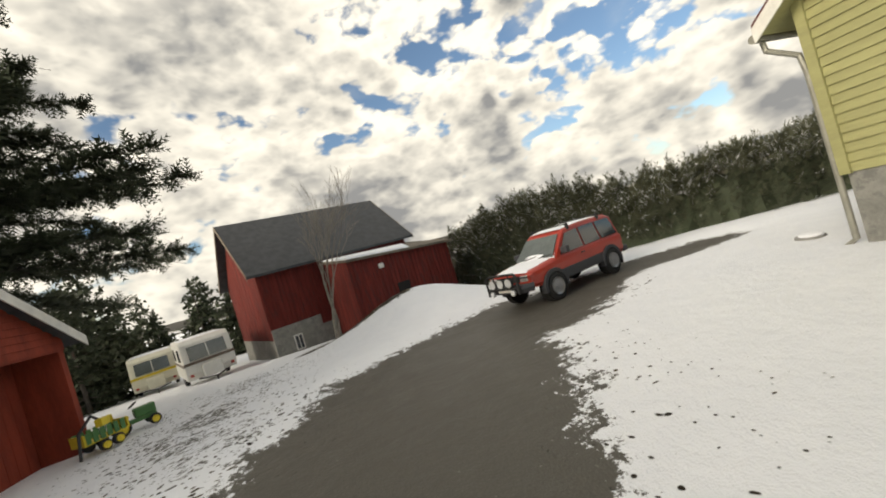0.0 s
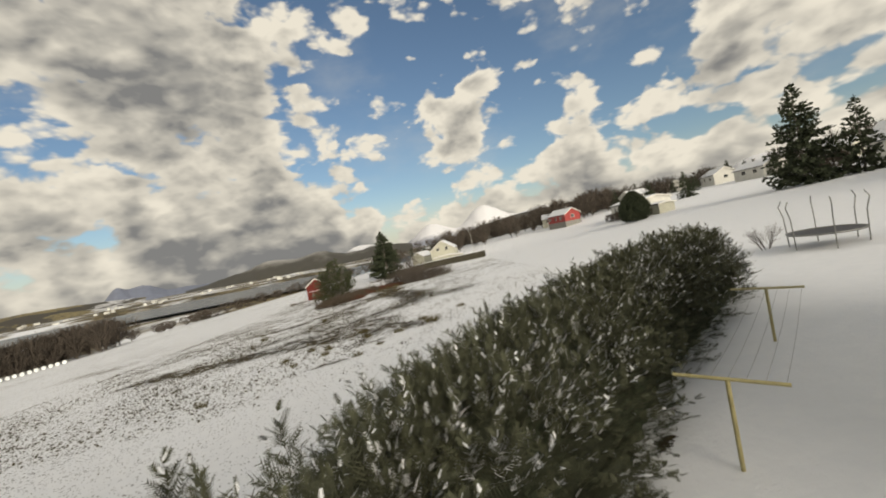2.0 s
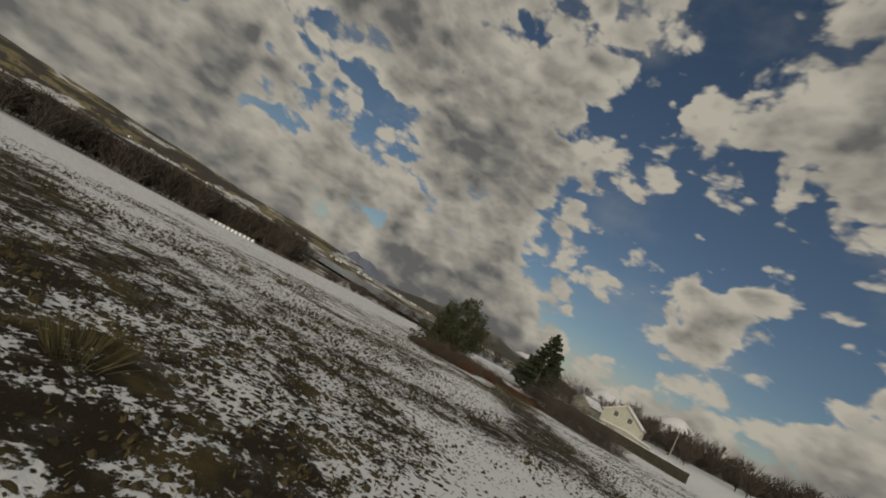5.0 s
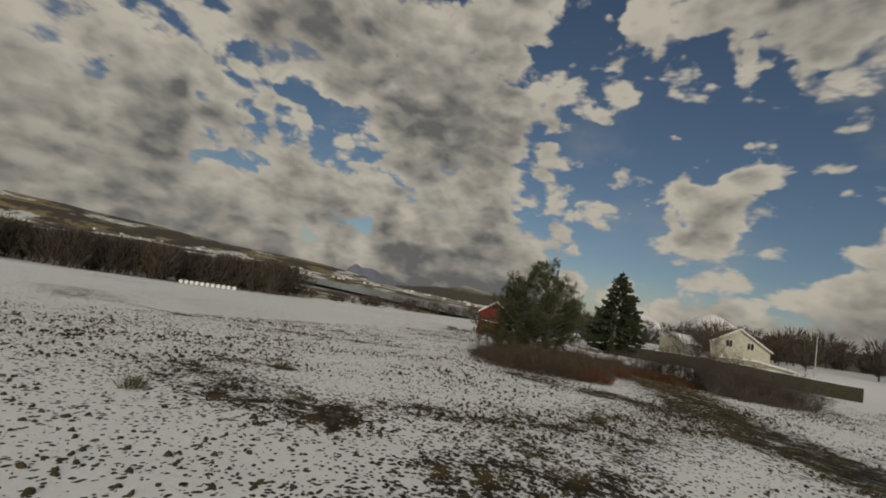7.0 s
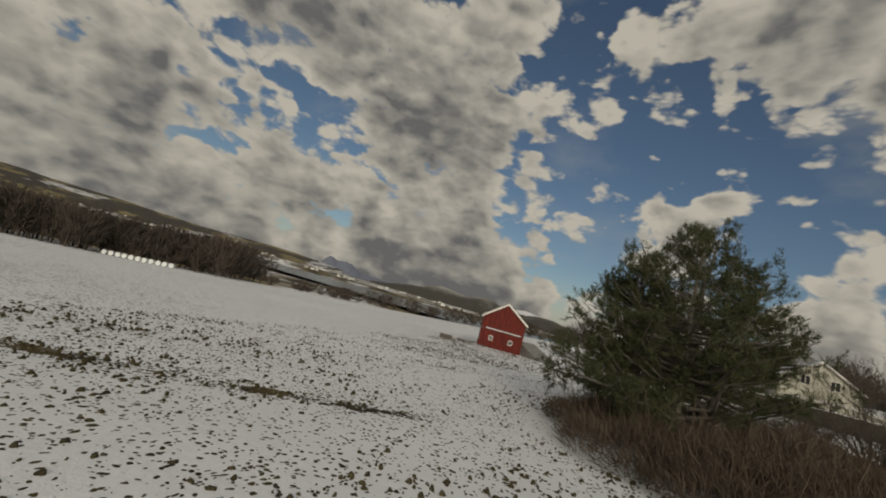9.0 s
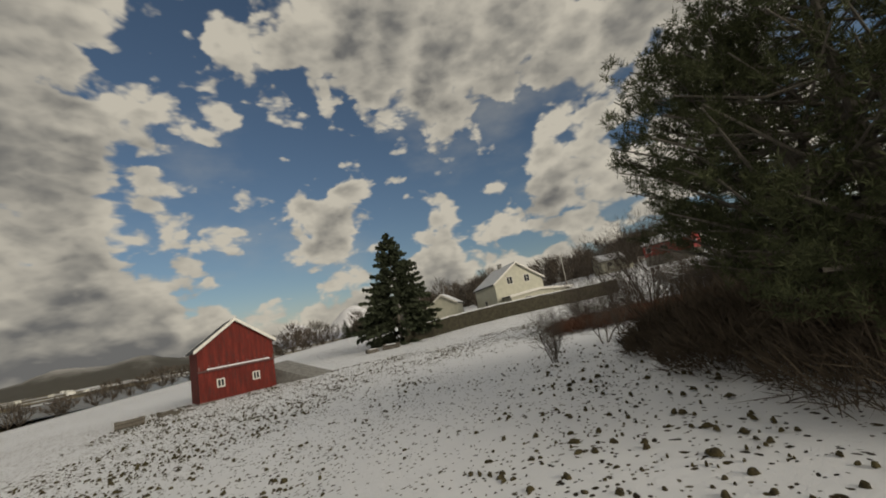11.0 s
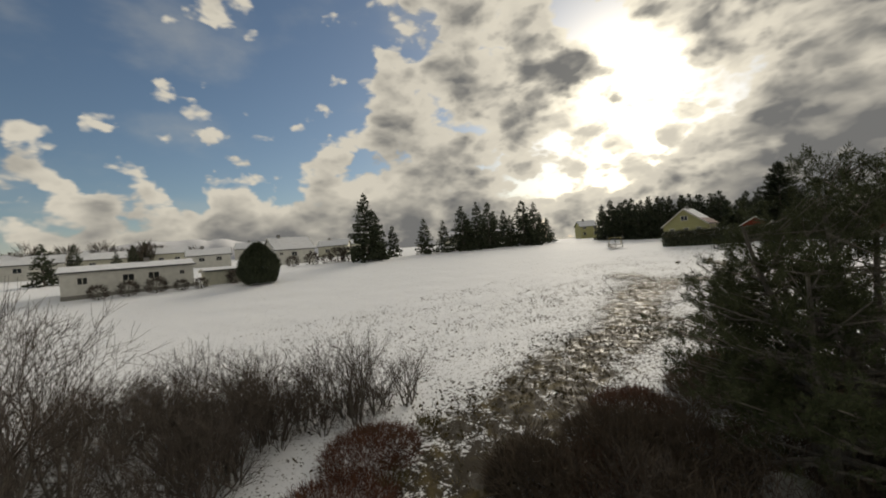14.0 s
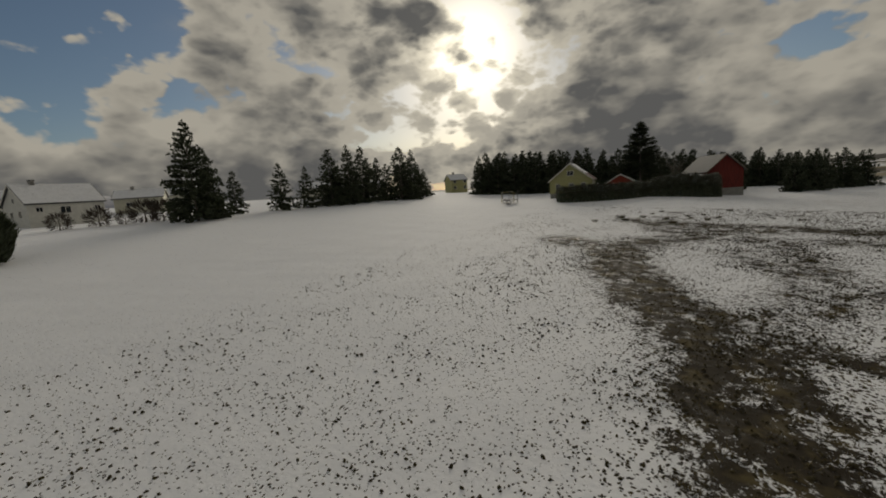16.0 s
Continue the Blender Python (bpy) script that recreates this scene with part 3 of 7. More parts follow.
def build_mountain(name, label, mat, az0, az1, dist, shape, depth=900, seed=1):
    """A range along a sector of the horizon: shape(u) gives its height over the sector, u from 0 to 1."""
    na, nd = 160, 14
    u = np.linspace(0, 1, na)
    crest = np.array([shape(v) for v in u])
    r = np.random.RandomState(seed)
    for octave in range(5):
        f = 6 * 2 ** octave
        crest = crest + crest.max() * 0.10 / 1.75 ** octave * np.interp(u * f, np.arange(f + 2), r.uniform(-1, 1, f + 2)) * np.minimum(1, crest / (crest.max() * 0.3))
    V, F = [], []
    for j in range(nd):
        v = j / (nd - 1)
        rise = 1 - abs(v - 0.5) * 2
        for i in range(na):
            a = radians(az0 + (az1 - az0) * u[i])
            d = dist + (v - 0.5) * depth
            ridge = 1 + 0.07 * math.sin(u[i] * 60 + v * 9 + 3 * math.sin(u[i] * 23)) * (1 - rise)
            V.append((-25 + d * math.sin(a), 60 + d * math.cos(a), -40 + (max(0, crest[i]) + 40) * rise ** 0.8 * ridge))
    for j in range(nd - 1):
        for i in range(na - 1):
            F.append((j * na + i, j * na + i + 1, (j + 1) * na + i + 1, (j + 1) * na + i))
    tagged(new("backdrop", mesh_of(name, (V, F), mat, smooth=True)), label, "mountain", kind="structure")


def hump(*peaks):
    return lambda u: sum(h * math.exp(-((u - c) / w) ** 2) for c, w, h in peaks)


snowy = mountain_material("snow_mountain", (0.20, 0.21, 0.25), (0.72, 0.72, 0.74), 70, 40)
bluish = mountain_material("blue_grey_mountain", (0.13, 0.145, 0.19), (0.40, 0.42, 0.48), 150, 40)
wooded = mountain_material("wooded_hill", (0.045, 0.042, 0.034), (0.34, 0.33, 0.31), 60, 30)
farmed = farmed_material()
build_mountain("mountain_blue", "blue-grey steep mountain across the lake", bluish, -47, -28, 4300, hump((0.25, 0.06, 120), (0.38, 0.10, 95), (0.62, 0.25, 50)), seed=4)
build_mountain("mountain_snow", "snow-covered mountain range under low cloud", snowy, -18, 20, 4300, hump((0.12, 0.08, 140), (0.40, 0.09, 235), (0.61, 0.09, 290), (0.82, 0.12, 170)), seed=7)
build_mountain("mountain_pale", "pale snow hill behind the village", snowy, 28, 54, 4000, hump((0.42, 0.16, 220), (0.75, 0.2, 150)), seed=9)
build_mountain("hill_wooded", "dark wooded hill beyond the lake", wooded, -36, -6, 2300, hump((0.15, 0.12, 34), (0.33, 0.12, 76), (0.55, 0.12, 74), (0.85, 0.2, 66)), depth=700, seed=11)
build_mountain("hill_left", "low brown ridge on the far shore", farmed, -118, -40, 2200, hump((0.2, 0.2, 52), (0.45, 0.2, 42), (0.7, 0.2, 36), (0.9, 0.1, 30)), depth=900, seed=13)
build_mountain("hill_village", "snowy hill behind the village houses", snowy, 62, 118, 1900, hump((0.2, 0.25, 90), (0.5, 0.16, 140), (0.8, 0.2, 70)), depth=700, seed=17)
build_mountain("hill_wood_north", "dark wooded hill behind the white house", wooded, 2, 62, 620, hump((0.15, 0.2, 18), (0.5, 0.3, 30), (0.9, 0.2, 18)), depth=300, seed=19)
build_mountain("hill_south", "dark wooded rise far to the south", wooded, 183, 262, 1500, hump((0.2, 0.3, 10), (0.7, 0.3, 22)), depth=500, seed=23)

# ---------------------------------------------------------------- plants
def unit(v):
    return v / np.maximum(np.linalg.norm(v, axis=-1, keepdims=True), 1e-9)


def scatter(n, rng):
    return unit(rng.normal(size=(n, 3)))


def blades(P, D, L, W, rng):
    """One slender four-cornered leaf or twig a point."""
    n = len(P)
    D = unit(D)
    side = unit(np.cross(D, scatter(n, rng)))
    L, W = np.broadcast_to(L, n)[:, None], np.broadcast_to(W, n)[:, None]
    V = np.stack([P, P + D * L * 0.45 + side * W, P + D * L, P + D * L * 0.45 - side * W], 1).reshape(-1, 3)
    return V, np.arange(4 * n).reshape(n, 4)


def sprays(P, D, L, rng, pairs=4, width=0.035):
    """Flat fir twigs: a spine with needles set to both sides."""
    n = len(P)
    D = unit(D)
    side = unit(np.cross(D, scatter(n, rng) * 0.4 + np.array([0, 0, 1.0])))
    L = np.broadcast_to(L, n)[:, None]
    V, F, k = [], [], 0
    V.append(np.stack([P - side * width * 0.4, P + side * width * 0.4, P + D * L], 1))
    for j in range(pairs):
        t = 0.10 + 0.75 * j / max(1, pairs - 1)
        for s in (-1, 1):
            b = P + D * L * t
            tip = b + (D * 0.65 + side * s * 0.75) * L * (0.52 - 0.30 * t)
            V.append(np.stack([b - D * width * 0.8, b + D * width * 0.8, tip], 1))
    V = np.concatenate(V).reshape(-1, 3)
    return V, np.arange(len(V)).reshape(-1, 3)


def stack(*geos):
    V, F, n = [], [], 0
    for v, f in geos:
        V.append(np.asarray(v, float))
        F += [tuple(q) for q in (np.asarray(f) + n).tolist()] if isinstance(f, np.ndarray) else [tuple(i + n for i in q) for q in f]
        n += len(v)
    return np.concatenate(V), F


def rods(A, B, ra, rb, sides=4):
    """Tapered rods from A to B."""
    A, B = np.asarray(A, float), np.asarray(B, float)
    n = len(A)
    d = unit(B - A)
    ref = np.where(np.abs(d[:, 2:3]) > 0.9, np.array([[1.0, 0, 0]]), np.array([[0, 0, 1.0]]))
    u = unit(np.cross(d, ref))
    w = np.cross(d, u)
    V = []
    for C, r in ((A, ra), (B, rb)):
        for s in range(sides):
            t = 2 * math.pi * s / sides
            V.append(C + (u * math.cos(t) + w * math.sin(t)) * np.asarray(r)[:, None])
    V = np.stack(V, 1).reshape(-1, 3)
    base = np.arange(n)[:, None] * 2 * sides
    F = np.concatenate([base + np.array([[s, (s + 1) % sides, (s + 1) % sides + sides, s + sides]]) for s in range(sides)])
    return V, F


def bare_limbs(h, seed, stems=1, spread=0.5, depth=5, lean=0.15, forks=3, start=0.3, r0=0.09, curl=0.18):
    """Rods of a leafless tree or shrub."""
    rng = random.Random(seed)
    A, B, ra, rb, order = [], [], [], [], []

    def grow(p, d, length, r, level):
        steps = 3 if level < 2 else 2
        for i in range(steps):
            d = (d + Vector([rng.uniform(-curl, curl) for _ in range(3)]) + Vector((0, 0, 0.06))).normalized()
            q = p + d * (length / steps)
            A.append(tuple(p)), B.append(tuple(q)), ra.append(r), rb.append(r * 0.8), order.append(level)
            p, r = q, r * 0.8
            if level < depth and (level > 0 or i > 0 or start < 0.2):
                for _ in range(1 if i < steps - 1 else forks):
                    side = Vector([rng.uniform(-1, 1) for _ in range(3)])
                    e = (d + side * spread * rng.uniform(0.7, 1.5)).normalized()
                    grow(p, e, length * rng.uniform(0.55, 0.78), max(r * 0.62, 0.005), level + 1)

    for s in range(stems):
        a = 2 * math.pi * (s + rng.random()) / stems
        d = Vector((math.cos(a) * lean, math.sin(a) * lean, 1)).normalized()
        grow(Vector((math.cos(a) * 0.15 * (stems > 1), math.sin(a) * 0.15 * (stems > 1), -0.15)), d, h * 0.42, r0, 0)
    A, B = np.array(A), np.array(B)
    k = h / max(B[:, 2].max(), 0.1)
    A, B, ra, rb, order = A * k, B * k, np.array(ra), np.array(rb), np.array(order)
    return [rods(A[m], B[m], ra[m], rb[m]) for m in (order == 0, order > 0)]


def limb_parts(parent, mat, twigs, limbs):
    """Stems and the finer branchwork of a leafless tree as parts of it."""
    part("stem", limbs[0], mat, parent)
    part("branchwork", limbs[1], twigs, parent, kind="stuff")


def spruce_parts(h, R, seed, dense=1.0, fine=False, bare_foot=0.04):
    rng = np.random.RandomState(seed)
    rows = int(h * 2.3)
    P, D, L, A, B, ra = [], [], [], [], [], []
    for i in range(rows):
        t = bare_foot + (1 - bare_foot) * (i + rng.rand() * 0.6) / rows
        z = h * t
        reach = R * (1 - t) ** 0.85 * (0.55 + 0.45 * min(1, t * 9)) + 0.12
        for b in range(rng.randint(6, 10)):
            a = rng.rand() * 2 * math.pi
            rr = reach * rng.uniform(0.62, 1.12)
            out = np.array([math.cos(a), math.sin(a), 0])
            droop = -0.28 + 0.75 * t
            tip = np.array([0, 0, z]) + out * rr + np.array([0, 0, rr * droop + rng.uniform(-0.1, 0.1)])
            A.append((0, 0, z)), B.append(tip), ra.append(0.012 + 0.02 * (1 - t))
            k = max(3, int(rr * (9 if fine else 6.5) * dense))
            s = np.sort(rng.rand(k)) * 0.85 + 0.18
            base = np.array([0, 0, z]) + s[:, None] * (tip - np.array([0, 0, z]))
            d = out * 0.8 + rng.normal(size=(k, 3)) * 0.55 + np.array([0, 0, 0.12])
            P.append(base + rng.normal(size=(k, 3)) * 0.05), D.append(d), L.append((0.30 if fine else 0.55) * rng.uniform(0.7, 1.3, k) * (0.6 + 0.5 * (1 - t)))
    k = 10
    P.append(np.c_[np.zeros((k, 2)), h * np.linspace(0.93, 1.0, k)]), D.append(np.c_[rng.normal(size=(k, 2)) * 0.5, np.ones(k)]), L.append(np.full(k, 0.4))
    P, D, L = np.concatenate(P), np.concatenate(D), np.concatenate(L)
    leaf = sprays(P, D, L * 1.7, rng, 4, 0.05) if fine else blades(P, D, L, 0.13 * L / 0.5 + 0.04, rng)
    wood = stack(tube([(0, 0, -0.4), (0, 0, h * 0.5), (0, 0, h * 0.98)], [0.014 * h + 0.05, 0.009 * h, 0.01], 8), rods(np.array(A), np.array(B), np.array(ra), np.array(ra) * 0.3, 3))
    return wood, leaf


def make_tree(name, label, m, wood, leaf, needle, group="", bark=None):
    t = thing(name, m, label, "tree", group)
    part("trunk", wood, bark or M["bark"], t)
    part("crown", leaf, needle, t)
    return t


def standing(x, y, turn=0.0, k=1.0, sink=0.0):
    return pose(x, y, hz(x, y) - sink, 0, 0, turn) @ Matrix.Scale(k, 4)


def place_copies(base, rows, rng):
    for x, y, k in rows:
        c = copy_thing(base, pose(x, y, hz(x, y) - 0.1, 0, 0, rng.uniform(0, 360)))
        c.scale = (k * rng.uniform(0.9, 1.1), k * rng.uniform(0.9, 1.1), k)


def build_conifers():
    rng = random.Random(4)
    group = "spruces round the field"
    wood, leaf = spruce_parts(16.4, 7.2, 31, 6.0)
    make_tree("spruce", "broad dark spruce beside the clipped hedge", standing(-37.0, 145.5, 20), wood, leaf, M["spruce"], group)
    wood, leaf = spruce_parts(15.2, 5.4, 32, 1.9)
    make_tree("spruce", "tall open spruce at the edge of the village", standing(41.6, 70.5, 80), wood, leaf, M["spruce"], group)
    wood, leaf = spruce_parts(17.0, 8.6, 33, 5.2, fine=True, bare_foot=0.26)
    make_tree("spruce", "large spruce hanging over the red garage", standing(-10.4, -11.1, 10), wood, leaf, M["spruce"], group)
    r = np.random.RandomState(35)
    n = 15000
    f, a = r.rand(n), r.rand(n) * 2 * math.pi
    girth = 2.9 * np.sin(np.pi * np.clip(0.22 + 0.78 * f, 0, 1)) ** 0.8 * (1 + 0.06 * np.sin(5 * a + 9 * f)) * r.uniform(0.7, 1.0, n)
    P = np.c_[np.cos(a) * girth, np.sin(a) * girth, 6.0 * f]
    leaf = blades(P, np.c_[np.cos(a) * 0.5, np.sin(a) * 0.5, np.full(n, 0.8)] + r.normal(size=(n, 3)) * 0.2, r.uniform(0.4, 0.95, n), 0.07, r)
    make_tree("conical_shrub", "dense dark clipped conical evergreen shrub", standing(27.2, 95.6, 10), tube([(0, 0, -0.3), (0, 0, 4.5)], [0.16, 0.04], 8), leaf, M["spruce"])
    kinds = []
    for i in range(4):
        wood, leaf = spruce_parts(10.0, 3.0 + 0.35 * i, 40 + i, 1.2)
        x, y = ((45.8, 66), (45.0, 53), (42.8, 37), (42.0, 15))[i]
        t = make_tree("spruce", "dark spruce in the row along the village road", standing(x, y, 40 * i), wood, leaf, M["spruce"], group)
        t.scale = (0.95, 0.95, (1.05, 0.9, 1.3, 1.28)[i])
        kinds.append(t)
    row = [(47.5, 61, 0.8), (44.2, 47.6, 0.85), (43.6, 41.6, 1.2), (44.6, 39.6, 0.95), (42.6, 33, 1.3), (43.8, 30, 1.05), (41.8, 25.5, 0.9), (40.6, 21.4, 1.32), (41.6, 18.6, 0.9), (43, 11.5, 0.98), (45, 6, 0.8),
           (49, 30, 1.0), (50, 20, 1.1), (48, 36, 0.85), (47.5, 14, 0.95), (52, 64, 0.7)]
    for i, r in enumerate(row):
        place_copies(kinds[i % 4], [r], rng)
    # the plantation behind the farm
    wood_rows = []
    for depth in range(4):
        for i in range(26):
            u = i / 25
            x = 34 - 84 * u + rng.uniform(-1.2, 1.2) + depth * 1.0
            y = -7 - 24 * u - 24 * u * u - depth * 4.2 + rng.uniform(-1.2, 1.2)
            k = (1.22 - 0.30 * u) * rng.uniform(0.85, 1.12)
            if not (-24 < x < 5 and y > -15):
                wood_rows.append((x, y, k))
    wood_rows += [(rng.uniform(45, 120), rng.uniform(112, 200), rng.uniform(0.5, 0.8)) for _ in range(22)] + [(-38 + 4 * i, 236 + 3 * rng.random(), rng.uniform(0.5, 0.75)) for i in range(5)]
    for x in range(6):
        wood_rows += [(-40 - 3.4 * x + rng.uniform(-1, 1), -14 - 5.5 * x + rng.uniform(-1, 1), rng.uniform(0.7, 0.95)) for _ in range(2)]
    wood_rows += [(-27.0, -18.5, 0.92), (-30.0, -21.5, 0.85), (-23.4, -17.0, 0.7)]
    for i, r in enumerate(wood_rows):
        place_copies(kinds[i % 4], [r], rng)


build_conifers()


def build_pine():
    """The many-stemmed pine in the middle of the field: a broad dome of upright tufts on forking stems."""
    rng = np.random.RandomState(12)
    cx, cy = -38.5, 92.2
    t = thing("pine", standing(cx, cy), "broad dark many-stemmed pine in a thicket", "tree")
    low, mid, top, wide = 1.3, 3.5, 9.0, 4.5
    A, B, ra, rb, heads = [], [], [], [], []

    def reach_at(z, a):
        """How far the crown stands out at a height and bearing."""
        f = (z - mid) / ((top - mid) if z > mid else (mid - low + 0.6))
        lumps = 1 + 0.13 * math.sin(3 * a + 1.1 * z) + 0.10 * math.sin(5 * a - 0.8 * z + 1.0)
        return wide * (max(0.06, 1 - f ** 1.9) if f > 0 else math.sqrt(max(0.03, 1 - f * f))) * lumps

    stems = [(0.0, 0.0, 8.8, 0.3), (0.8, 0.6, 7.8, 1.0), (-0.7, 0.8, 7.4, 2.4), (0.2, -0.9, 8.0, 4.6), (0.9, -0.5, 7.2, 5.8), (-0.9, -0.5, 6.8, 3.5), (0.5, 1.2, 6.6, 1.6), (-1.2, 0.2, 5.8, 3.0)]
    for sx, sy, tall, lean in stems:
        p = np.array([sx, sy, -0.3])
        n = 9
        for i in range(n):
            out = 0.05 + 0.22 * math.sin(min(1, i / 5) * math.pi * 0.5) * (0 if sx == 0 else 1)
            q = p + unit(np.array([math.cos(lean) * out, math.sin(lean) * out, 1.0]) + rng.normal(size=3) * 0.06) * tall / n
            r = 0.17 * (1 - i / n) + 0.03
            A.append(p), B.append(q), ra.append(r), rb.append(r * 0.86)
            for b in range(0 if i < 2 else 4 if i < 3 else 6):
                a = lean + rng.normal() * 1.5 if sx else rng.rand() * 2 * math.pi
                s = p + (q - p) * rng.rand()
                z1 = min(top - 0.3, s[2] + rng.uniform(0.2, 1.6))
                far = reach_at(z1, a) * rng.uniform(0.72, 1.0)
                tip = np.array([math.cos(a) * far, math.sin(a) * far, z1])
                joint = s + (tip - s) * 0.5 + np.array([0, 0, -0.12 * np.linalg.norm(tip - s)]) + rng.normal(size=3) * 0.12
                A += [s, joint]
                B += [joint, tip]
                ra += [r * 0.45, r * 0.30]
                rb += [r * 0.30, 0.014]
                span = np.linalg.norm(tip - joint)
                for f in np.arange(0.2, 1.01, 0.50 / max(0.5, span)):
                    c = joint + (tip - joint) * f + rng.normal(size=3) * np.array([0.17, 0.17, 0.15])
                    heads.append((c, unit(np.array([math.cos(a) * 0.45, math.sin(a) * 0.45, 0.9]) + rng.normal(size=3) * 0.25)))
            p = q
        for _ in range(6):
            heads.append((p + rng.normal(size=3) * np.array([0.3, 0.3, 0.3]), np.array([0, 0, 1.0])))
    # low boughs that reach out to the west
    for az, far, z in ((3.4, 4.7, 1.5), (3.7, 5.0, 2.3), (4.0, 5.0, 1.8), (4.4, 4.6, 1.6)):
        s0, e0 = np.array([math.cos(az) * 0.6, math.sin(az) * 0.6, 1.3]), np.array([math.cos(az) * far, math.sin(az) * far, z])
        A.append(s0), B.append(e0), ra.append(0.10), rb.append(0.03)
        for i in range(30):
            c = s0 + (e0 - s0) * rng.uniform(0.4, 1.03) + rng.normal(size=3) * np.array([0.5, 0.5, 0.4])
            heads.append((c, unit(np.array([math.cos(az) * 0.5, math.sin(az) * 0.5, 0.8]) + rng.normal(size=3) * 0.3)))
    # bare dead limbs low on the stems
    for i in range(18):
        a = rng.rand() * 2 * math.pi
        s = np.array([rng.normal() * 0.7, rng.normal() * 0.7, rng.uniform(0.6, 2.0)])
        far = rng.uniform(1.2, 2.4)
        e = s + np.array([math.cos(a) * far, math.sin(a) * far, rng.uniform(-0.3, 0.7)])
        A.append(s), B.append(e), ra.append(0.07), rb.append(0.02)
    part("trunk", rods(np.array(A), np.array(B), np.array(ra), np.array(rb), 6), M["bark"], t)
    # each head is a handful of shoots, each shoot a brush of needles
    P, D = [], []
    for c, way in heads:
        for _ in range(5):
            axis = unit(way + rng.normal(size=3) * 0.45)
            base = c + rng.normal(size=3) * np.array([0.13, 0.13, 0.11])
            long = rng.uniform(0.22, 0.42)
            m = 34
            P.append(base + axis * (np.linspace(0.0, long, m)[:, None]))
            D.append(unit(scatter(m, rng) * 0.9 + axis * 0.75))
    P, D = np.concatenate(P), np.concatenate(D)
    part("crown", blades(P, D, rng.uniform(0.11, 0.19, len(P)), 0.009, rng), M["pine"], t)


build_pine()


def build_hedge():
    """The long spruce hedge between yard and field: loose and spired at the barn end, clipped at the other."""
    rng = np.random.RandomState(21)
    t = thing("hedge", pose(0, 0, 0), "long dense spruce hedge dusted with snow along the yard", "hedge")
    line = [Vector((*p, 0)) for p in HEDGE_LINE]
    seg = [(b - a).length for a, b in zip(line, line[1:])]
    total = sum(seg)

    def spot(s):
        for a, b, l in zip(line, line[1:], seg):
            if s <= l:
                d = (b - a) / l
                return a + d * s, Vector((-d.y, d.x, 0))
            s -= l
        d = (line[-1] - line[-2]).normalized()
        return line[-1] + d * s, Vector((-d.y, d.x, 0))

    split = seg[0] + seg[1] + 0.4

    ticks = np.linspace(0, total, 120)
    floor_z = height(np.array([spot(v)[0].x for v in ticks]), np.array([spot(v)[0].y for v in ticks]))

    def foot(s):
        return float(np.interp(s, ticks, floor_z))

    def tall(s):
        top = np.interp(s, (0, 3, 7.5, 10.5, 12.3, 13.6, 14.6, 16, 18, 22, 27, 40), (0.45, 0.65, 1.25, 0.85, 0.55, 0.05, 0.15, 0.45, 0.5, 0.5, 0.7, 0.75))
        if s < split:
            top += 0.38 * abs(math.sin(s * 2.0 + 0.6 * math.sin(s))) - 0.22
        return (top + 0.10 * math.sin(s * 1.9) - foot(s)) * (0.9 + 0.1 * min(1, (total - s) / 0.8))

    def half(s):
        return (1.3 if s < split else 1.8) * (0.6 if abs(s - split) < 0.7 else 1) * min(1, 0.4 + (total - s) / 1.2)

    # a dark lumpy core that no light passes
    core_v, core_f, n = [], [], 70
    ring = 9
    for i in range(n):
        s = total * i / (n - 1)
        c, nrm = spot(s)
        g = foot(s)
        for j in range(ring):
            a = math.pi * j / (ring - 1)
            lump = 0.80 + 0.10 * math.sin(i * 2.3 + j * 1.7)
            p = c + nrm * (0.30 - math.cos(a) * half(s) * lump)
            core_v.append((p.x, p.y, g - 0.2 + (tall(s) * 0.86 + 0.2) * math.sin(a) ** 0.6 * lump))
    for i in range(n - 1):
        for j in range(ring - 1):
            core_f.append((i * ring + j, i * ring + j + 1, (i + 1) * ring + j + 1, (i + 1) * ring + j))
    core_f += [tuple(range(ring)), tuple(range((n - 1) * ring, n * ring))]
    part("hedge_core", (core_v, core_f), M["spruce"], t)
    P, D, L, snow = [], [], [], []
    for i in range(32000):
        s = rng.rand() * total
        c, nrm = spot(s)
        g = foot(s)
        a = math.pi * rng.rand()
        k = 0.82 + 0.25 * rng.rand()
        out = nrm * (-math.cos(a)) + Vector((0, 0, math.sin(a)))
        p = c + nrm * (0.30 - math.cos(a) * half(s) * k)
        P.append((p.x, p.y, g + tall(s) * abs(math.sin(a)) ** 0.6 * k))
        loose = s < split
        D.append((out.x + rng.normal() * 0.4, out.y + rng.normal() * 0.4, out.z * 0.7 + (0.75 if loose else 0.40) + rng.normal() * 0.25))
        L.append(rng.uniform(0.18, 0.42) * (1.15 if loose else 0.9))
        patch = math.sin(p.x * 1.7 + 1) * math.sin(p.y * 1.3) + 0.4 * math.sin(s * 3.1)
        snow.append(math.sin(a) > 0.45 and rng.rand() < (0.40 if patch > 0.1 else 0.12))
    # boughs that stand off the face, each with its twigs
    for i in range(2300):
        s = rng.rand() * total
        c, nrm = spot(s)
        a = math.pi * rng.rand()
        loose = s < split
        out = nrm * (-math.cos(a)) + Vector((0, 0, math.sin(a)))
        p = c + nrm * (0.30 - math.cos(a) * half(s) * 0.9)
        z = foot(s) + tall(s) * abs(math.sin(a)) ** 0.6 * 0.92
        way = Vector((out.x + rng.normal() * 0.35, out.y + rng.normal() * 0.35, out.z * 0.6 + (0.55 if loose else 0.25))).normalized()
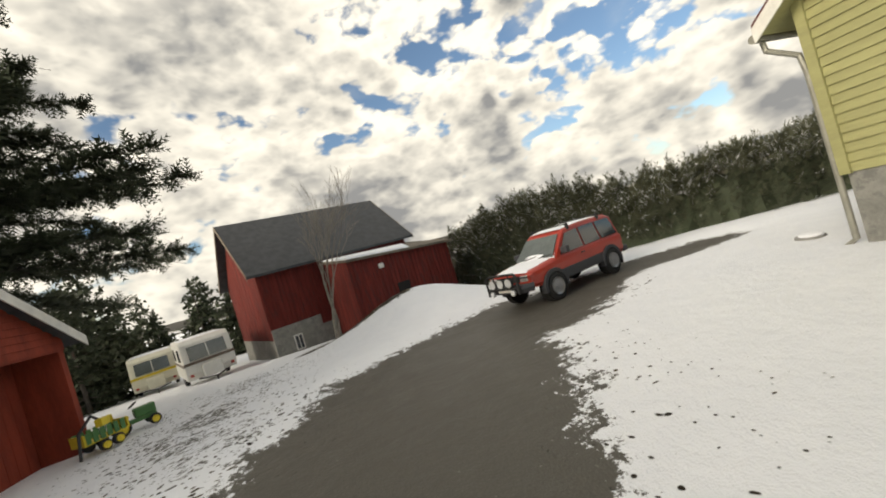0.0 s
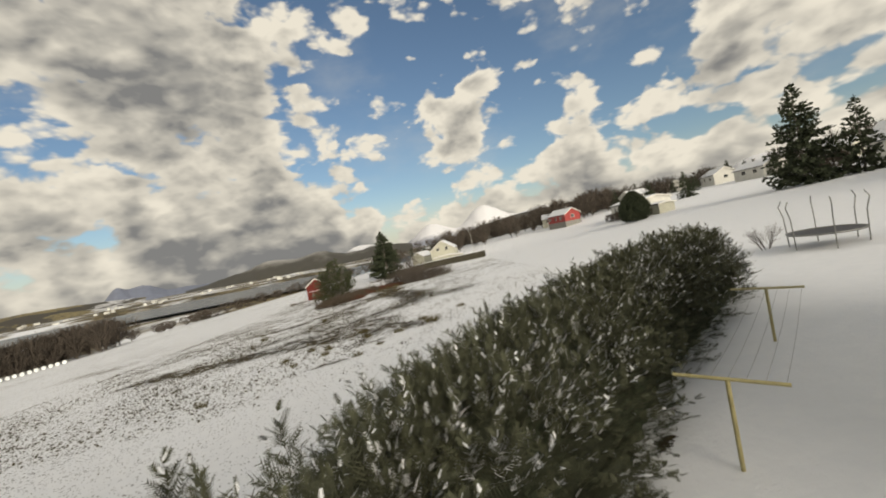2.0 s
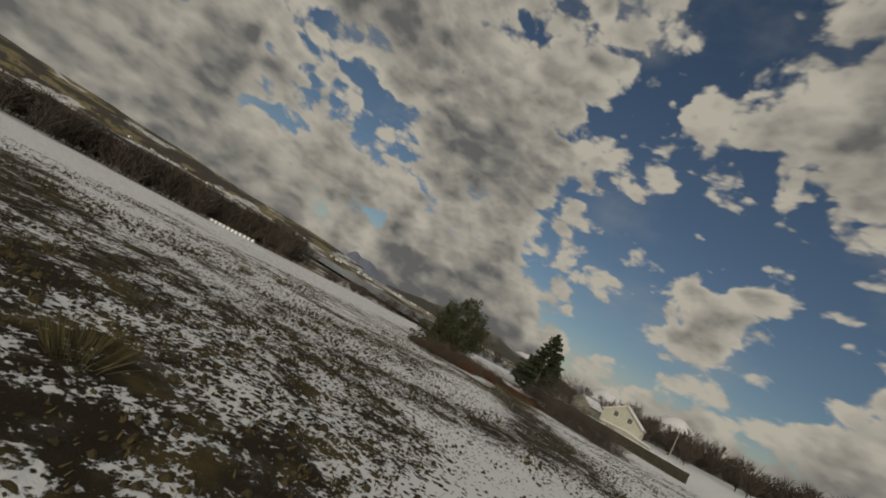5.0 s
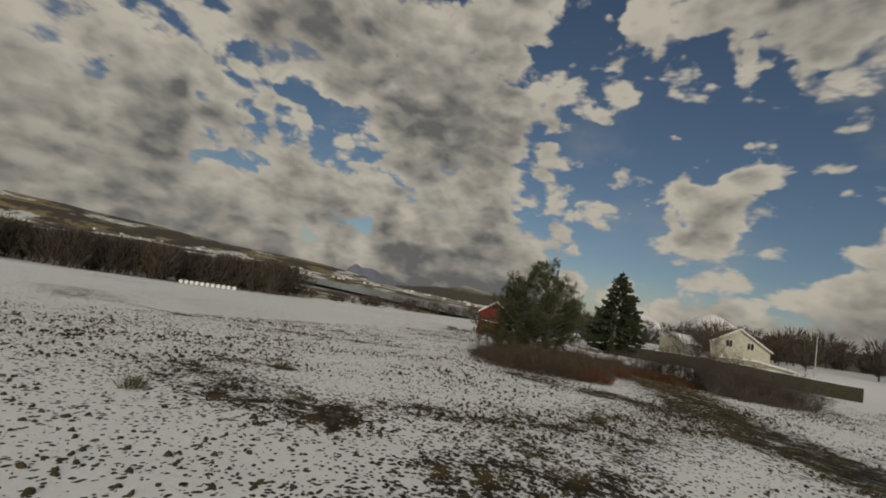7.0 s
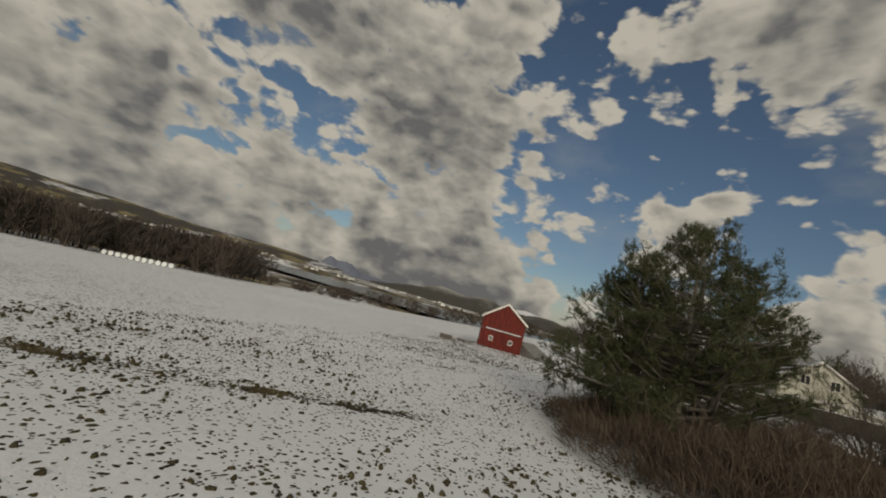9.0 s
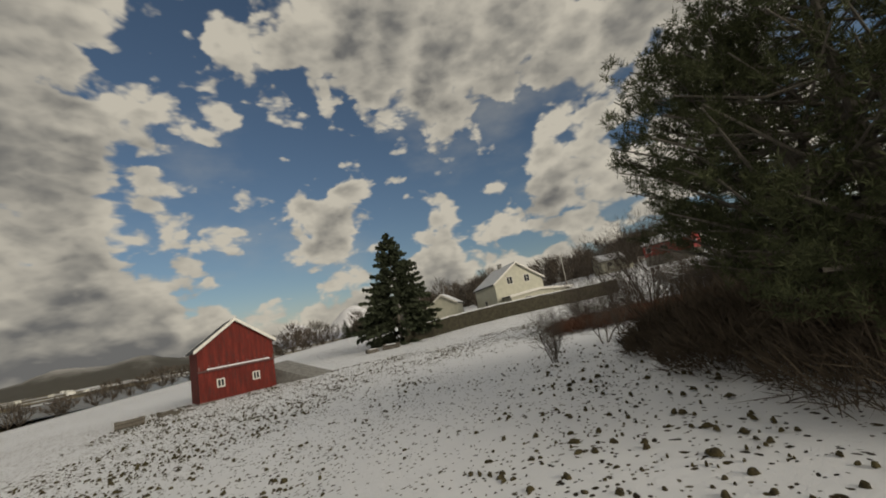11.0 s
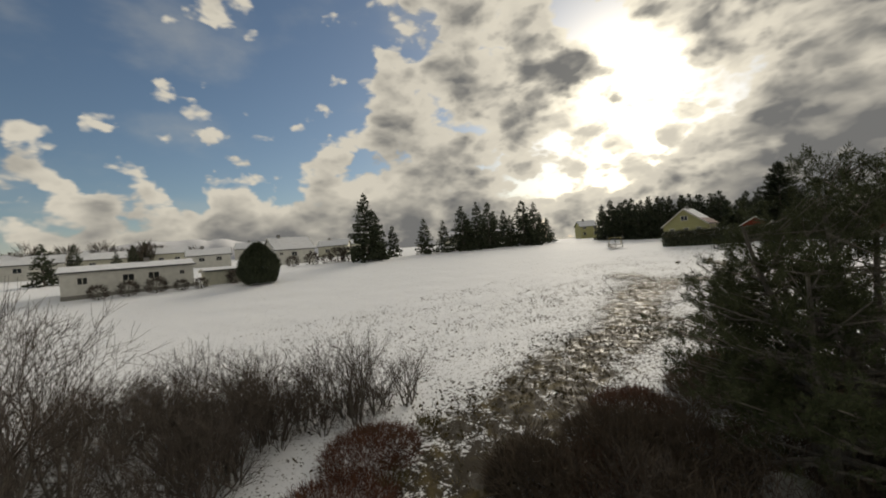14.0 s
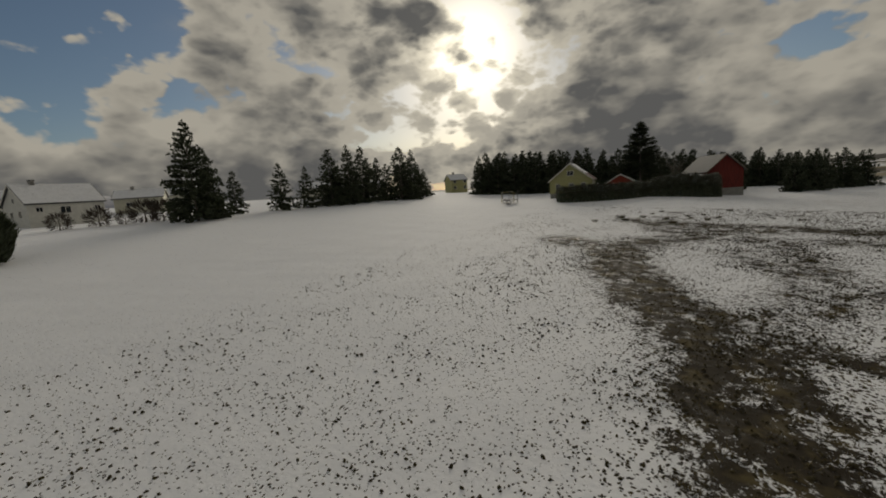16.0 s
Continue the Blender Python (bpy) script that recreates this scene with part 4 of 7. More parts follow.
        reach = rng.uniform(0.4, 0.95) * (1.25 if loose else 0.9)
        white = rng.rand() < (0.70 if loose else 0.65 if math.sin(p.x * 1.7 + 1) * math.sin(p.y * 1.3) > -0.1 else 0.2)
        for f in np.linspace(0.1, 1.0, 11):
            P.append((p.x + way.x * reach * f, p.y + way.y * reach * f, z + way.z * reach * f))
            D.append((way.x + rng.normal() * 0.75, way.y + rng.normal() * 0.75, way.z + 0.15 + rng.normal() * 0.45))
            L.append((0.30 - 0.14 * f) * rng.uniform(0.8, 1.2))
            snow.append(white and rng.rand() < (0.6 if math.sin(a) > 0.55 else 0.25))
    # leaders that stand up out of the loose part
    for i in range(96):
        s = rng.uniform(0.5, split + 1.5) if i < 74 else rng.uniform(split, total)
        c, nrm = spot(s)
        g = foot(s)
        p = c + nrm * rng.uniform(-0.9, 0.9)
        h = rng.uniform(0.7, 1.5) * (1 if s < split else 0.4)
        base = tall(s) * 0.85
        for j in range(54):
            f = rng.rand()
            a = rng.rand() * 2 * math.pi
            P.append((p.x, p.y, g + base + h * f))
            D.append((math.cos(a), math.sin(a), 0.35 + 0.9 * f))
            L.append((0.50 * (1 - f) + 0.12) * rng.uniform(0.8, 1.2))
            snow.append(rng.rand() < 0.25)
    P, D, L, snow = np.array(P), np.array(D), np.array(L), np.array(snow)
    geo = sprays(P, D, L * 0.95, rng, 7, 0.011)
    part("hedge_needles", geo, M["hedge"], t)
    geo = sprays(P[snow] + np.array([0, 0, 0.025]), D[snow] + np.array([0, 0, 0.1]), L[snow] * 0.50, rng, 6, 0.010)
    part("hedge_snow", geo, M["snowcap"], t, "snow lying on the twigs")


build_hedge()


def build_shrubs():
    rng = random.Random(8)
    big = thing("bare_tree", standing(-24.6, 111.7, 0, 1), "many-stemmed leafless tree with pale bark at the ditch", "tree")
    limb_parts(big, M["bark"], M["twig"], bare_limbs(8.2, 3, stems=7, spread=0.55, depth=4, lean=0.5, forks=3, start=0.1, r0=0.10))
    bases = []
    for i in range(4):
        s = thing("bare_shrub", standing(*((-28.4, 109.5), (-26.3, 106.6), (-23.4, 103.6), (-22.1, 102.6))[i], 50 * i), "leafless branching shrub standing in the snow", "shrub", "leafless shrubs at the ditch")
        limb_parts(s, M["bark"], M["twig"], bare_limbs((4.6, 4.2, 3.6, 3.2)[i], 20 + i, stems=4 + i % 2, spread=0.55, depth=4, lean=0.32, forks=2, start=0.1, r0=0.058, curl=0.26))
        bases.append(s)
    spots = [(-31.4, 111.0, 0.8), (-29.7, 107.6, 0.7), (-24.7, 108.6, 1.0), (-21.5, 107.6, 1.1), (-21.9, 110.4, 1.2), (-21.3, 104.2, 0.95), (-24.3, 103.8, 0.4),
             (-33.5, 112.4, 0.65), (-26.7, 113.6, 1.1), (-29.5, 113.4, 0.9), (-19.5, 109.0, 1.1), (-34.5, 93.2, 0.6), 
             (-35.3, 97.6, 0.6), (-39.7, 102.4, 0.5), (-38.1, 101.2, 0.55), (-40.9, 100.6, 0.5), (-36.7, 101.8, 0.45), (-24.1, 105.4, 0.9)]
    belt = [(-20.5, 112.5), (-21.2, 108.6), (-22.0, 105.4), (-24.0, 102.8), (-25.9, 98.0)]
    for i in range(44):
        u = 3.999 * rng.random() ** 1.05
        a, b = belt[int(u)], belt[int(u) + 1]
        f = u - int(u)
        spots.append((a[0] + (b[0] - a[0]) * f + rng.uniform(-0.6, 6.5 - 1.2 * u), a[1] + (b[1] - a[1]) * f + rng.uniform(-1.2, 1.2), rng.uniform(0.5, 1.0)))
    for i in range(20):
        u = rng.random()
        spots.append((-31.5 + 8.0 * u + rng.uniform(-1.5, 1.5), 114.0 - 9.5 * u + rng.uniform(-1.2, 1.2), rng.uniform(0.55, 0.95)))
    for i, (x, y, k) in enumerate(spots):
        c = copy_thing(bases[i % 4], pose(x, y, hz(x, y) - 0.05, 0, 0, rng.uniform(0, 360)))
        c.scale = (k, k, k * rng.uniform(0.85, 1.1))
    yard = thing("bare_tree", standing(-17.6, -2.6, 0), "slender pale leafless tree before the barn", "tree")
    limb_parts(yard, M["palebark"], M["palebark"], bare_limbs(7.9, 15, stems=2, spread=0.30, depth=5, lean=0.06, forks=2, start=0.3, r0=0.09))


build_shrubs()


def build_undergrowth():
    rng = np.random.RandomState(77)

    def stems(n, spots, tall, lean, width):
        c = np.array([s[:2] for s in spots])[rng.randint(0, len(spots), n)]
        r = np.array([s[2] for s in spots])[rng.randint(0, len(spots), n)]
        a = rng.rand(n) * 2 * math.pi
        q = np.sqrt(rng.rand(n)) * r
        x, y = c[:, 0] + np.cos(a) * q, c[:, 1] + np.sin(a) * q
        P = np.c_[x, y, height(x, y) - 0.05]
        D = np.c_[rng.normal(size=(n, 2)) * lean, np.ones(n)]
        return P, D, rng.uniform(tall[0], tall[1], n) * (0.55 + 0.45 * (1 - (q / np.maximum(r, 0.1)) ** 2)), width

    thick = [(-40.6, 91.0, 2.3), (-39.9, 94.2, 1.9), (-39.0, 87.4, 2.8), (-37.0, 85.4, 2.6), (-35.0, 85.6, 2.6), (-36.0, 88.6, 3.4), (-38.5, 92.0, 3.4), (-35.5, 91.6, 3.4), (-37.5, 95.0, 2.6), (-34.6, 94.6, 2.2), (-33.8, 88.2, 2.2), (-38.8, 97.0, 1.6), (-34.6, 96.8, 2.2), (-36.8, 97.6, 1.9), (-33.2, 95.2, 1.8), (-32.4, 98.4, 1.3)]

    def mound(n, spots, tall, length, width):
        """Fine twigs that fill a low rounded thicket."""
        pick = rng.randint(0, len(spots), n)
        c = np.array(spots)[pick]
        a, q = rng.rand(n) * 2 * math.pi, np.sqrt(rng.rand(n))
        x, y = c[:, 0] + np.cos(a) * q * c[:, 2], c[:, 1] + np.sin(a) * q * c[:, 2]
        dome = tall * (0.35 + 0.65 * (1 - q * q)) * (0.7 + 0.5 * waves(x, y, 1.6, 41))
        f = rng.rand(n) ** 0.75
        P = np.c_[x, y, height(x, y) - 0.05 + np.maximum(0.1, dome) * f]
        D = np.c_[np.cos(a) * q * 0.6, np.sin(a) * q * 0.6, np.full(n, 0.75)] + rng.normal(size=(n, 3)) * 0.42
        return blades(P, D, rng.uniform(length * 0.5, length * 1.4, n), width, rng)

    ob = new("thicket", mesh_of("thicket", stack(mound(95000, thick, 1.45, 0.42, 0.011), mound(9000, thick, 2.0, 0.9, 0.009)), M["bramble"]))
    tagged(ob, "dense dark bramble and twigs under the pine", "undergrowth", kind="stuff")
    low = [(-31.8, 104.0, 1.3), (-30.6, 112.8, 2.4), (-29.8, 109.6, 2.2), (-31.6, 106.6, 2.0), (-29.6, 103.6, 1.9), (-27.4, 101.4, 1.7), (-26.4, 112.0, 2.6), (-33.0, 109.4, 1.6), (-33.6, 97.0, 1.5), (-32.4, 92.6, 1.6), (-33.0, 85.6, 1.6)]
    ob = new("heath", mesh_of("heath", mound(42000, low, 0.9, 0.42, 0.011), M["redtwig"]))
    tagged(ob, "russet low twigs among the shrubs", "undergrowth", kind="stuff")
    grey = [(-19.5, 107.0, 3.0), (-18.4, 111.0, 3.6), (-17.0, 108.6, 3.4), (-20.4, 104.4, 2.4), (-20.9, 111.0, 2.6), (-22.0, 102.4, 1.8), (-23.6, 100.4, 1.5), (-27.4, 110.6, 2.8), (-24.6, 107.4, 2.4), (-30.0, 112.6, 2.6), (-24.0, 111.0, 2.6)]
    ob = new("saplings", mesh_of("saplings", stack(mound(15000, grey, 0.8, 0.45, 0.008), mound(1500, grey, 1.2, 0.8, 0.007)), M["twig"]))
    tagged(ob, "grey leafless saplings between the shrubs", "undergrowth", kind="stuff")
    # dry grass where the ground is wet
    n = 34000
    x, y = rng.uniform(-50, -8, n), rng.uniform(30, 116, n)
    keep = rng.rand(n) < np.clip(wetness(x, y) - 0.30, 0, 1) * (0.35 + 0.65 * (waves(x, y, 3.0, 31) > 0.05))
    x, y = x[keep], y[keep]
    k = 7
    X, Y = np.repeat(x, k) + rng.normal(size=len(x) * k) * 0.10, np.repeat(y, k) + rng.normal(size=len(x) * k) * 0.10
    P = np.c_[X, Y, height(X, Y) - 0.03]
    D = np.c_[rng.normal(size=(len(X), 2)) * 0.7, np.ones(len(X))]
    tall = np.where(Y > 88, rng.uniform(0.15, 0.4, len(X)), rng.uniform(0.05, 0.14, len(X)))
    ob = new("dry_grass", mesh_of("dry_grass", blades(P, D, tall, 0.012, rng), M["straw"]))
    tagged(ob, "straw-coloured dead grass in the wet hollows", "grass", kind="stuff")
    # clods and tufts that stand out of the snow along the middle of the field
    n = 230000
    x, y = rng.uniform(-62, -2, n), rng.uniform(28, 128, n)
    crowd = clodded(x, y) * (0.35 + 1.0 * np.clip(0.5 + waves(x, y, 2.2, 19) + 0.5 * waves(x, y, 0.9, 23), 0, 1)) + 0.35 * wetness(x, y)
    keep = (rng.rand(n) < crowd * 0.60) & (y - 0.95 * x > 36) & (np.hypot(x + 38.5, y - 90) > 5.0)
    x, y = x[keep], y[keep]
    n = len(x)
    r, a = (0.012 + 0.046 * rng.rand(n) ** 2.2) * (0.7 + 0.9 * clodded(x, y)), rng.rand(n) * 2 * math.pi
    ring = np.arange(6) * math.pi / 3
    out, inn = r[:, None] * rng.uniform(0.65, 1.3, (n, 6)), r[:, None] * rng.uniform(0.3, 0.7, (n, 6))
    tall = np.minimum(0.09, r * rng.uniform(0.5, 1.3, n))
    rows = []
    for rr, f in ((out, 0.0), (inn, 0.85)):
        px, py = np.cos(ring)[None] * rr * 1.45, np.sin(ring)[None] * rr * 0.85
        bx, by = x[:, None] + px * np.cos(a)[:, None] - py * np.sin(a)[:, None], y[:, None] + px * np.sin(a)[:, None] + py * np.cos(a)[:, None]
        rows.append(np.stack([bx, by, height(x, y)[:, None] - 0.02 * (f == 0) + f * tall[:, None] * rng.uniform(0.6, 1.2, (n, 6))], -1))
    top = np.stack([x, y, height(x, y) + tall], -1)
    V = np.concatenate([rows[0], rows[1], top[:, None]], 1).reshape(-1, 3)
    tri = [q for i in range(6) for j in [(i + 1) % 6] for q in ((i, j, 6 + j), (i, 6 + j, 6 + i), (6 + i, 6 + j, 12))]
    F = (np.arange(n)[:, None, None] * 13 + np.array(tri)[None]).reshape(-1, 3)
    ob = new("clods", mesh_of("clods", (V, F), M["clod"], smooth=True))
    tagged(ob, "dark trodden clods and grass tufts standing out of the snow", "clods", kind="stuff")
    # single rush tussocks
    spots = [(-15.0, 41.1, 0.5), (-12.6, 45.5, 0.3), (-22.8, 37.8, 0.3), (-24.5, 36.2, 0.25), (-17.6, 40.0, 0.35), (-20.5, 41.2, 0.35), (-27.6, 31.0, 0.3), (-19.4, 34.2, 0.3), (-23.2, 39.8, 0.3), (-16.0, 43.4, 0.35),
             (-26.2, 38.6, 0.3), (-18.4, 36.6, 0.25), (-37.5, 57.5, 0.4), (-31.4, 62.4, 0.35), (-40.4, 62.8, 0.3), (-21.5, 44.2, 0.4), (-25.0, 41.0, 0.35), (-27.2, 98.8, 0.5), (-29.4, 101.5, 0.45), (-30.0, 103.8, 0.4), (-25.8, 100.8, 0.4)]
    first = None
    for i, (tx, ty, r) in enumerate(spots):
        if first is None:
            k = 150
            a, q = rng.rand(k) * 2 * math.pi, np.sqrt(rng.rand(k)) * 0.6
            P = np.c_[np.cos(a) * q, np.sin(a) * q, np.full(k, -0.04)]
            D = np.c_[np.cos(a) * q * 1.6, np.sin(a) * q * 1.6, np.ones(k)] + rng.normal(size=(k, 3)) * 0.2
            first = thing("tussock", pose(tx, ty, hz(tx, ty)), "brown rush tussock in the snow", "grass", "tussocks in the field")
            part("tuft", blades(P, D, rng.uniform(0.5, 1.2, k), 0.022, rng), M["rush"], first, kind="stuff")
            first.scale = (r * 1.3,) * 3
        else:
            c = copy_thing(first, pose(tx, ty, hz(tx, ty), 0, 0, 67 * i))
            c.scale = (r * 1.3,) * 3


build_undergrowth()


def build_far_woods():
    """Leafless woods along the lower edge of the field and behind the houses, too far to tell tree from tree."""
    rng = np.random.RandomState(55)

    def brush(spots, name, label):
        A, B, r0, P, D, L = [], [], [], [], [], []
        for x, y, h, w in spots:
            g = hz(x, y)
            A.append((x, y, g - 0.3)), B.append((x, y, g + h * 0.6)), r0.append(0.02 * h)
            k = 150
            f = rng.rand(k)
            o = scatter(k, rng)
            P.append(np.array([x, y, g]) + np.c_[o[:, :2] * w * np.sin(np.clip(f, 0.05, 1) * math.pi * 0.85)[:, None], 0.06 * h + 0.74 * h * f])
            D.append(np.c_[o[:, :2] * 0.7, 0.75 + rng.rand(k) * 0.4])
            L.append(np.full(k, 0.30 * h) * rng.uniform(0.6, 1.2, k))
        P, D, L = np.concatenate(P), np.concatenate(D), np.concatenate(L)
        geo = stack(rods(np.array(A), np.array(B), np.array(r0), np.array(r0) * 0.4, 4), blades(P, D, L, 0.085, rng), blades(P, D + rng.normal(size=D.shape) * 0.6, L * 0.8, 0.08, rng))
        tagged(new(name, mesh_of(name, geo, M["farwood"])), label, "woods", kind="stuff")

    left = []
    for i in range(190):
        u = rng.rand()
        x, y = -204 + 60 * u + rng.normal() * 3, 74 + 84 * u + rng.normal() * 6 - 6
        left.append((x - 12 * rng.rand(), y + 8, rng.uniform(9, 13), rng.uniform(2.4, 3.6)))
    brush(left, "woods", "dark leafless wood along the lower field edge")
    row = []
    for i in range(26):
        u = i / 25
        row.append((-140 + 78 * u + rng.normal() * 1.0, 190 + 44 * u + rng.normal() * 1.5, rng.uniform(4.2, 6.2), rng.uniform(1.9, 2.8)))
    for i in range(12):
        row.append((-168 + 40 * rng.rand(), 166 + 30 * rng.rand(), rng.uniform(3.6, 5.0), rng.uniform(1.8, 2.8)))
    brush(row, "tree_row", "row of round leafless trees above the lake")
    back = []
    for i in range(150):
        a = rng.uniform(-14, 34)
        d = rng.uniform(118, 190)
        x, y = -20 + d * math.sin(radians(a)), 60 + d * math.cos(radians(a))
        if x > -18 or y > 225:
            back.append((x, y, rng.uniform(7, 11), rng.uniform(1.6, 2.8)))
    brush(back, "woods_behind", "tall leafless birches behind the white house")
    ridge = []
    for i in range(120):
        a = rng.uniform(24, 78)
        d = rng.uniform(130, 240)
        ridge.append((-15 + d * math.sin(radians(a)), 70 + d * math.cos(radians(a)), rng.uniform(5, 9), rng.uniform(1.6, 2.6)))
    brush(ridge, "garden_trees", "leafless garden trees among the village houses")


build_far_woods()

# ---------------------------------------------------------------- houses
def window(parent, side, u, z, w, h, ox, oy, mat_frame="trim", cross=True):
    """A framed window on a wall of a house; side: which wall, u: along it."""
    f = 0.08
    bars = [box(-w / 2 - f, w / 2 + f, -0.06, 0.02, -h / 2 - f, -h / 2), box(-w / 2 - f, w / 2 + f, -0.06, 0.02, h / 2, h / 2 + f),
            box(-w / 2 - f, -w / 2, -0.06, 0.02, -h / 2, h / 2), box(w / 2, w / 2 + f, -0.06, 0.02, -h / 2, h / 2)]
    if cross:
        bars += [box(-0.03, 0.03, -0.05, 0.02, -h / 2, h / 2)]
    turn = {"S": 0, "E": 90, "N": 180, "W": -90}[side]
    at = {"S": (u, -oy, z), "N": (u, oy, z), "E": (ox, u, z), "W": (-ox, u, z)}[side]
    w_ob = part("window", join(*bars), M[mat_frame], parent)
    w_ob.matrix_basis = pose(*at, 0, 0, turn)
    part("pane", box(-w / 2, w / 2, -0.02, 0.015, -h / 2, h / 2), M["glassdark"], w_ob)
    return w_ob


def gable_wall(L, W, h, rise, foot):
    """Walls of a house with its ridge along x, gables and all."""
    x, y = L / 2, W / 2
    V = [(-x, -y, -foot), (x, -y, -foot), (x, y, -foot), (-x, y, -foot), (-x, -y, h), (x, -y, h), (x, y, h), (-x, y, h), (-x, 0, h + rise), (x, 0, h + rise)]
    return V, [(3, 2, 1, 0), (0, 1, 5, 4), (2, 3, 7, 6), (1, 2, 6, 9, 5), (3, 0, 4, 8, 7), (4, 5, 9, 8), (6, 7, 8, 9)]


def roof_slab(L, W, h, rise, over, thick, side, lift=0.0):
    """One slope of a pitched roof; side -1 or 1."""
    x, y = L / 2 + over, W / 2
    k = rise / y
    e, t = y + over * 0.8, thick
    z0, z1 = h + rise - k * e + lift, h + rise + lift
    V = [(-x, side * e, z0), (x, side * e, z0), (x, 0, z1), (-x, 0, z1), (-x, side * e, z0 + t), (x, side * e, z0 + t), (x, 0, z1 + t), (-x, 0, z1 + t)]
    return V, [(3, 2, 1, 0), (4, 5, 6, 7), (0, 1, 5, 4), (1, 2, 6, 5), (2, 3, 7, 6), (3, 0, 4, 7)]


def house(name, label, m, L, W, h, rise, wall, roof="snowroof", windows=(), foot=1.2, base=None, chimney=None, door=None, trim="trim", over=0.4, category="house", group=""):
    t = thing(name, m, label, category, group)
    part("wall", gable_wall(L, W, h, rise, foot), M[wall], t)
    if base:
        part("foundation", box(-L / 2 - 0.03, L / 2 + 0.03, -W / 2 - 0.03, W / 2 + 0.03, -foot - 0.5, base), M["concrete"], t, "grey concrete foundation")
    for s in (-1, 1):
        r = part("roof", roof_slab(L, W, h, rise, over, 0.16, s), M["slate"], t)
        if roof == "snowroof":
            part("roof_snow", roof_slab(L - 0.1, W - 0.1, h, rise, over - 0.06, 0.07, s, 0.165), M["snowroof"], r, "thin snow on the roof")
        k = rise / (W / 2)
        e = W / 2 + over * 0.8
        for x in (-L / 2 - over - 0.02, L / 2 + over):
            V = [(x, s * e, h + rise - k * e - 0.10), (x + 0.03, s * e, h + rise - k * e - 0.10), (x + 0.03, 0, h + rise - 0.10), (x, 0, h + rise - 0.10)]
            V = V + [(a, b, c + 0.28) for a, b, c in V]
            part("bargeboard", (V, [(3, 2, 1, 0), (4, 5, 6, 7), (0, 1, 5, 4), (1, 2, 6, 5), (2, 3, 7, 6), (3, 0, 4, 7)]), M[trim], r)
    for win in windows:
        window(t, win[0], win[1], win[2], win[3], win[4], L / 2, W / 2, "trim" if len(win) < 6 else win[5])
    if chimney:
        c = part("chimney", box(chimney - 0.35, chimney + 0.35, -0.3, 0.3, h + rise - 0.5, h + rise + 0.8, 0.03), M["stone"], t)
        part("chimney_cap", box(chimney - 0.42, chimney + 0.42, -0.37, 0.37, h + rise + 0.8, h + rise + 0.9), M["plastic"], c)
    if door:
        u, z, w, hh = door
        d = part("door", box(u - w / 2, u + w / 2, -W / 2 - 0.05, -W / 2 + 0.02, z, z + hh, 0.015), M["wood"], t)
        part("door_handle", box(u + w / 2 - 0.14, u + w / 2 - 0.06, -W / 2 - 0.10, -W / 2 - 0.05, z + hh * 0.48, z + hh * 0.52), M["alloy"], d)
    return t


def on_ground(x, y, turn, lift=0.0):
    return pose(x, y, hz(x, y) + lift, 0, 0, turn)


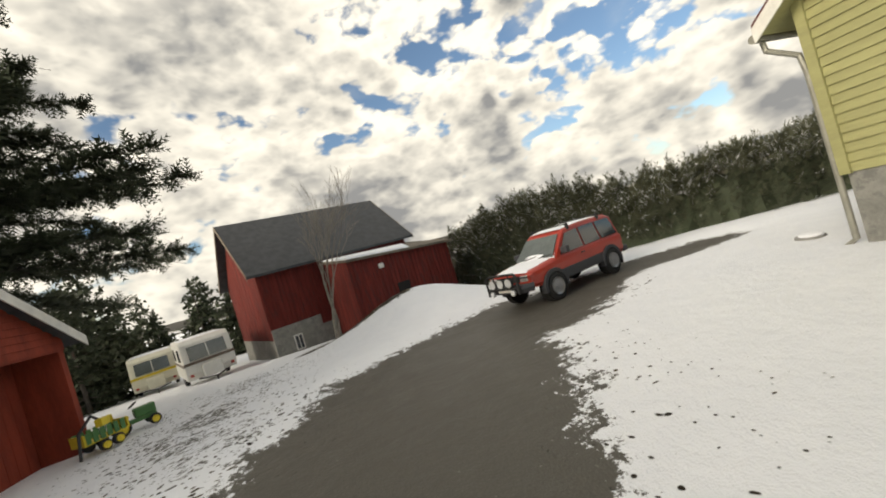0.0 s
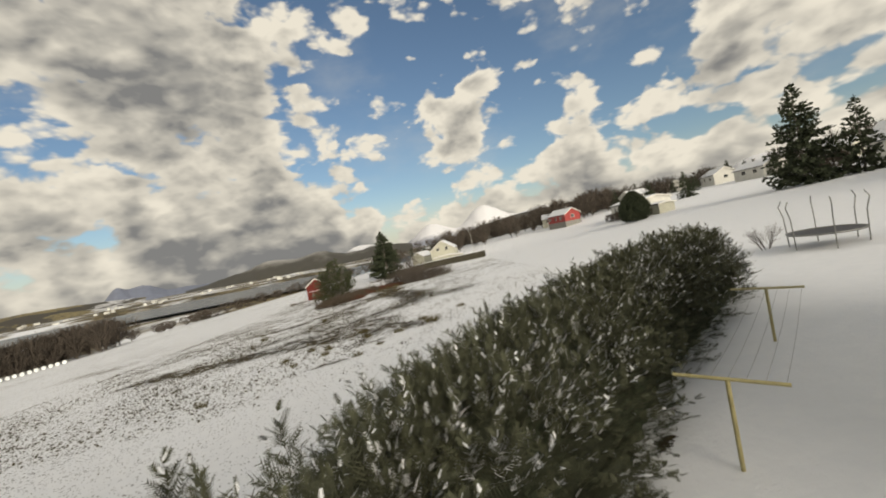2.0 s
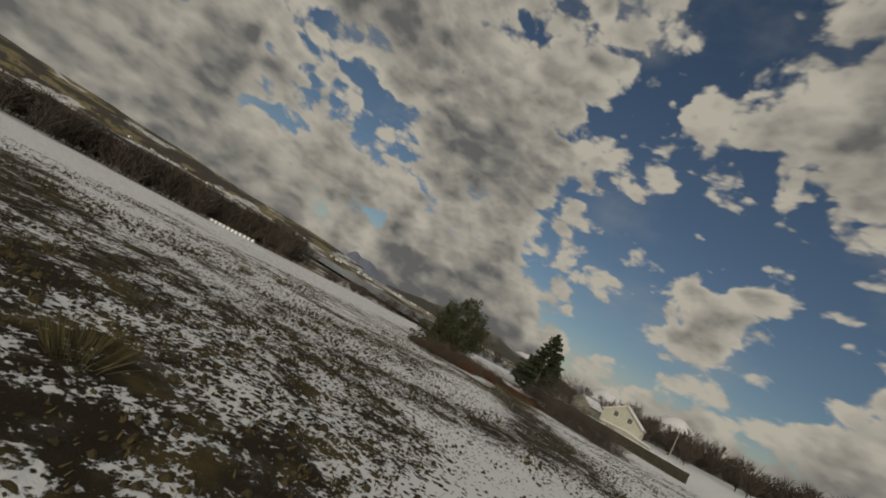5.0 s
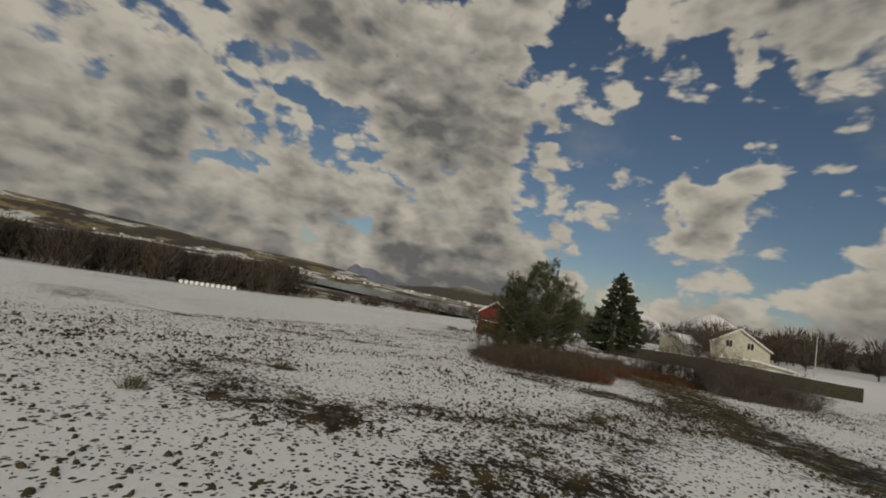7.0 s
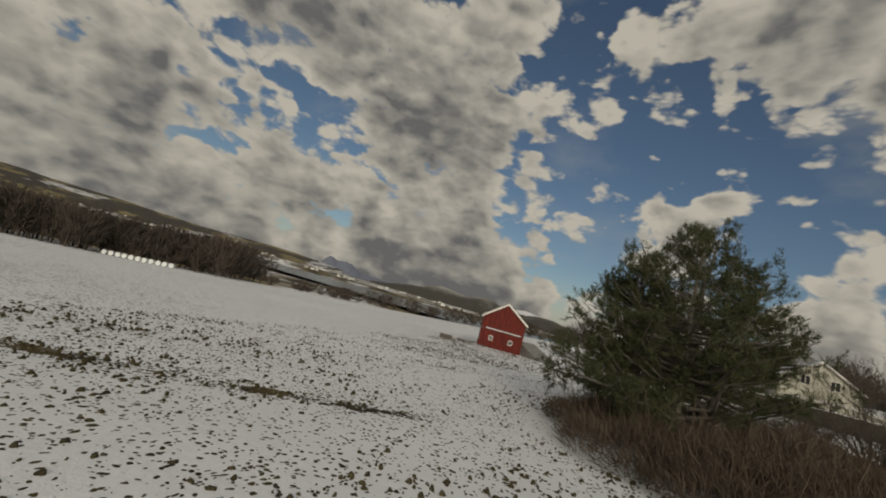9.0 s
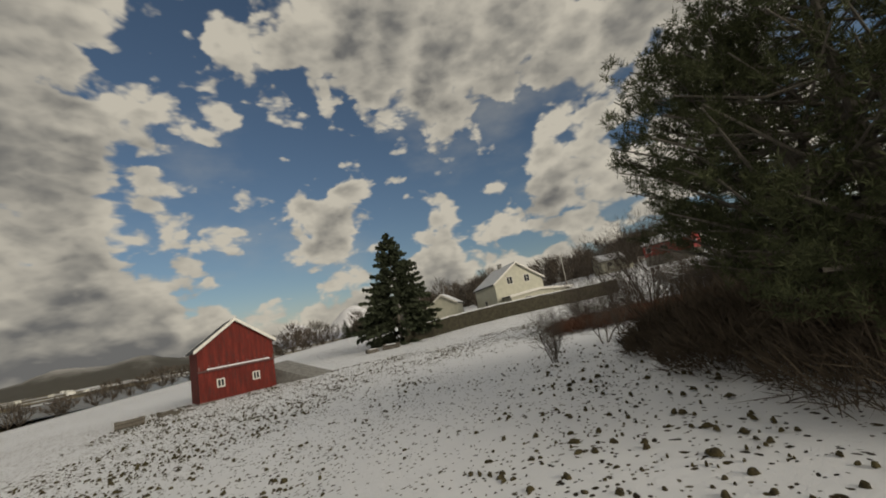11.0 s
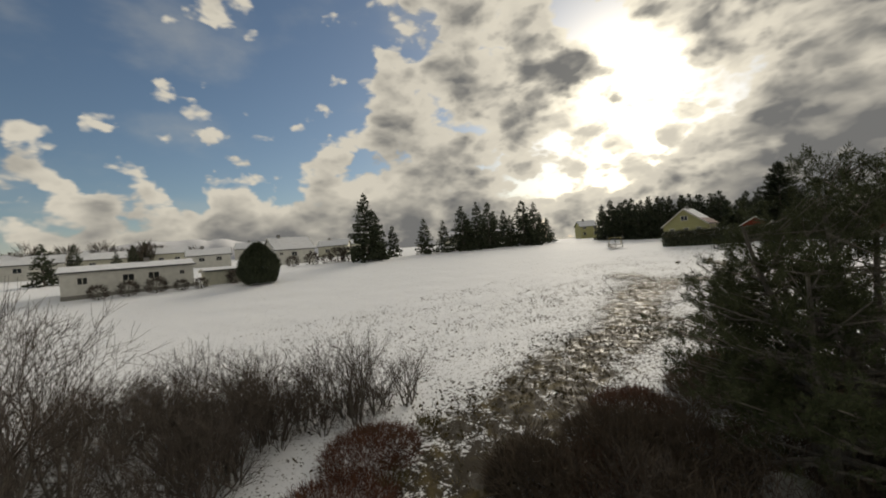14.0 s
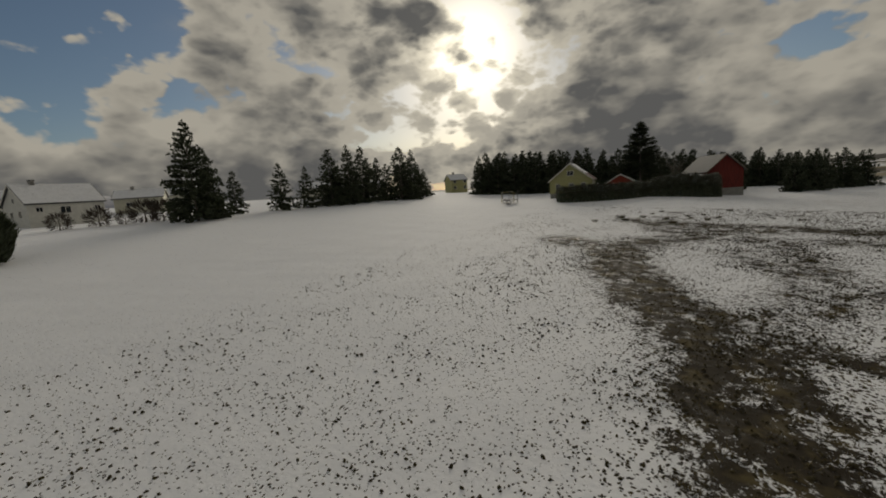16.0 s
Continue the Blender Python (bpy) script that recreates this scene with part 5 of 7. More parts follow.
def build_village():
    # white house behind the clipped hedge, with its garage
    house("white_house", "white two-storey gabled house with low annexes behind a hedge", pose(-16.2, 150.0, -5.0, 0, 0, 84), 11.0, 8.4, 4.7, 2.9, "cream", chimney=1.5, foot=2.0,
          windows=[("W", -1.5, 4.9, 0.9, 1.1), ("W", 1.5, 4.9, 0.9, 1.1), ("W", -2.4, 1.9, 1.1, 1.0), ("W", 2.4, 1.9, 1.1, 1.0), ("S", -2.4, 1.9, 1.3, 1.0), ("S", 1.8, 1.9, 1.3, 1.0), ("S", -2.4, 4.0, 1.0, 0.8), ("N", 0, 1.9, 1.4, 1.0)])
    house("annexe", "low flat white annexe with snow on its roof", pose(-15.0, 143.0, -5.0, 0, 0, 84), 3.6, 10.0, 2.2, 0.45, "cream", foot=2.0, windows=[("W", -3.2, 1.4, 1.0, 0.7), ("W", -0.6, 1.4, 0.8, 0.7), ("W", 2.2, 1.4, 1.1, 0.8)])
    house("garage", "small cream garage with one window", pose(-25.0, 158.5, -5.4, 0, 0, 60), 6.5, 5.2, 3.7, 1.7, "cream", foot=2.0, windows=[("W", 0.4, 1.0, 0.9, 0.5)])
    wall = thing("clipped_hedge", pose(0, 0, 0), "long low clipped hedge with snow on top", "hedge")
    a, b = Vector((-37.0, 143.6, 0)), Vector((-2.9, 138.8, 0))
    n, V, F, S, SF = 40, [], [], [], []
    nrm = Vector((-(b - a).y, (b - a).x, 0)).normalized()
    rng = random.Random(3)
    for i in range(n):
        p = a.lerp(b, i / (n - 1))
        g = hz(p.x, p.y)
        top = g + 2.05 + rng.uniform(-0.04, 0.04)
        for k, (o, z) in enumerate(((-0.55, g - 0.3), (-0.62, g + 0.9), (-0.52, top - 0.08), (-0.3, top), (0.3, top), (0.52, top - 0.08), (0.6, g - 0.3))):
            q = p + nrm * (o + rng.uniform(-0.04, 0.04))
            V.append((q.x, q.y, z))
        for o, z in ((-0.5, top - 0.03), (-0.25, top + 0.10), (0.25, top + 0.10), (0.5, top - 0.03)):
            q = p + nrm * o
            S.append((q.x, q.y, z + rng.uniform(-0.02, 0.02)))
    for i in range(n - 1):
        F += [(i * 7 + j, i * 7 + j + 1, (i + 1) * 7 + j + 1, (i + 1) * 7 + j) for j in range(6)]
        SF += [(i * 4 + j, i * 4 + j + 1, (i + 1) * 4 + j + 1, (i + 1) * 4 + j) for j in range(3)]
    F += [tuple(range(7)), tuple(range((n - 1) * 7, n * 7))]
    SF += [(0, 1, 2, 3), tuple(range((n - 1) * 4, n * 4))]
    part("leaves", (V, F), M["clipped"], wall)
    part("snow", (S, SF), M["snowcap"], wall, "ridge of snow on the hedge")
    pole = thing("flagpole", on_ground(-6.2, 146.7, 0), "slim white flagpole leaning a little", "flagpole")
    part("pole", tube([(0, 0, -0.2), (0, 0.05, 8.2)], [0.07, 0.035], 8), M["trim"], pole)
    part("finial", lathe([(0.0, 8.18), (0.09, 8.25), (0.09, 8.34), (0.0, 8.4)], 10), M["trim"], pole)

    # red two-storey house
    t = house("red_house", "red two-storey house with snowy roof and white ground floor", on_ground(28.6, 154.0, -68, 0.3), 9.8, 6.6, 3.9, 1.9, "red_plain", chimney=2.0, base=1.4,
              windows=[("W", -1.6, 3.0, 1.0, 1.0), ("W", 1.6, 3.0, 1.0, 1.0), ("S", -3.8, 2.8, 1.1, 1.0), ("S", -0.6, 2.8, 1.1, 1.0), ("S", 2.6, 2.8, 1.1, 1.0), ("W", 0, 4.5, 0.7, 0.7), ("E", 0, 3.0, 1.2, 1.0)])
    part("porch", join(box(-7.0, -5.5, -2.4, 2.0, 1.3, 1.45), box(-7.0, -6.9, -2.4, 2.0, 1.45, 2.2), box(-6.9, -6.8, -2.3, -2.2, -1, 1.3), box(-6.9, -6.8, 1.8, 1.9, -1, 1.3)), M["trim"], t)

    # long low white house
    t = house("long_house", "long low white house with a snowy roof and small windows", on_ground(36.2, 112.2, 95, 0.3), 15.4, 7.0, 2.9, 0.8, "white", chimney=-2.0, base=-0.2,
              windows=[("N", -6.2, 1.8, 0.6, 0.6), ("N", -2.6, 1.7, 1.3, 0.9), ("N", 0.4, 1.7, 1.3, 0.9), ("N", 5.4, 1.7, 1.0, 0.9), ("W", 1.5, 1.5, 1.2, 0.9), ("E", -1.0, 1.5, 1.2, 0.9)])
    house("garden_wall_house", "low cream outbuilding with a flat snowy roof", on_ground(34.0, 99.4, 96, 0.2), 7.0, 3.6, 1.8, 0.3, "cream", category="shed")
    rng = random.Random(12)
    base = None
    for i, (x, y, k) in enumerate([(29.4, 103.5, 1.3), (29.6, 106.0, 1.0), (29.8, 109.0, 1.4), (29.8, 112.2, 1.3), (29.6, 115.4, 1.2), (31.0, 98.6, 1.3), (52.0, 84.5, 1.5), (52.0, 80.0, 1.7), (51.0, 77.0, 1.3), (50.0, 74.6, 2.2), (48.6, 72.6, 2.1)]):
        if base is None:
            r = np.random.RandomState(5)
            n = 500
            o = scatter(n, r)
            P = o * np.array([0.9, 0.9, 0.75]) * r.uniform(0.5, 1, (n, 1)) + np.array([0, 0, 0.8])
            base = thing("round_shrub", on_ground(x, y, 0), "round dark garden shrub by a house", "shrub", "garden shrubs")
            part("foliage", blades(P, o + np.array([0, 0, 0.5]), 0.45, 0.03, r), M["farwood"], base)
            part("stem", tube([(0, 0, -0.2), (0, 0, 0.9)], [0.08, 0.03], 6), M["bark"], base)
        else:
            c = copy_thing(base, on_ground(x, y, rng.uniform(0, 360)))
            c.scale = (k, k, k)
    # two-storey white house by the road
    house("roadside_house", "white house with steep snowy roof and dark chimney", on_ground(71.0, 80.6, 100, 0.2), 10.6, 8.2, 3.6, 3.2, "white", chimney=2.6,
          windows=[("N", -4.2, 2.4, 0.8, 0.8), ("N", 0.4, 2.3, 1.4, 1.1), ("N", 3.8, 2.5, 0.8, 0.7), ("E", -1.5, 1.9, 1.0, 1.0), ("E", 1.5, 1.9, 1.0, 1.0), ("E", 0, 4.2, 0.8, 0.8)])
    # more houses of the village, row behind row
    more = [(64, 84, 100, 9, 6.5, 2.6, 1.7, "white"), (66, 70, 60, 8, 6, 2.8, 1.7, "cream"), (66, 100, 85, 9, 6.5, 2.5, 1.6, "white"), (60, 128, 95, 9, 6.5, 2.5, 1.6, "white"), (72, 120, 100, 9, 6.5, 2.6, 1.6, "cream"),
            (44, 160, 20, 8, 6, 2.6, 1.7, "white"), (62, 146, 80, 9, 6.5, 2.6, 1.8, "white"), (86, 108, 90, 9, 7, 3.0, 1.8, "cream"), (88, 136, 95, 10, 7, 2.8, 1.8, "white"), (17, 162, -20, 7, 5.5, 2.4, 1.6, "cream"),
            (104, 122, 90, 10, 7, 3.4, 2.0, "white"), (94, 86, 70, 10, 7, 3.2, 2.0, "white"), (78, 58, 60, 9, 7, 2.8, 1.8, "cream"), (68, 178, 60, 9, 7, 2.8, 1.8, "white"), (108, 156, 80, 10, 8, 3.4, 2.0, "white"),
            (62, 30, 50, 9, 7, 2.8, 1.8, "cream"), (64, 8, 60, 9, 7, 2.8, 1.8, "white")]
    for x, y, turn, L, W, h, rise, wall in more:
        x, y, L, W, h, rise = -38 + 1.24 * (x + 38), 108 + 1.24 * (y - 108), L * 1.2, W * 1.15, h * 1.1, rise * 1.15
        house("village_house", "%s village house with snow on the roof" % ("white" if wall == "white" else "cream-coloured"), on_ground(x, y, turn, 0.4), L, W, h, rise, wall, chimney=1.5, foot=2.5, group="village houses",
              windows=[("N", -2.4, 1.6, 1.3, 1.0), ("N", 1.8, 1.6, 1.3, 1.0), ("W", 0, 1.7, 1.2, 1.0), ("E", 0, 1.7, 1.2, 1.0), ("S", -2, 1.6, 1.3, 1.0), ("S", 2, 1.6, 1.3, 1.0)])
    house("yellow_cottage", "small yellow house with snowy roof at the end of the road", on_ground(60.5, -36.5, 60, 0.3), 7, 6.0, 4.6, 2.2, "yellow", chimney=1.0,
          windows=[("N", -2.5, 1.6, 1.1, 1.2), ("N", 2.0, 1.6, 1.1, 1.2), ("N", -2.5, 4.0, 1.1, 1.1), ("N", 2.0, 4.0, 1.1, 1.1), ("W", -1.5, 1.6, 1.1, 1.2), ("W", 1.5, 4.0, 1.1, 1.1)])
    house("field_shed", "low dark shed with snow on its roof at the forest edge", on_ground(-78, -66, 12, 0), 14, 6, 2.4, 1.4, "wood", category="shed")
    # the little red hay barn in the lower field
    t = house("hay_barn", "small red hay barn with a jettied upper floor", pose(-55.9, 127.3, -7.3, 0, 0, -70), 5.2, 5.6, 4.1, 2.05, "red", roof="slate", foot=0.8, over=0.3,
              windows=[("E", -1.3, 1.35, 0.40, 0.5), ("E", 1.3, 1.35, 0.40, 0.5)])
    part("jetty", join(box(2.6, 2.75, -2.85, 2.85, 2.36, 2.44), box(2.6, 2.85, -2.85, 2.85, 2.44, 2.50)), M["redroof"], t, "red ledge under the upper floor")
    part("snow_ledge", box(2.6, 2.80, -2.2, 2.4, 2.50, 2.60, 0.02), M["snowcap"], t, "snow lying on the ledge")
    for i in range(9):
        part("ledge_bracket", box(2.60, 2.68, -2.75 + i * 0.68, -2.67 + i * 0.68, 2.50, 2.82), M["redroof"], t)
    part("skirt", box(2.6, 2.7, -2.85, 2.85, -0.6, 0.12), M["stone"], t)
    part("ramp", slab([(-0.2, -1.0), (5.2, -1.0), (5.2, 0.2), (-0.2, 1.9)], 3.0, 6.0), M["stone"], t, "grey stone ramp").matrix_basis = pose(0.2, 2.9, 0, 0, 0, 30) @ pose(0, -3.4, 0)
    logs = None
    for i, (x, y, s) in enumerate([(-61.2, 121.4, 1.0), (-59.6, 123.0, 0.6), (-58.8, 122.4, 0.5), (-39.6, 140.6, 1.3), (-42.0, 141.4, 1.0)]):
        if logs is None:
            logs = thing("log_pile", on_ground(x, y, 20), "pile of dark logs dusted with snow", "logs", "log piles")
            for j in range(5):
                part("log", tube([(-0.8, (j % 3) * 0.3 - 0.3, 0.12 + 0.24 * (j // 3)), (0.8, (j % 3) * 0.3 - 0.26, 0.14 + 0.24 * (j // 3))], 0.14, 8), M["bark"], logs)
            part("snow", slab([(-0.6, 0.42), (0.6, 0.42), (0.45, 0.52), (-0.5, 0.5)], -0.25, 0.2), M["snowcap"], logs)
        else:
            c = copy_thing(logs, on_ground(x, y, 50 * i))
            c.scale = (s, s, s)
    # wrapped bales at the wood's edge
    bale = None
    for i in range(11):
        x, y = -163 + 1.6 * i, 127.7 + 0.78 * i
        if bale is None:
            bale = thing("hay_bale", on_ground(x, y, 40, 0.6), "round hay bale in white plastic wrap", "bale", "row of wrapped bales")
            part("wrap", turned(lathe([(0.0, -0.6), (0.55, -0.6), (0.62, -0.5), (0.62, 0.5), (0.55, 0.6), (0.0, 0.6)], 16), pose(0, 0, 0, 90, 0, 0)), M["bale"], bale)
        else:
            copy_thing(bale, on_ground(x, y, 40 + 5 * (i % 3), 0.6))
    # the far shore
    rng = random.Random(44)
    geo = []
    for i in range(80):
        az = rng.uniform(-78, -22)
        d = rng.uniform(1330, 1750) / math.cos(radians(az + 30))
        x, y = -25 + d * math.sin(radians(az)), 60 + d * math.cos(radians(az))
        L, W, h = rng.uniform(7, 20), rng.uniform(6, 10), rng.uniform(3, 6)
        geo.append(turned(join(gable_wall(L, W, h, 2.0, 2.0)), on_ground(x, y, rng.uniform(0, 180))))
    tagged(new("far_town", mesh_of("far_town", join(*geo), M["white"])), "scattered pale houses on the far shore", "houses", kind="stuff")


build_village()


# ---------------------------------------------------------------- the farmyard
def build_yellow_house():
    """The yellow farmhouse: corner at the drive, gable to the yard, eaves wall to the car."""
    turn = 98
    c = Vector((-3.7, 7.2, 0))
    ux, uy = Vector((math.cos(radians(turn)), math.sin(radians(turn)), 0)), Vector((-math.sin(radians(turn)), math.cos(radians(turn)), 0))
    L, W, h, rise, ground = 6.6, 8.6, 2.75, 3.3, -1.75
    mid = c + ux * (L / 2) - uy * (W / 2)
    t = thing("farmhouse", pose(mid.x, mid.y, ground + 1.2, 0, 0, turn), "yellow clapboard farmhouse on a grey concrete base", "house")
    part("wall", gable_wall(L - 0.08, W - 0.08, h, rise, 0.0), M["yellow"], t)
    part("foundation", box(-L / 2 + 0.03, L / 2 - 0.03, -W / 2 + 0.03, W / 2 - 0.03, -1.9, 0.02, 0.02), M["concrete"], t, "bare grey concrete base")
    for s in (-1, 1):
        r = part("roof", roof_slab(L, W, h, rise, 0.45, 0.18, s), M["redroof"], t)
        part("soffit", roof_slab(L - 0.06, W, h, rise, 0.42, 0.03, s, -0.034), M["yellow"], r, "yellow boarded eave")
        part("roof_snow", roof_slab(L - 0.1, W - 0.2, h, rise, 0.38, 0.05, s, 0.185), M["snowroof"], r, "thin snow on the roof")
        k, e = rise / (W / 2), W / 2 + 0.36
        for x in (-L / 2 - 0.47, L / 2 + 0.45):
            V = [(x, s * e, h + rise - k * e - 0.12), (x + 0.03, s * e, h + rise - k * e - 0.12), (x + 0.03, 0, h + rise - 0.12), (x, 0, h + rise - 0.12)]
            V = V + [(a, b, z + 0.24) for a, b, z in V]
            part("bargeboard", (V, [(3, 2, 1, 0), (4, 5, 6, 7), (0, 1, 5, 4), (1, 2, 6, 5), (2, 3, 7, 6), (3, 0, 4, 7)]), M["trim"], r)
        gut = part("gutter", tube([(-L / 2 - 0.4, s * (e + 0.06), h + rise - k * e - 0.02), (L / 2 + 0.4, s * (e + 0.06), h + rise - k * e - 0.02)], 0.07, 10), M["galv"], r)
    z = h + rise - rise / (W / 2) * (W / 2 + 0.36)
    part("downpipe", tube([(-L / 2 - 0.2, W / 2 + 0.42, z), (-L / 2 - 0.2, W / 2 + 0.40, z - 0.25), (-L / 2 + 0.06, W / 2 + 0.14, z - 0.5), (-L / 2 + 0.06, W / 2 + 0.10, z - 0.8), (-L / 2 + 0.06, W / 2 + 0.10, -1.05), (-L / 2 + 0.02, W / 2 + 0.25, -1.18)], 0.045, 10), M["galv"], t)
    window(t, "N", -L / 2 + 1.5, 1.5, 0.9, 1.1, L / 2, W / 2)
    window(t, "N", 1.0, 1.5, 1.0, 1.2, L / 2, W / 2)
    for u in (-2.6, 0.2, 2.6):
        window(t, "E", u, 1.45, 0.8, 1.0, L / 2, W / 2)
    window(t, "E", 0, 4.1, 1.2, 0.9, L / 2, W / 2)
    part("chimney", box(0.8, 1.5, -0.3, 0.3, h + rise - 0.4, h + rise + 0.7, 0.03), M["stone"], t)
    for s, x, y in ((1, -L / 2, W / 2), (2, -L / 2, -W / 2), (3, L / 2, W / 2), (4, L / 2, -W / 2)):
        part("corner_board", box(x - 0.035, x + 0.035, y - 0.10 if y > 0 else y - 0.035, y + 0.035 if y > 0 else y + 0.10, -0.02, h + 0.02), M["yellow"], t)
    # clapboards, one by one
    step, i = 0.15, 0
    shared = {}
    z = 0.0
    while z < h + rise - 0.2:
        half = W / 2 - 0.10 if z < h else (W / 2 - 0.06) * (1 - (z - h) / rise) - 0.05
        if half > 0.2:
            g = turned(([(-0.012, -half, 0), (0.038, -half, 0), (0.004, -half, step + 0.012), (-0.012, -half, step + 0.012), (-0.012, half, 0), (0.038, half, 0), (0.004, half, step + 0.012), (-0.012, half, step + 0.012)],
                        [(0, 1, 2, 3), (7, 6, 5, 4), (0, 4, 5, 1), (1, 5, 6, 2), (2, 6, 7, 3), (3, 7, 4, 0)]), pose(-L / 2 + 0.04, 0, z, 0, 0, 180))
            part("clapboard", g, M["yellow"], t)
        if z < h - 0.05:
            g = turned(([(-0.012, -L / 2 + 0.1, 0), (0.038, -L / 2 + 0.1, 0), (0.004, -L / 2 + 0.1, step + 0.012), (-0.012, -L / 2 + 0.1, step + 0.012), (-0.012, L / 2 - 0.1, 0), (0.038, L / 2 - 0.1, 0), (0.004, L / 2 - 0.1, step + 0.012), (-0.012, L / 2 - 0.1, step + 0.012)],
                        [(0, 1, 2, 3), (7, 6, 5, 4), (0, 4, 5, 1), (1, 5, 6, 2), (2, 6, 7, 3), (3, 7, 4, 0)]), pose(0, W / 2 - 0.04, z, 0, 0, 90))
            part("clapboard", g, M["yellow"], t)
        z += step
    p = c - ux * 0.25 + uy * 0.75
    stone = thing("boulder", pose(p.x - 0.5, p.y + 1.0, -1.72), "snow-dusted stone under the downpipe", "stone")
    rng = np.random.RandomState(2)
    bm = bmesh.new()
    bmesh.ops.create_icosphere(bm, subdivisions=2, radius=0.24)
    for v in bm.verts:
        v.co *= 1 + 0.25 * noise.noise(v.co * 6)
        v.co.z *= 0.65
    part("rock", lifted(bm), M["stone"], stone)
    bm = bmesh.new()
    bmesh.ops.create_icosphere(bm, subdivisions=2, radius=0.2)
    for v in bm.verts:
        v.co.z = v.co.z * 0.3 + 0.10
    part("snow", lifted(bm), M["snowcap"], stone)


build_yellow_house()


def build_barn():
    """The big red barn with its slate roof, stone ground floor and lean-to."""
    A, B = Vector((-23.0, -7.7, 0)), Vector((-27.6, 0.4, 0))
    d = (B - A).normalized()
    turn = math.degrees(math.atan2(d.y, d.x))
    L, W, ridge, eave, ground = (B - A).length, 7.0, 4.85, 1.75, -3.3
    mid = (A + B) / 2
    t = thing("barn", pose(mid.x, mid.y, ground, 0, 0, turn), "big red plank barn with dark slate roof and grey stone base", "barn")
    h, rise = eave - ground, ridge - eave
    part("wall", gable_wall(L, W, h, rise, 0.0), M["red"], t)
    part("stone_base", join(box(-L / 2 - 0.05, L / 2 + 0.05, -W / 2 - 0.08, W / 2 + 0.05, -0.8, 1.35, 0.03), box(-L / 2 - 0.05, -L / 2 + 2.6, -W / 2 - 0.12, -W / 2, -0.8, 1.9, 0.03)), M["concrete"], t, "grey rendered ground floor")
    for s in (-1, 1):
        r = part("roof", roof_slab(L, W, h, rise, 0.5, 0.14, s), M["slate"], t)
        k, e = rise / (W / 2), W / 2 + 0.4
        for x in (-L / 2 - 0.52, L / 2 + 0.5):
            V = [(x, s * e, h + rise - k * e - 0.08), (x + 0.03, s * e, h + rise - k * e - 0.08), (x + 0.03, 0, h + rise - 0.08), (x, 0, h + rise - 0.08)]
            V = V + [(a, b, z + 0.24) for a, b, z in V]
            part("bargeboard", (V, [(3, 2, 1, 0), (4, 5, 6, 7), (0, 1, 5, 4), (1, 2, 6, 5), (2, 3, 7, 6), (3, 0, 4, 7)]), M["wood"], r)
    w = part("window", box(-L / 2 + 0.9, -L / 2 + 1.35, -W / 2 - 0.18, -W / 2 - 0.10, 0.5, 1.3), M["trim"], t)
    part("pane", box(-L / 2 + 0.96, -L / 2 + 1.10, -W / 2 - 0.20, -W / 2 - 0.17, 0.56, 1.24), M["glassdark"], w)
    part("pane", box(-L / 2 + 1.15, -L / 2 + 1.29, -W / 2 - 0.20, -W / 2 - 0.17, 0.56, 1.24), M["glassdark"], w)
    # planks: each board stands a little proud
    rng = random.Random(5)
    n = 40
    for i in range(n):
        x = -L / 2 + L * i / n
        top = h - 0.02
        p = part("plank", box(x + 0.008, x + L / n - 0.008, -W / 2 - 0.03 - rng.uniform(0, 0.012), -W / 2, 1.36, top), M["red"], t)
    for i in range(30):
        y = -W / 2 + W * i / 30
        top = h + rise * (1 - abs(y + W / 60) / (W / 2)) - 0.12
        part("plank", box(-L / 2 - 0.03 - rng.uniform(0, 0.012), -L / 2, y + 0.008, y + W / 30 - 0.008, 1.36, top), M["red"], t)
    # lean-to at the far end with its low roof
    x0, x1, y0, y1 = -1.2, L / 2 + 0.8, -W / 2 - 3.1, -W / 2 + 1.5
    part("lean_to_wall", ([(x0, y0, -0.6), (x1, y0, -0.6), (x1, y1, -0.6), (x0, y1, -0.6), (x0, y0, 4.12), (x1, y0, 3.72), (x1, y1, 4.45), (x0, y1, 4.62)],
                          [(3, 2, 1, 0), (4, 5, 6, 7), (0, 1, 5, 4), (1, 2, 6, 5), (2, 3, 7, 6), (3, 0, 4, 7)]), M["red"], t, "red lean-to")
    V = [(x0 - 0.1, y0 - 0.25, 4.10), (x1 + 0.3, y0 - 0.25, 3.68), (x1 + 0.3, y1, 4.45), (x0 - 0.1, y1, 4.64)]
    six = [(3, 2, 1, 0), (4, 5, 6, 7), (0, 1, 5, 4), (1, 2, 6, 5), (2, 3, 7, 6), (3, 0, 4, 7)]
    r = part("lean_to_roof", (V + [(a, b, c + 0.13) for a, b, c in V], six), M["wood"], t)
    V = [(x0, y0 - 0.12, 4.24), (x0 + 3.9, y0 - 0.12, 4.01), (x0 + 5.4, y0 + 2.6, 4.36), (x0, y0 + 2.9, 4.60)]
    part("roof_snow", (V + [(a * 0.98, b + 0.05, c + 0.09) for a, b, c in V], six), M["snowcap"], r, "snow on the lean-to roof")
    for i in range(26):
        x = x0 + (x1 - x0) * i / 26
        part("plank", box(x + 0.008, x + (x1 - x0) / 26 - 0.008, y0 - 0.028 - rng.uniform(0, 0.012), y0, 0.9, 3.70 + 0.36 * (1 - i / 25)), M["red"], t)
    # solid panel on the wall, the opening's shade painted as near-black
    part("hatch", box(x0 + 2.5, x0 + 3.3, y0 - 0.06, y0 - 0.02, 1.2, 2.3), M["gapshade"], t, "near-black panel painted as a shaded opening")
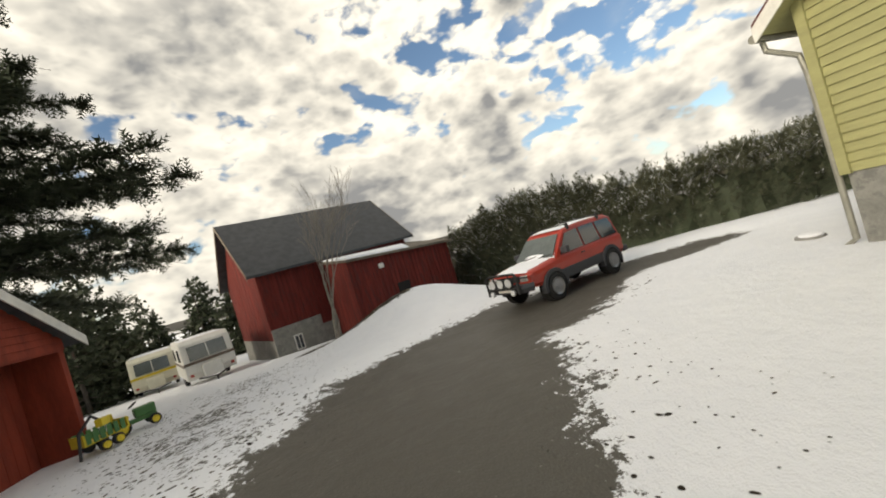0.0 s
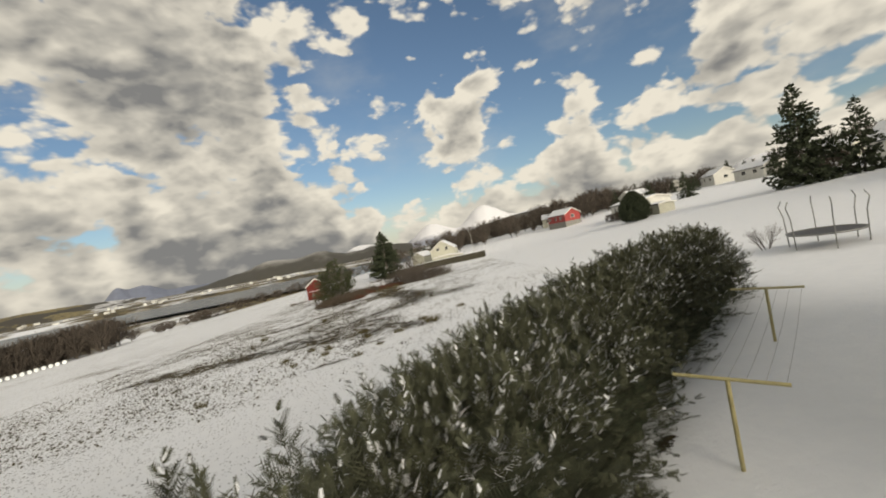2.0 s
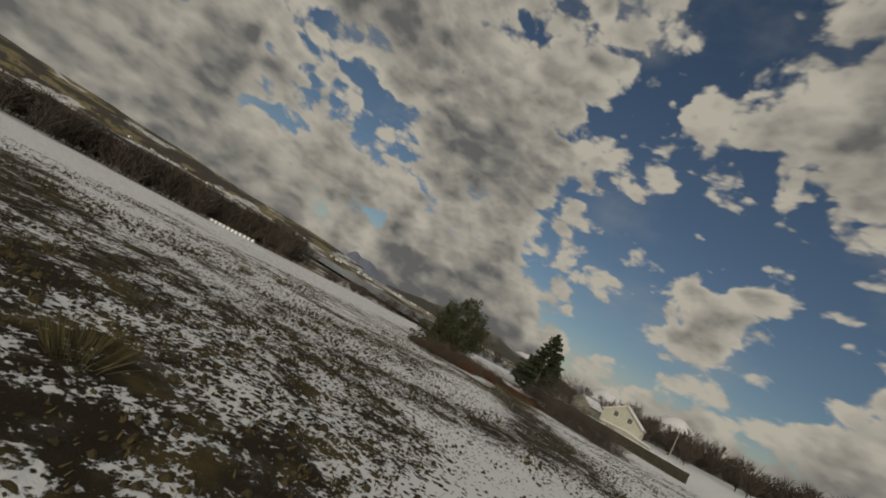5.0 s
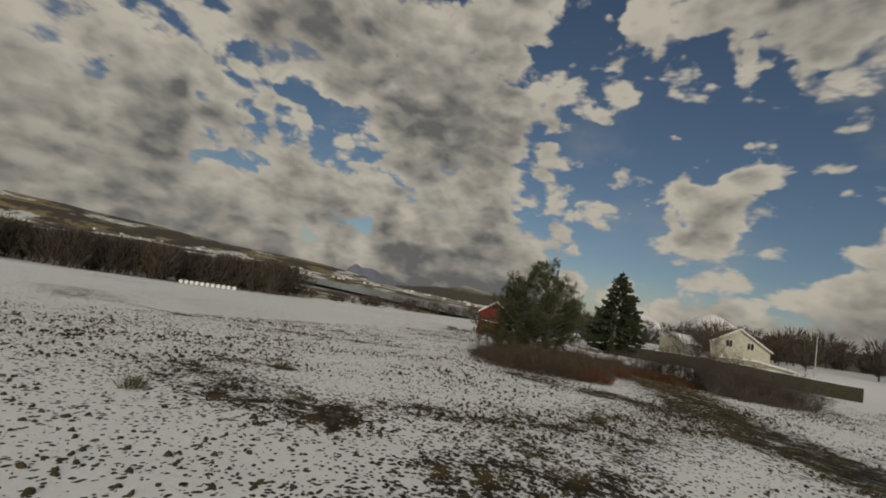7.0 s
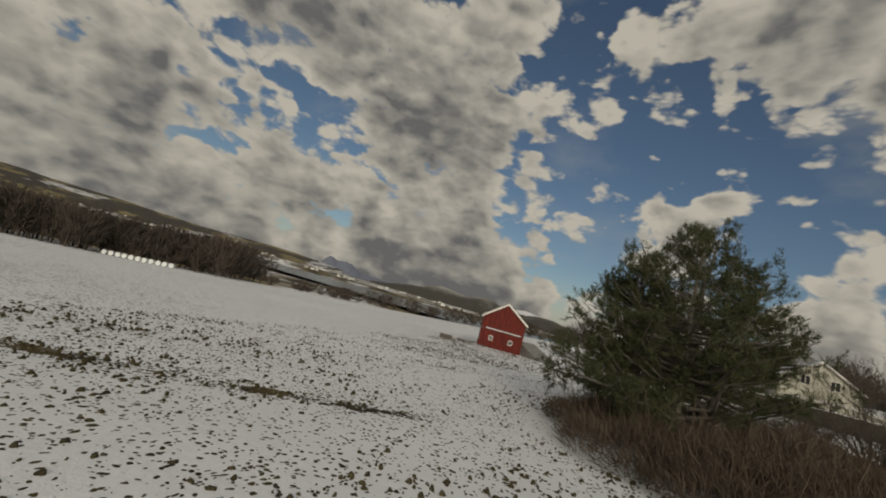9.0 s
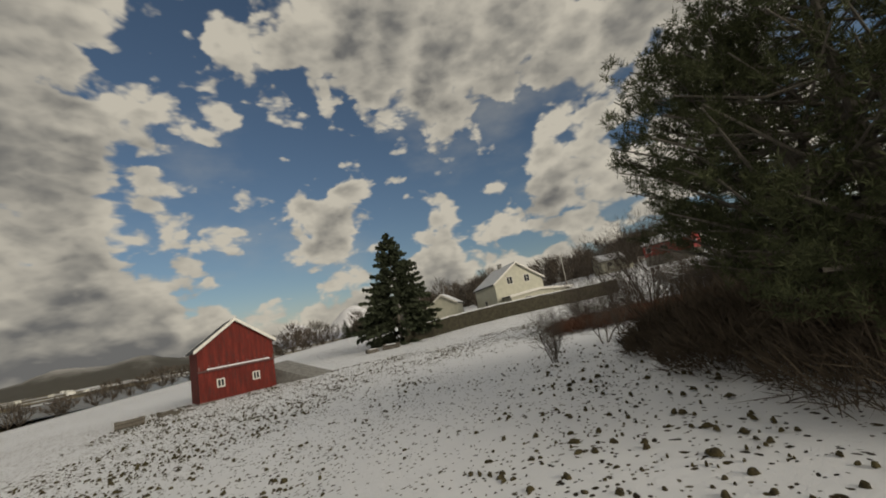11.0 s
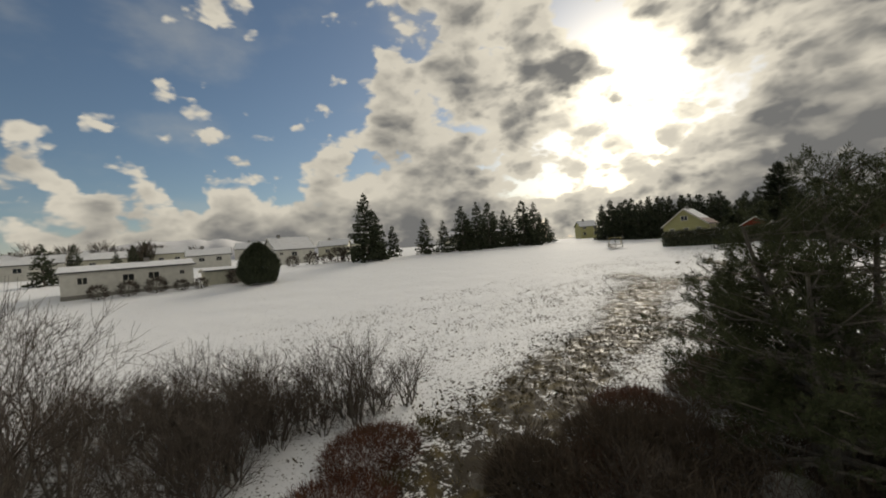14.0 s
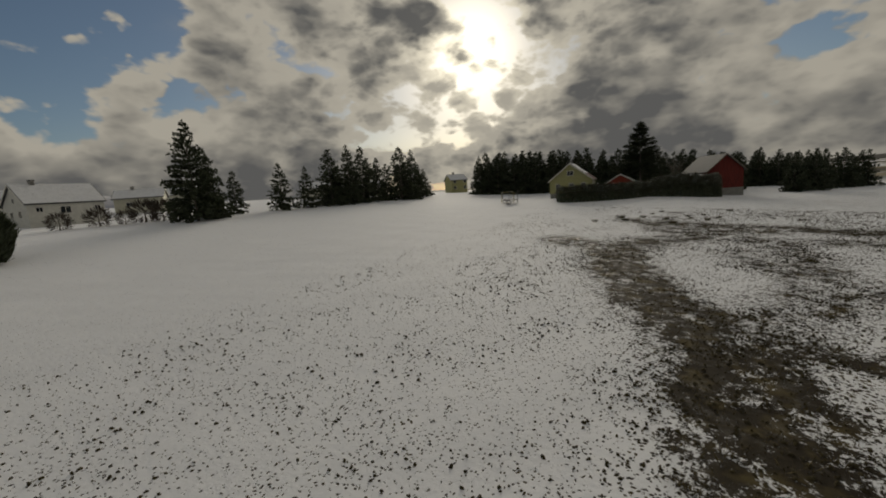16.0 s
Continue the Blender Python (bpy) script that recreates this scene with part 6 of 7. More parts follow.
    part("gutter_box", box(x0 + 1.7, x0 + 2.0, y0 - 0.08, y0 - 0.03, 3.35, 3.6), M["trim"], t)


build_barn()


def build_garage():
    """The red garage with a recessed front beside the drive."""
    t = thing("red_garage", pose(-6.1, -10.3, -2.05, 0, 0, 6), "red board garage with a recessed front and white-edged roof", "garage")
    x, y = 3.2, 3.0
    h, rise = 2.7, 1.9
    V = [(-x, -y, -0.4), (x, -y, -0.4), (x, y - 0.9, -0.4), (-x, y - 0.9, -0.4), (-x, -y, h), (x, -y, h), (x, y - 0.9, h), (-x, y - 0.9, h)]
    part("wall", (V, [(3, 2, 1, 0), (4, 5, 6, 7), (0, 1, 5, 4), (1, 2, 6, 5), (2, 3, 7, 6), (3, 0, 4, 7)]), M["garagered"], t)
    part("gable", turned(slab([(-x, h - 0.25), (x, h - 0.25), (x, h), (0, h + rise), (-x, h)], -0.05, 0.05), pose(0, y, 0)), M["garagered"], t)
    for i in range(13):
        z = h - 0.2 + i * 0.16
        half = x - 0.02 if z < h else x * (1 - (z - h) / rise) - 0.08
        if half > 0.1:
            part("board", box(-half, half, y + 0.05, y + 0.075, z, z + 0.145), M["garagered"], t)
    part("side_post", box(-x - 0.02, -x + 0.16, y - 0.9, y + 0.02, -0.4, h, 0.01), M["garagered"], t)
    part("side_post", box(x - 0.16, x + 0.02, y - 0.9, y + 0.02, -0.4, h, 0.01), M["garagered"], t)
    for i in range(21):
        u = -x + 0.2 + (2 * x - 0.4) * i / 21
        part("plank", box(u + 0.006, u + (2 * x - 0.4) / 21 - 0.006, y - 0.9, y - 0.87, -0.3, h - 0.25), M["garagered"], t)
    for s in (-1, 1):
        e = x + 0.3
        k = rise / x
        V = [(s * e, -y - 0.3, h + rise - k * e), (s * e, y + 0.35, h + rise - k * e), (0, y + 0.35, h + rise), (0, -y - 0.3, h + rise)]
        V = V + [(a, b, c + 0.13) for a, b, c in V]
        r = part("roof", (V, [(3, 2, 1, 0), (4, 5, 6, 7), (0, 1, 5, 4), (1, 2, 6, 5), (2, 3, 7, 6), (3, 0, 4, 7)]), M["slate"], t)
        V2 = [(a, b, c + 0.135) for a, b, c in V[:4]] + [(a * 0.99, b, c + 0.18) for a, b, c in V[:4]]
        part("roof_snow", (V2, [(3, 2, 1, 0), (4, 5, 6, 7), (0, 1, 5, 4), (1, 2, 6, 5), (2, 3, 7, 6), (3, 0, 4, 7)]), M["snowroof"], r, "thin snow on the roof")
        W = [(s * (e + 0.02), y + 0.35, h + rise - k * e - 0.10), (s * (e + 0.02), y + 0.38, h + rise - k * e - 0.10), (0, y + 0.38, h + rise - 0.10), (0, y + 0.35, h + rise - 0.10)]
        W = W + [(a, b, c + 0.24) for a, b, c in W]
        part("bargeboard", (W, [(3, 2, 1, 0), (4, 5, 6, 7), (0, 1, 5, 4), (1, 2, 6, 5), (2, 3, 7, 6), (3, 0, 4, 7)]), M["trim"], r)


build_garage()


def wheel(parent, x, y, r, w, turn=0.0, tyre="black", spokes=6, rim="alloy"):
    tyre_ob = part("tyre", turned(lathe([(r * 0.62, -w / 2), (r * 0.90, -w / 2), (r * 0.985, -w * 0.36), (r, -w * 0.2), (r, w * 0.2), (r * 0.985, w * 0.36), (r * 0.90, w / 2), (r * 0.62, w / 2)], 28), pose(0, 0, 0, 90, 0, 0)), M[tyre], parent, smooth=False)
    tyre_ob.matrix_basis = pose(x, y, r, 0, 0, turn)
    s = -1 if y < 0 else 1
    geo = [turned(lathe([(r * 0.50, -0.02), (r * 0.63, -0.04), (r * 0.63, 0.04), (r * 0.52, 0.03)], 24), pose(0, s * w * 0.49, 0, 90, 0, 0)), turned(lathe([(0, -0.03), (r * 0.17, -0.03), (r * 0.15, 0.03), (0, 0.04)], 14), pose(0, s * w * 0.52, 0, 90, 0, 0))]
    for i in range(spokes):
        a = 360 * i / spokes
        geo.append(turned(box(r * 0.12, r * 0.56, -0.02, 0.025, -r * 0.06, r * 0.06, 0.01), pose(0, s * w * 0.49, 0) @ pose(0, 0, 0, 0, a, 0)))
    part("rim", join(*geo), M[rim], tyre_ob)
    # near-black disc paints the shade seen between the spokes
    part("spoke_gap_shade", turned(lathe([(0, -0.02), (r * 0.55, -0.02), (r * 0.55, 0.02), (0, 0.02)], 18), pose(0, s * w * 0.36, 0, 90, 0, 0)), M["gapshade"], tyre_ob)
    return tyre_ob


def loft(rings):
    """Rings of equal count joined into one closed skin."""
    n = len(rings[0])
    V = [p for r in rings for p in r]
    F = [tuple(range(n - 1, -1, -1)), tuple(range((len(rings) - 1) * n, len(rings) * n))]
    for i in range(len(rings) - 1):
        F += [(i * n + j, i * n + (j + 1) % n, (i + 1) * n + (j + 1) % n, (i + 1) * n + j) for j in range(n)]
    return V, F


def build_car():
    """The red off-road estate car parked on the drive, nose towards the yard gate."""
    f, r = Vector((-7.9, 3.95, 0)), Vector((-9.0, 6.45, 0))
    turn = math.degrees(math.atan2(f.y - r.y, f.x - r.x))
    mid = (f + r) / 2 + Vector((-0.32, -0.52, 0))
    t = thing("off_road_car", pose(mid.x, mid.y, hz(mid.x, mid.y) - 0.05, 0, 0, turn) @ Matrix.Scale(0.87, 4), "red off-road car with grey lower body and snow on top", "car")
    k = 1.0

    def ring(x, w0, w1, w2, z0, z1, z2):
        """A cross-section: sill, shoulder and top with rounded corners."""
        return [(x, -w0, z0), (x, -w1, z0 + 0.10), (x, -w1, z1 - 0.10), (x, -w1 * 0.985, z1), (x, -w2, z2 - 0.03), (x, -w2 * 0.90, z2), (x, w2 * 0.90, z2), (x, w2, z2 - 0.03), (x, w1 * 0.985, z1), (x, w1, z1 - 0.10), (x, w1, z0 + 0.10), (x, w0, z0)]

    # x forward: front bumper at 2.35, rear at -2.30
    body = loft([ring(-2.22, 0.72, 0.78, 0.76, 0.55, 1.02, 1.06), ring(-2.16, 0.78, 0.845, 0.82, 0.50, 1.04, 1.10), ring(-1.2, 0.80, 0.855, 0.835, 0.48, 1.06, 1.11), ring(0.4, 0.80, 0.855, 0.835, 0.48, 1.05, 1.10),
                 ring(0.95, 0.80, 0.85, 0.80, 0.48, 1.02, 1.12), ring(1.5, 0.80, 0.845, 0.78, 0.50, 0.99, 1.08), ring(2.05, 0.78, 0.83, 0.76, 0.55, 0.94, 1.02), ring(2.20, 0.70, 0.78, 0.70, 0.60, 0.88, 0.94)])
    part("body", body, M["carred"], t, smooth=False)

    def cab(x, w1, w2, z2, z1=1.08):
        return [(x, -w1, z1), (x, -w2, z2 - 0.05), (x, -w2 * 0.92, z2), (x, w2 * 0.92, z2), (x, w2, z2 - 0.05), (x, w1, z1)]

    part("cabin", loft([cab(-2.17, 0.80, 0.72, 1.10), cab(-2.08, 0.80, 0.70, 1.72), cab(-1.85, 0.81, 0.69, 1.82), cab(-0.6, 0.82, 0.69, 1.86), cab(0.25, 0.82, 0.69, 1.80), cab(0.40, 0.82, 0.70, 1.70), cab(1.02, 0.82, 0.77, 1.12)]), M["carred"], t)
    for s in (-1, 1):
        for name, pts in (("front_window", [(0.80, 1.13), (0.30, 1.66), (-0.28, 1.70), (-0.28, 1.13)]), ("rear_window", [(-0.36, 1.13), (-0.36, 1.70), (-1.10, 1.70), (-1.16, 1.13)]), ("quarter_window", [(-1.24, 1.13), (-1.18, 1.70), (-1.92, 1.68), (-2.06, 1.13)])):
            V = []
            for o in (0.006, 0.022):
                for x, z in pts:
                    V.append((x, s * (0.82 - (z - 1.08) * 0.165 + o), z))
            part(name, (V, [(0, 1, 2, 3), (7, 6, 5, 4), (0, 4, 5, 1), (1, 5, 6, 2), (2, 6, 7, 3), (3, 7, 4, 0)]), M["glassdark"], t, "tinted side window")
        part("sill", box(-1.15, 1.05, s * 0.80 - 0.07, s * 0.80 + 0.07, 0.44, 0.74, 0.03), M["plastic"], t, "grey plastic lower door panel")
        for x in (1.33, -1.39):
            arch = [(x + 0.50 * math.cos(a), 0.37 + 0.50 * math.sin(a)) for a in np.linspace(-0.15, math.pi + 0.15, 12)] + [(x + 0.41 * math.cos(a), 0.37 + 0.41 * math.sin(a)) for a in np.linspace(math.pi + 0.15, -0.15, 12)]
            part("wheel_arch", slab(arch, s * 0.83 - 0.07, s * 0.83 + 0.09), M["plastic"], t, "grey flared wheel arch")
            # filled near-black disc: the wheel well's shade as colour, no hollow is cut
            well_disc = [(x + 0.42 * math.cos(a), 0.37 + 0.42 * math.sin(a)) for a in np.linspace(0, 2 * math.pi, 20, endpoint=False)]
            part("arch_shade_disc", slab(well_disc, s * 0.62 - 0.02, s * 0.865), M["gapshade"], t)
            wheel(t, x, s * 0.78, 0.375, 0.25)
        part("mirror", box(0.62, 0.78, s * 0.95 - 0.11, s * 0.95 + 0.11, 1.14, 1.34, 0.04), M["plastic"], t)
        head = part("headlamp", box(2.08, 2.22, s * 0.60 - 0.14, s * 0.60 + 0.14, 0.76, 0.94, 0.03), M["chrome"], t)
        part("indicator", box(2.04, 2.19, s * 0.785 - 0.045, s * 0.785 + 0.045, 0.76, 0.93, 0.02), M["carred"], t, "orange-red corner lamp")
        part("tail_lamp", box(-2.24, -2.15, s * 0.76 - 0.06, s * 0.76 + 0.06, 0.80, 1.05, 0.015), M["carred"], t)
        part("door_handle", box(-0.22, -0.06, s * 0.855, s * 0.885, 0.95, 0.99), M["plastic"], t)
        part("mud_flap", box(-1.88, -1.85, s * 0.78 - 0.12, s * 0.78 + 0.12, 0.16, 0.48), M["black"], t)
    part("windscreen", ([(1.03, -0.74, 1.135), (1.03, 0.74, 1.135), (0.44, 0.63, 1.685), (0.44, -0.63, 1.685), (1.05, -0.74, 1.15), (1.05, 0.74, 1.15), (0.46, 0.63, 1.70), (0.46, -0.63, 1.70)],
                        [(3, 2, 1, 0), (4, 5, 6, 7), (0, 1, 5, 4), (1, 2, 6, 5), (2, 3, 7, 6), (3, 0, 4, 7)]), M["glassgrey"], t, "windscreen misted over")
    for y in (-0.30, 0.25):
        part("wiper", tube([(1.10, y, 1.17), (0.98, y + 0.42, 1.22)], 0.012, 6), M["black"], t)
    part("rear_glass", box(-2.20, -2.13, -0.62, 0.62, 1.16, 1.64, 0.02), M["glassdark"], t)
    part("spare_wheel", turned(lathe([(0, -0.11), (0.30, -0.11), (0.36, -0.05), (0.36, 0.08), (0, 0.10)], 24), pose(-2.33, 0.05, 0.98, 0, 90, 0)), M["black"], t)
    part("bumper", loft([[(2.14, -0.84, 0.50), (2.36, -0.70, 0.50), (2.38, 0.70, 0.50), (2.14, 0.84, 0.50)], [(2.14, -0.86, 0.62), (2.42, -0.70, 0.62), (2.44, 0.70, 0.62), (2.14, 0.86, 0.62)], [(2.10, -0.84, 0.72), (2.38, -0.68, 0.72), (2.38, 0.68, 0.72), (2.10, 0.84, 0.72)]]), M["plastic"], t)
    part("rear_bumper", box(-2.42, -2.14, -0.84, 0.84, 0.46, 0.66, 0.05), M["plastic"], t)
    part("grille", box(2.17, 2.235, -0.44, 0.44, 0.76, 0.93, 0.01), M["black"], t)
    bar = part("bull_bar", join(tube([(2.50, -0.62, 0.50), (2.50, -0.62, 0.98), (2.47, -0.52, 1.06), (2.47, 0.52, 1.06), (2.50, 0.62, 0.98), (2.50, 0.62, 0.50)], 0.035, 8), tube([(2.50, -0.62, 0.68), (2.50, 0.62, 0.68)], 0.030, 8),
                                tube([(2.48, -0.60, 0.94), (2.30, -0.86, 0.90)], 0.025, 8), tube([(2.48, 0.60, 0.94), (2.30, 0.86, 0.90)], 0.025, 8), tube([(2.50, -0.3, 0.68), (2.48, -0.3, 1.06)], 0.02, 6), tube([(2.50, 0.3, 0.68), (2.48, 0.3, 1.06)], 0.02, 6)), M["black"], t, "black tube bull bar")
    for y in (-0.33, 0.0, 0.33):
        lamp = part("spot_lamp", turned(lathe([(0, -0.10), (0.10, -0.09), (0.135, 0.0), (0.135, 0.03)], 18), pose(2.53, y, 0.84, 0, 90, 0)), M["black"], bar)
        part("lens", turned(lathe([(0, 0.045), (0.07, 0.042), (0.125, 0.03), (0.125, 0.02), (0, 0.02)], 18), pose(2.53, y, 0.84, 0, 90, 0)), M["chrome"], bar)
    for y in (-0.42, 0.42):
        part("fog_lamp", turned(lathe([(0, -0.06), (0.07, -0.05), (0.085, 0.02), (0.07, 0.035), (0, 0.04)], 14), pose(2.54, y, 0.56, 0, 90, 0)), M["chrome"], bar)
    part("number_plate", box(2.43, 2.445, -0.26, 0.26, 0.56, 0.66), M["trim"], t, "pale plate without letters")
    for x in (0.05, -1.45):
        rack = part("roof_bar", join(tube([(x, -0.70, 1.90), (x, 0.70, 1.90)], 0.018, 6), box(x - 0.04, x + 0.04, -0.74, -0.66, 1.74, 1.92, 0.01), box(x - 0.04, x + 0.04, 0.66, 0.74, 1.74, 1.92, 0.01)), M["black"], t)
    # snow: lumpy sheets on bonnet, screen foot and roof
    rng = np.random.RandomState(6)

    def sheet(x0, x1, w0, w1, top, thick, nx=14, ny=12):
        V, F = [], []
        for i in range(nx):
            for j in range(ny):
                u, v = i / (nx - 1), j / (ny - 1) * 2 - 1
                edge = min(1, 4 * min(u, 1 - u) + 0.0, 4 * (1 - abs(v)))
                x = x0 + (x1 - x0) * u
                wobble = 1 + 0.04 * math.sin(9 * u + 3 * v)
                V.append((x, v * (w0 + (w1 - w0) * u) * wobble, top(x, v) - 0.01 + thick * min(1, edge) ** 0.5 * (0.85 + 0.15 * math.sin(17 * u + 5 * v))))
        F = [(i * ny + j, i * ny + j + 1, (i + 1) * ny + j + 1, (i + 1) * ny + j) for i in range(nx - 1) for j in range(ny - 1)]
        return V, F

    part("bonnet_snow", sheet(1.00, 2.17, 0.79, 0.72, lambda x, v: 1.125 - 0.10 * (x - 0.95) / 1.2 - 0.03 * v * v, 0.06), M["snowcap"], t, "snow on the bonnet", smooth=True)
    part("roof_snow", sheet(-2.05, 0.33, 0.66, 0.66, lambda x, v: 1.79 + 0.075 * math.sin((x + 2.0) / 2.3 * math.pi * 0.85) - 0.01 * v * v, 0.045), M["snowcap"], t, "snow on the roof", smooth=True)
    part("screen_snow", sheet(0.90, 1.10, 0.74, 0.76, lambda x, v: 1.14 + (1.05 - x) * 0.93 - 0.05 * v * v, 0.035, 8, 12), M["snowcap"], t, "snow on the foot of the windscreen", smooth=True)


build_car()


def build_caravan(m, label, panel, band):
    t = thing("caravan", m, label, "caravan", "parked caravans")
    prof = [(-2.3, 0.45), (2.1, 0.45), (2.32, 0.75), (2.30, 1.3), (2.02, 2.12), (1.75, 2.30), (-1.9, 2.32), (-2.2, 2.12), (-2.35, 1.2)]
    part("body", slab(prof, -1.05, 1.05, 0.05), M[panel], t)
    part("front_window", ([(2.325, -0.78, 1.34), (2.325, 0.78, 1.34), (2.10, 0.78, 1.98), (2.10, -0.78, 1.98), (2.36, -0.78, 1.35), (2.36, 0.78, 1.35), (2.13, 0.78, 1.99), (2.13, -0.78, 1.99)],
                          [(3, 2, 1, 0), (4, 5, 6, 7), (0, 1, 5, 4), (1, 2, 6, 5), (2, 3, 7, 6), (3, 0, 4, 7)]), M["glassgrey"], t)
    part("window_bar", ([(2.33, -0.02, 1.34), (2.33, 0.02, 1.34), (2.11, 0.02, 1.98), (2.11, -0.02, 1.98), (2.37, -0.02, 1.35), (2.37, 0.02, 1.35), (2.14, 0.02, 1.99), (2.14, -0.02, 1.99)],
                        [(3, 2, 1, 0), (4, 5, 6, 7), (0, 1, 5, 4), (1, 2, 6, 5), (2, 3, 7, 6), (3, 0, 4, 7)]), M["trim"], t)
    part("stripe", join(box(2.30, 2.345, -1.06, 1.06, 1.16, 1.28), box(-2.3, 2.3, 1.05, 1.065, 1.10, 1.22), box(-2.3, 2.3, -1.065, -1.05, 1.10, 1.22)), M[band], t)
    for s in (-1, 1):
        for x in (-1.3, 0.9):
            part("side_window", box(x - 0.45, x + 0.45, s * 1.06 - 0.012, s * 1.06 + 0.012, 1.35, 1.95, 0.01), M["glassdark"], t)
        wheel(t, -0.2, s * 0.92, 0.30, 0.18, spokes=5)
        part("lamp", box(2.30, 2.37, s * 0.85 - 0.07, s * 0.85 + 0.07, 0.62, 0.74, 0.015), M["carred"], t)
    part("door", box(1.3, 1.9, 1.05, 1.075, 0.55, 2.05, 0.02), M[panel], t)
    part("drawbar", join(tube([(2.1, -0.6, 0.42), (3.2, 0, 0.42)], 0.04, 6), tube([(2.1, 0.6, 0.42), (3.2, 0, 0.42)], 0.04, 6), tube([(3.1, 0, 0.42), (3.15, 0, -0.1)], 0.03, 6)), M["plastic"], t)
    part("gas_box", box(2.30, 2.62, -0.40, 0.40, 0.45, 1.05, 0.05), M[panel], t)
    V, F = [], []
    for i in range(12):
        for j in range(8):
            x, y = -1.85 + 3.6 * i / 11, -0.95 + 1.9 * j / 7
            V.append((x, y, 2.31 + 0.05 * min(1, 3 * min(i, 11 - i) / 11, 3 * min(j, 7 - j) / 7)))
    F = [(i * 8 + j, i * 8 + j + 1, (i + 1) * 8 + j + 1, (i + 1) * 8 + j) for i in range(11) for j in range(7)]
    part("roof_snow", (V, F), M["snowcap"], t, "snow on the roof", smooth=True)


def face_turn(x, y, tx, ty):
    return math.degrees(math.atan2(ty - y, tx - x))


build_caravan(on_ground(-21.0, -9.8, 30, 0.0), "white caravan with brown stripe parked by the barn", "caravan", "brownband")
build_caravan(on_ground(-25.2, -14.4, 27, 0.0), "older cream caravan with a wide front window", "caravan_b", "toyyellow")


def build_yard_things():
    # toy tractor with its trailer
    t = thing("toy_tractor", on_ground(-9.9, -6.9, 130), "green and yellow plastic pedal tractor with trailer", "toy")
    part("bonnet", box(0.10, 0.55, -0.13, 0.13, 0.28, 0.52, 0.04), M["toygreen"], t)
    part("chassis", box(-0.35, 0.55, -0.10, 0.10, 0.18, 0.28, 0.02), M["toygreen"], t)
    part("seat", join(box(-0.32, -0.02, -0.15, 0.15, 0.36, 0.42, 0.02), box(-0.36, -0.30, -0.15, 0.15, 0.40, 0.62, 0.02)), M["toyyellow"], t)
    part("steering_wheel", turned(lathe([(0.10, -0.012), (0.12, 0), (0.10, 0.012), (0.09, 0)], 14), pose(0.12, 0, 0.62, 0, -30, 0)), M["black"], t)
    for x, r in ((-0.22, 0.19), (0.45, 0.13)):
        for s in (-1, 1):
            wheel(t, x, s * 0.25, r, 0.11, spokes=5, rim="toyyellow")
    trailer = thing("toy_trailer", on_ground(-8.9, -6.9, 150), "yellow and green toy trailer", "toy")
    part("tub", join(box(-0.42, 0.42, -0.25, 0.25, 0.24, 0.28), box(-0.44, -0.40, -0.26, 0.26, 0.24, 0.48), box(0.40, 0.44, -0.26, 0.26, 0.24, 0.48)), M["toyyellow"], trailer)
    for i in range(6):
        for s in (-1, 1):
            part("slat", box(-0.40 + i * 0.135, -0.40 + i * 0.135 + 0.09, s * 0.25 - 0.012, s * 0.25 + 0.012, 0.26, 0.50), M["toygreen"], trailer)
    for x in (-0.12, 0.14):
        for s in (-1, 1):
            wheel(trailer, x, s * 0.31, 0.12, 0.09, spokes=5, rim="toyyellow")
    digger = thing("toy_digger", on_ground(-8.2, -6.9, 80), "dark toy digger with raised arm leaning on the garage", "toy")
    part("frame", join(tube([(0, 0, 0), (0.1, 0, 0.55), (0.45, 0, 0.85)], 0.03, 6), tube([(0.45, 0, 0.85), (0.62, 0, 0.72)], 0.025, 6)), M["plastic"], digger)
    part("bucket", box(0.58, 0.74, -0.10, 0.10, 0.60, 0.76, 0.02), M["toyyellow"], digger)
    # bins behind the garage corner
    first = None
    for i, (x, y) in enumerate([(-10.1, -8.9), (-10.7, -9.5)]):
        if first is None:
            first = thing("wheelie_bin", on_ground(x, y, 60), "dark grey wheeled bin by the garage", "bin", "bins")
            part("tub", loft([[(-0.24, -0.24, 0.05), (0.24, -0.24, 0.05), (0.24, 0.24, 0.05), (-0.24, 0.24, 0.05)], [(-0.30, -0.30, 0.95), (0.30, -0.30, 0.95), (0.30, 0.30, 0.95), (-0.30, 0.30, 0.95)]]), M["bin"], first)
            part("lid", slab([(-0.33, 0.95), (0.34, 0.95), (0.30, 1.03), (-0.30, 1.07)], -0.31, 0.31, 0.02), M["bin"], first)
            part("snow", slab([(-0.26, 1.06), (0.26, 1.02), (0.22, 1.08), (-0.24, 1.12)], -0.26, 0.26), M["snowcap"], first)
        else:
            copy_thing(first, on_ground(x, y, 85))
    # clothes line: two T posts with wires between
    t = thing("clothes_line", pose(0, 0, 0), "clothes line of two pale T-shaped posts and wires", "clothes line")
    a, b = Vector((-8.3, 15.9, 0)), Vector((-4.3, 20.2, 0))
    across = Vector((-(b - a).y, (b - a).x, 0)).normalized()
    tops = []
    for p in (a, b):
        g = hz(p.x, p.y)
        top = Vector((p.x, p.y, g + 1.45))
        tops.append(top)
        post = part("post", tube([(p.x, p.y, g - 0.2), tuple(top)], 0.035, 8), M["post"], t)
        part("crossbar", tube([tuple(top - across * 0.75), tuple(top + across * 0.75)], 0.03, 8), M["post"], t)
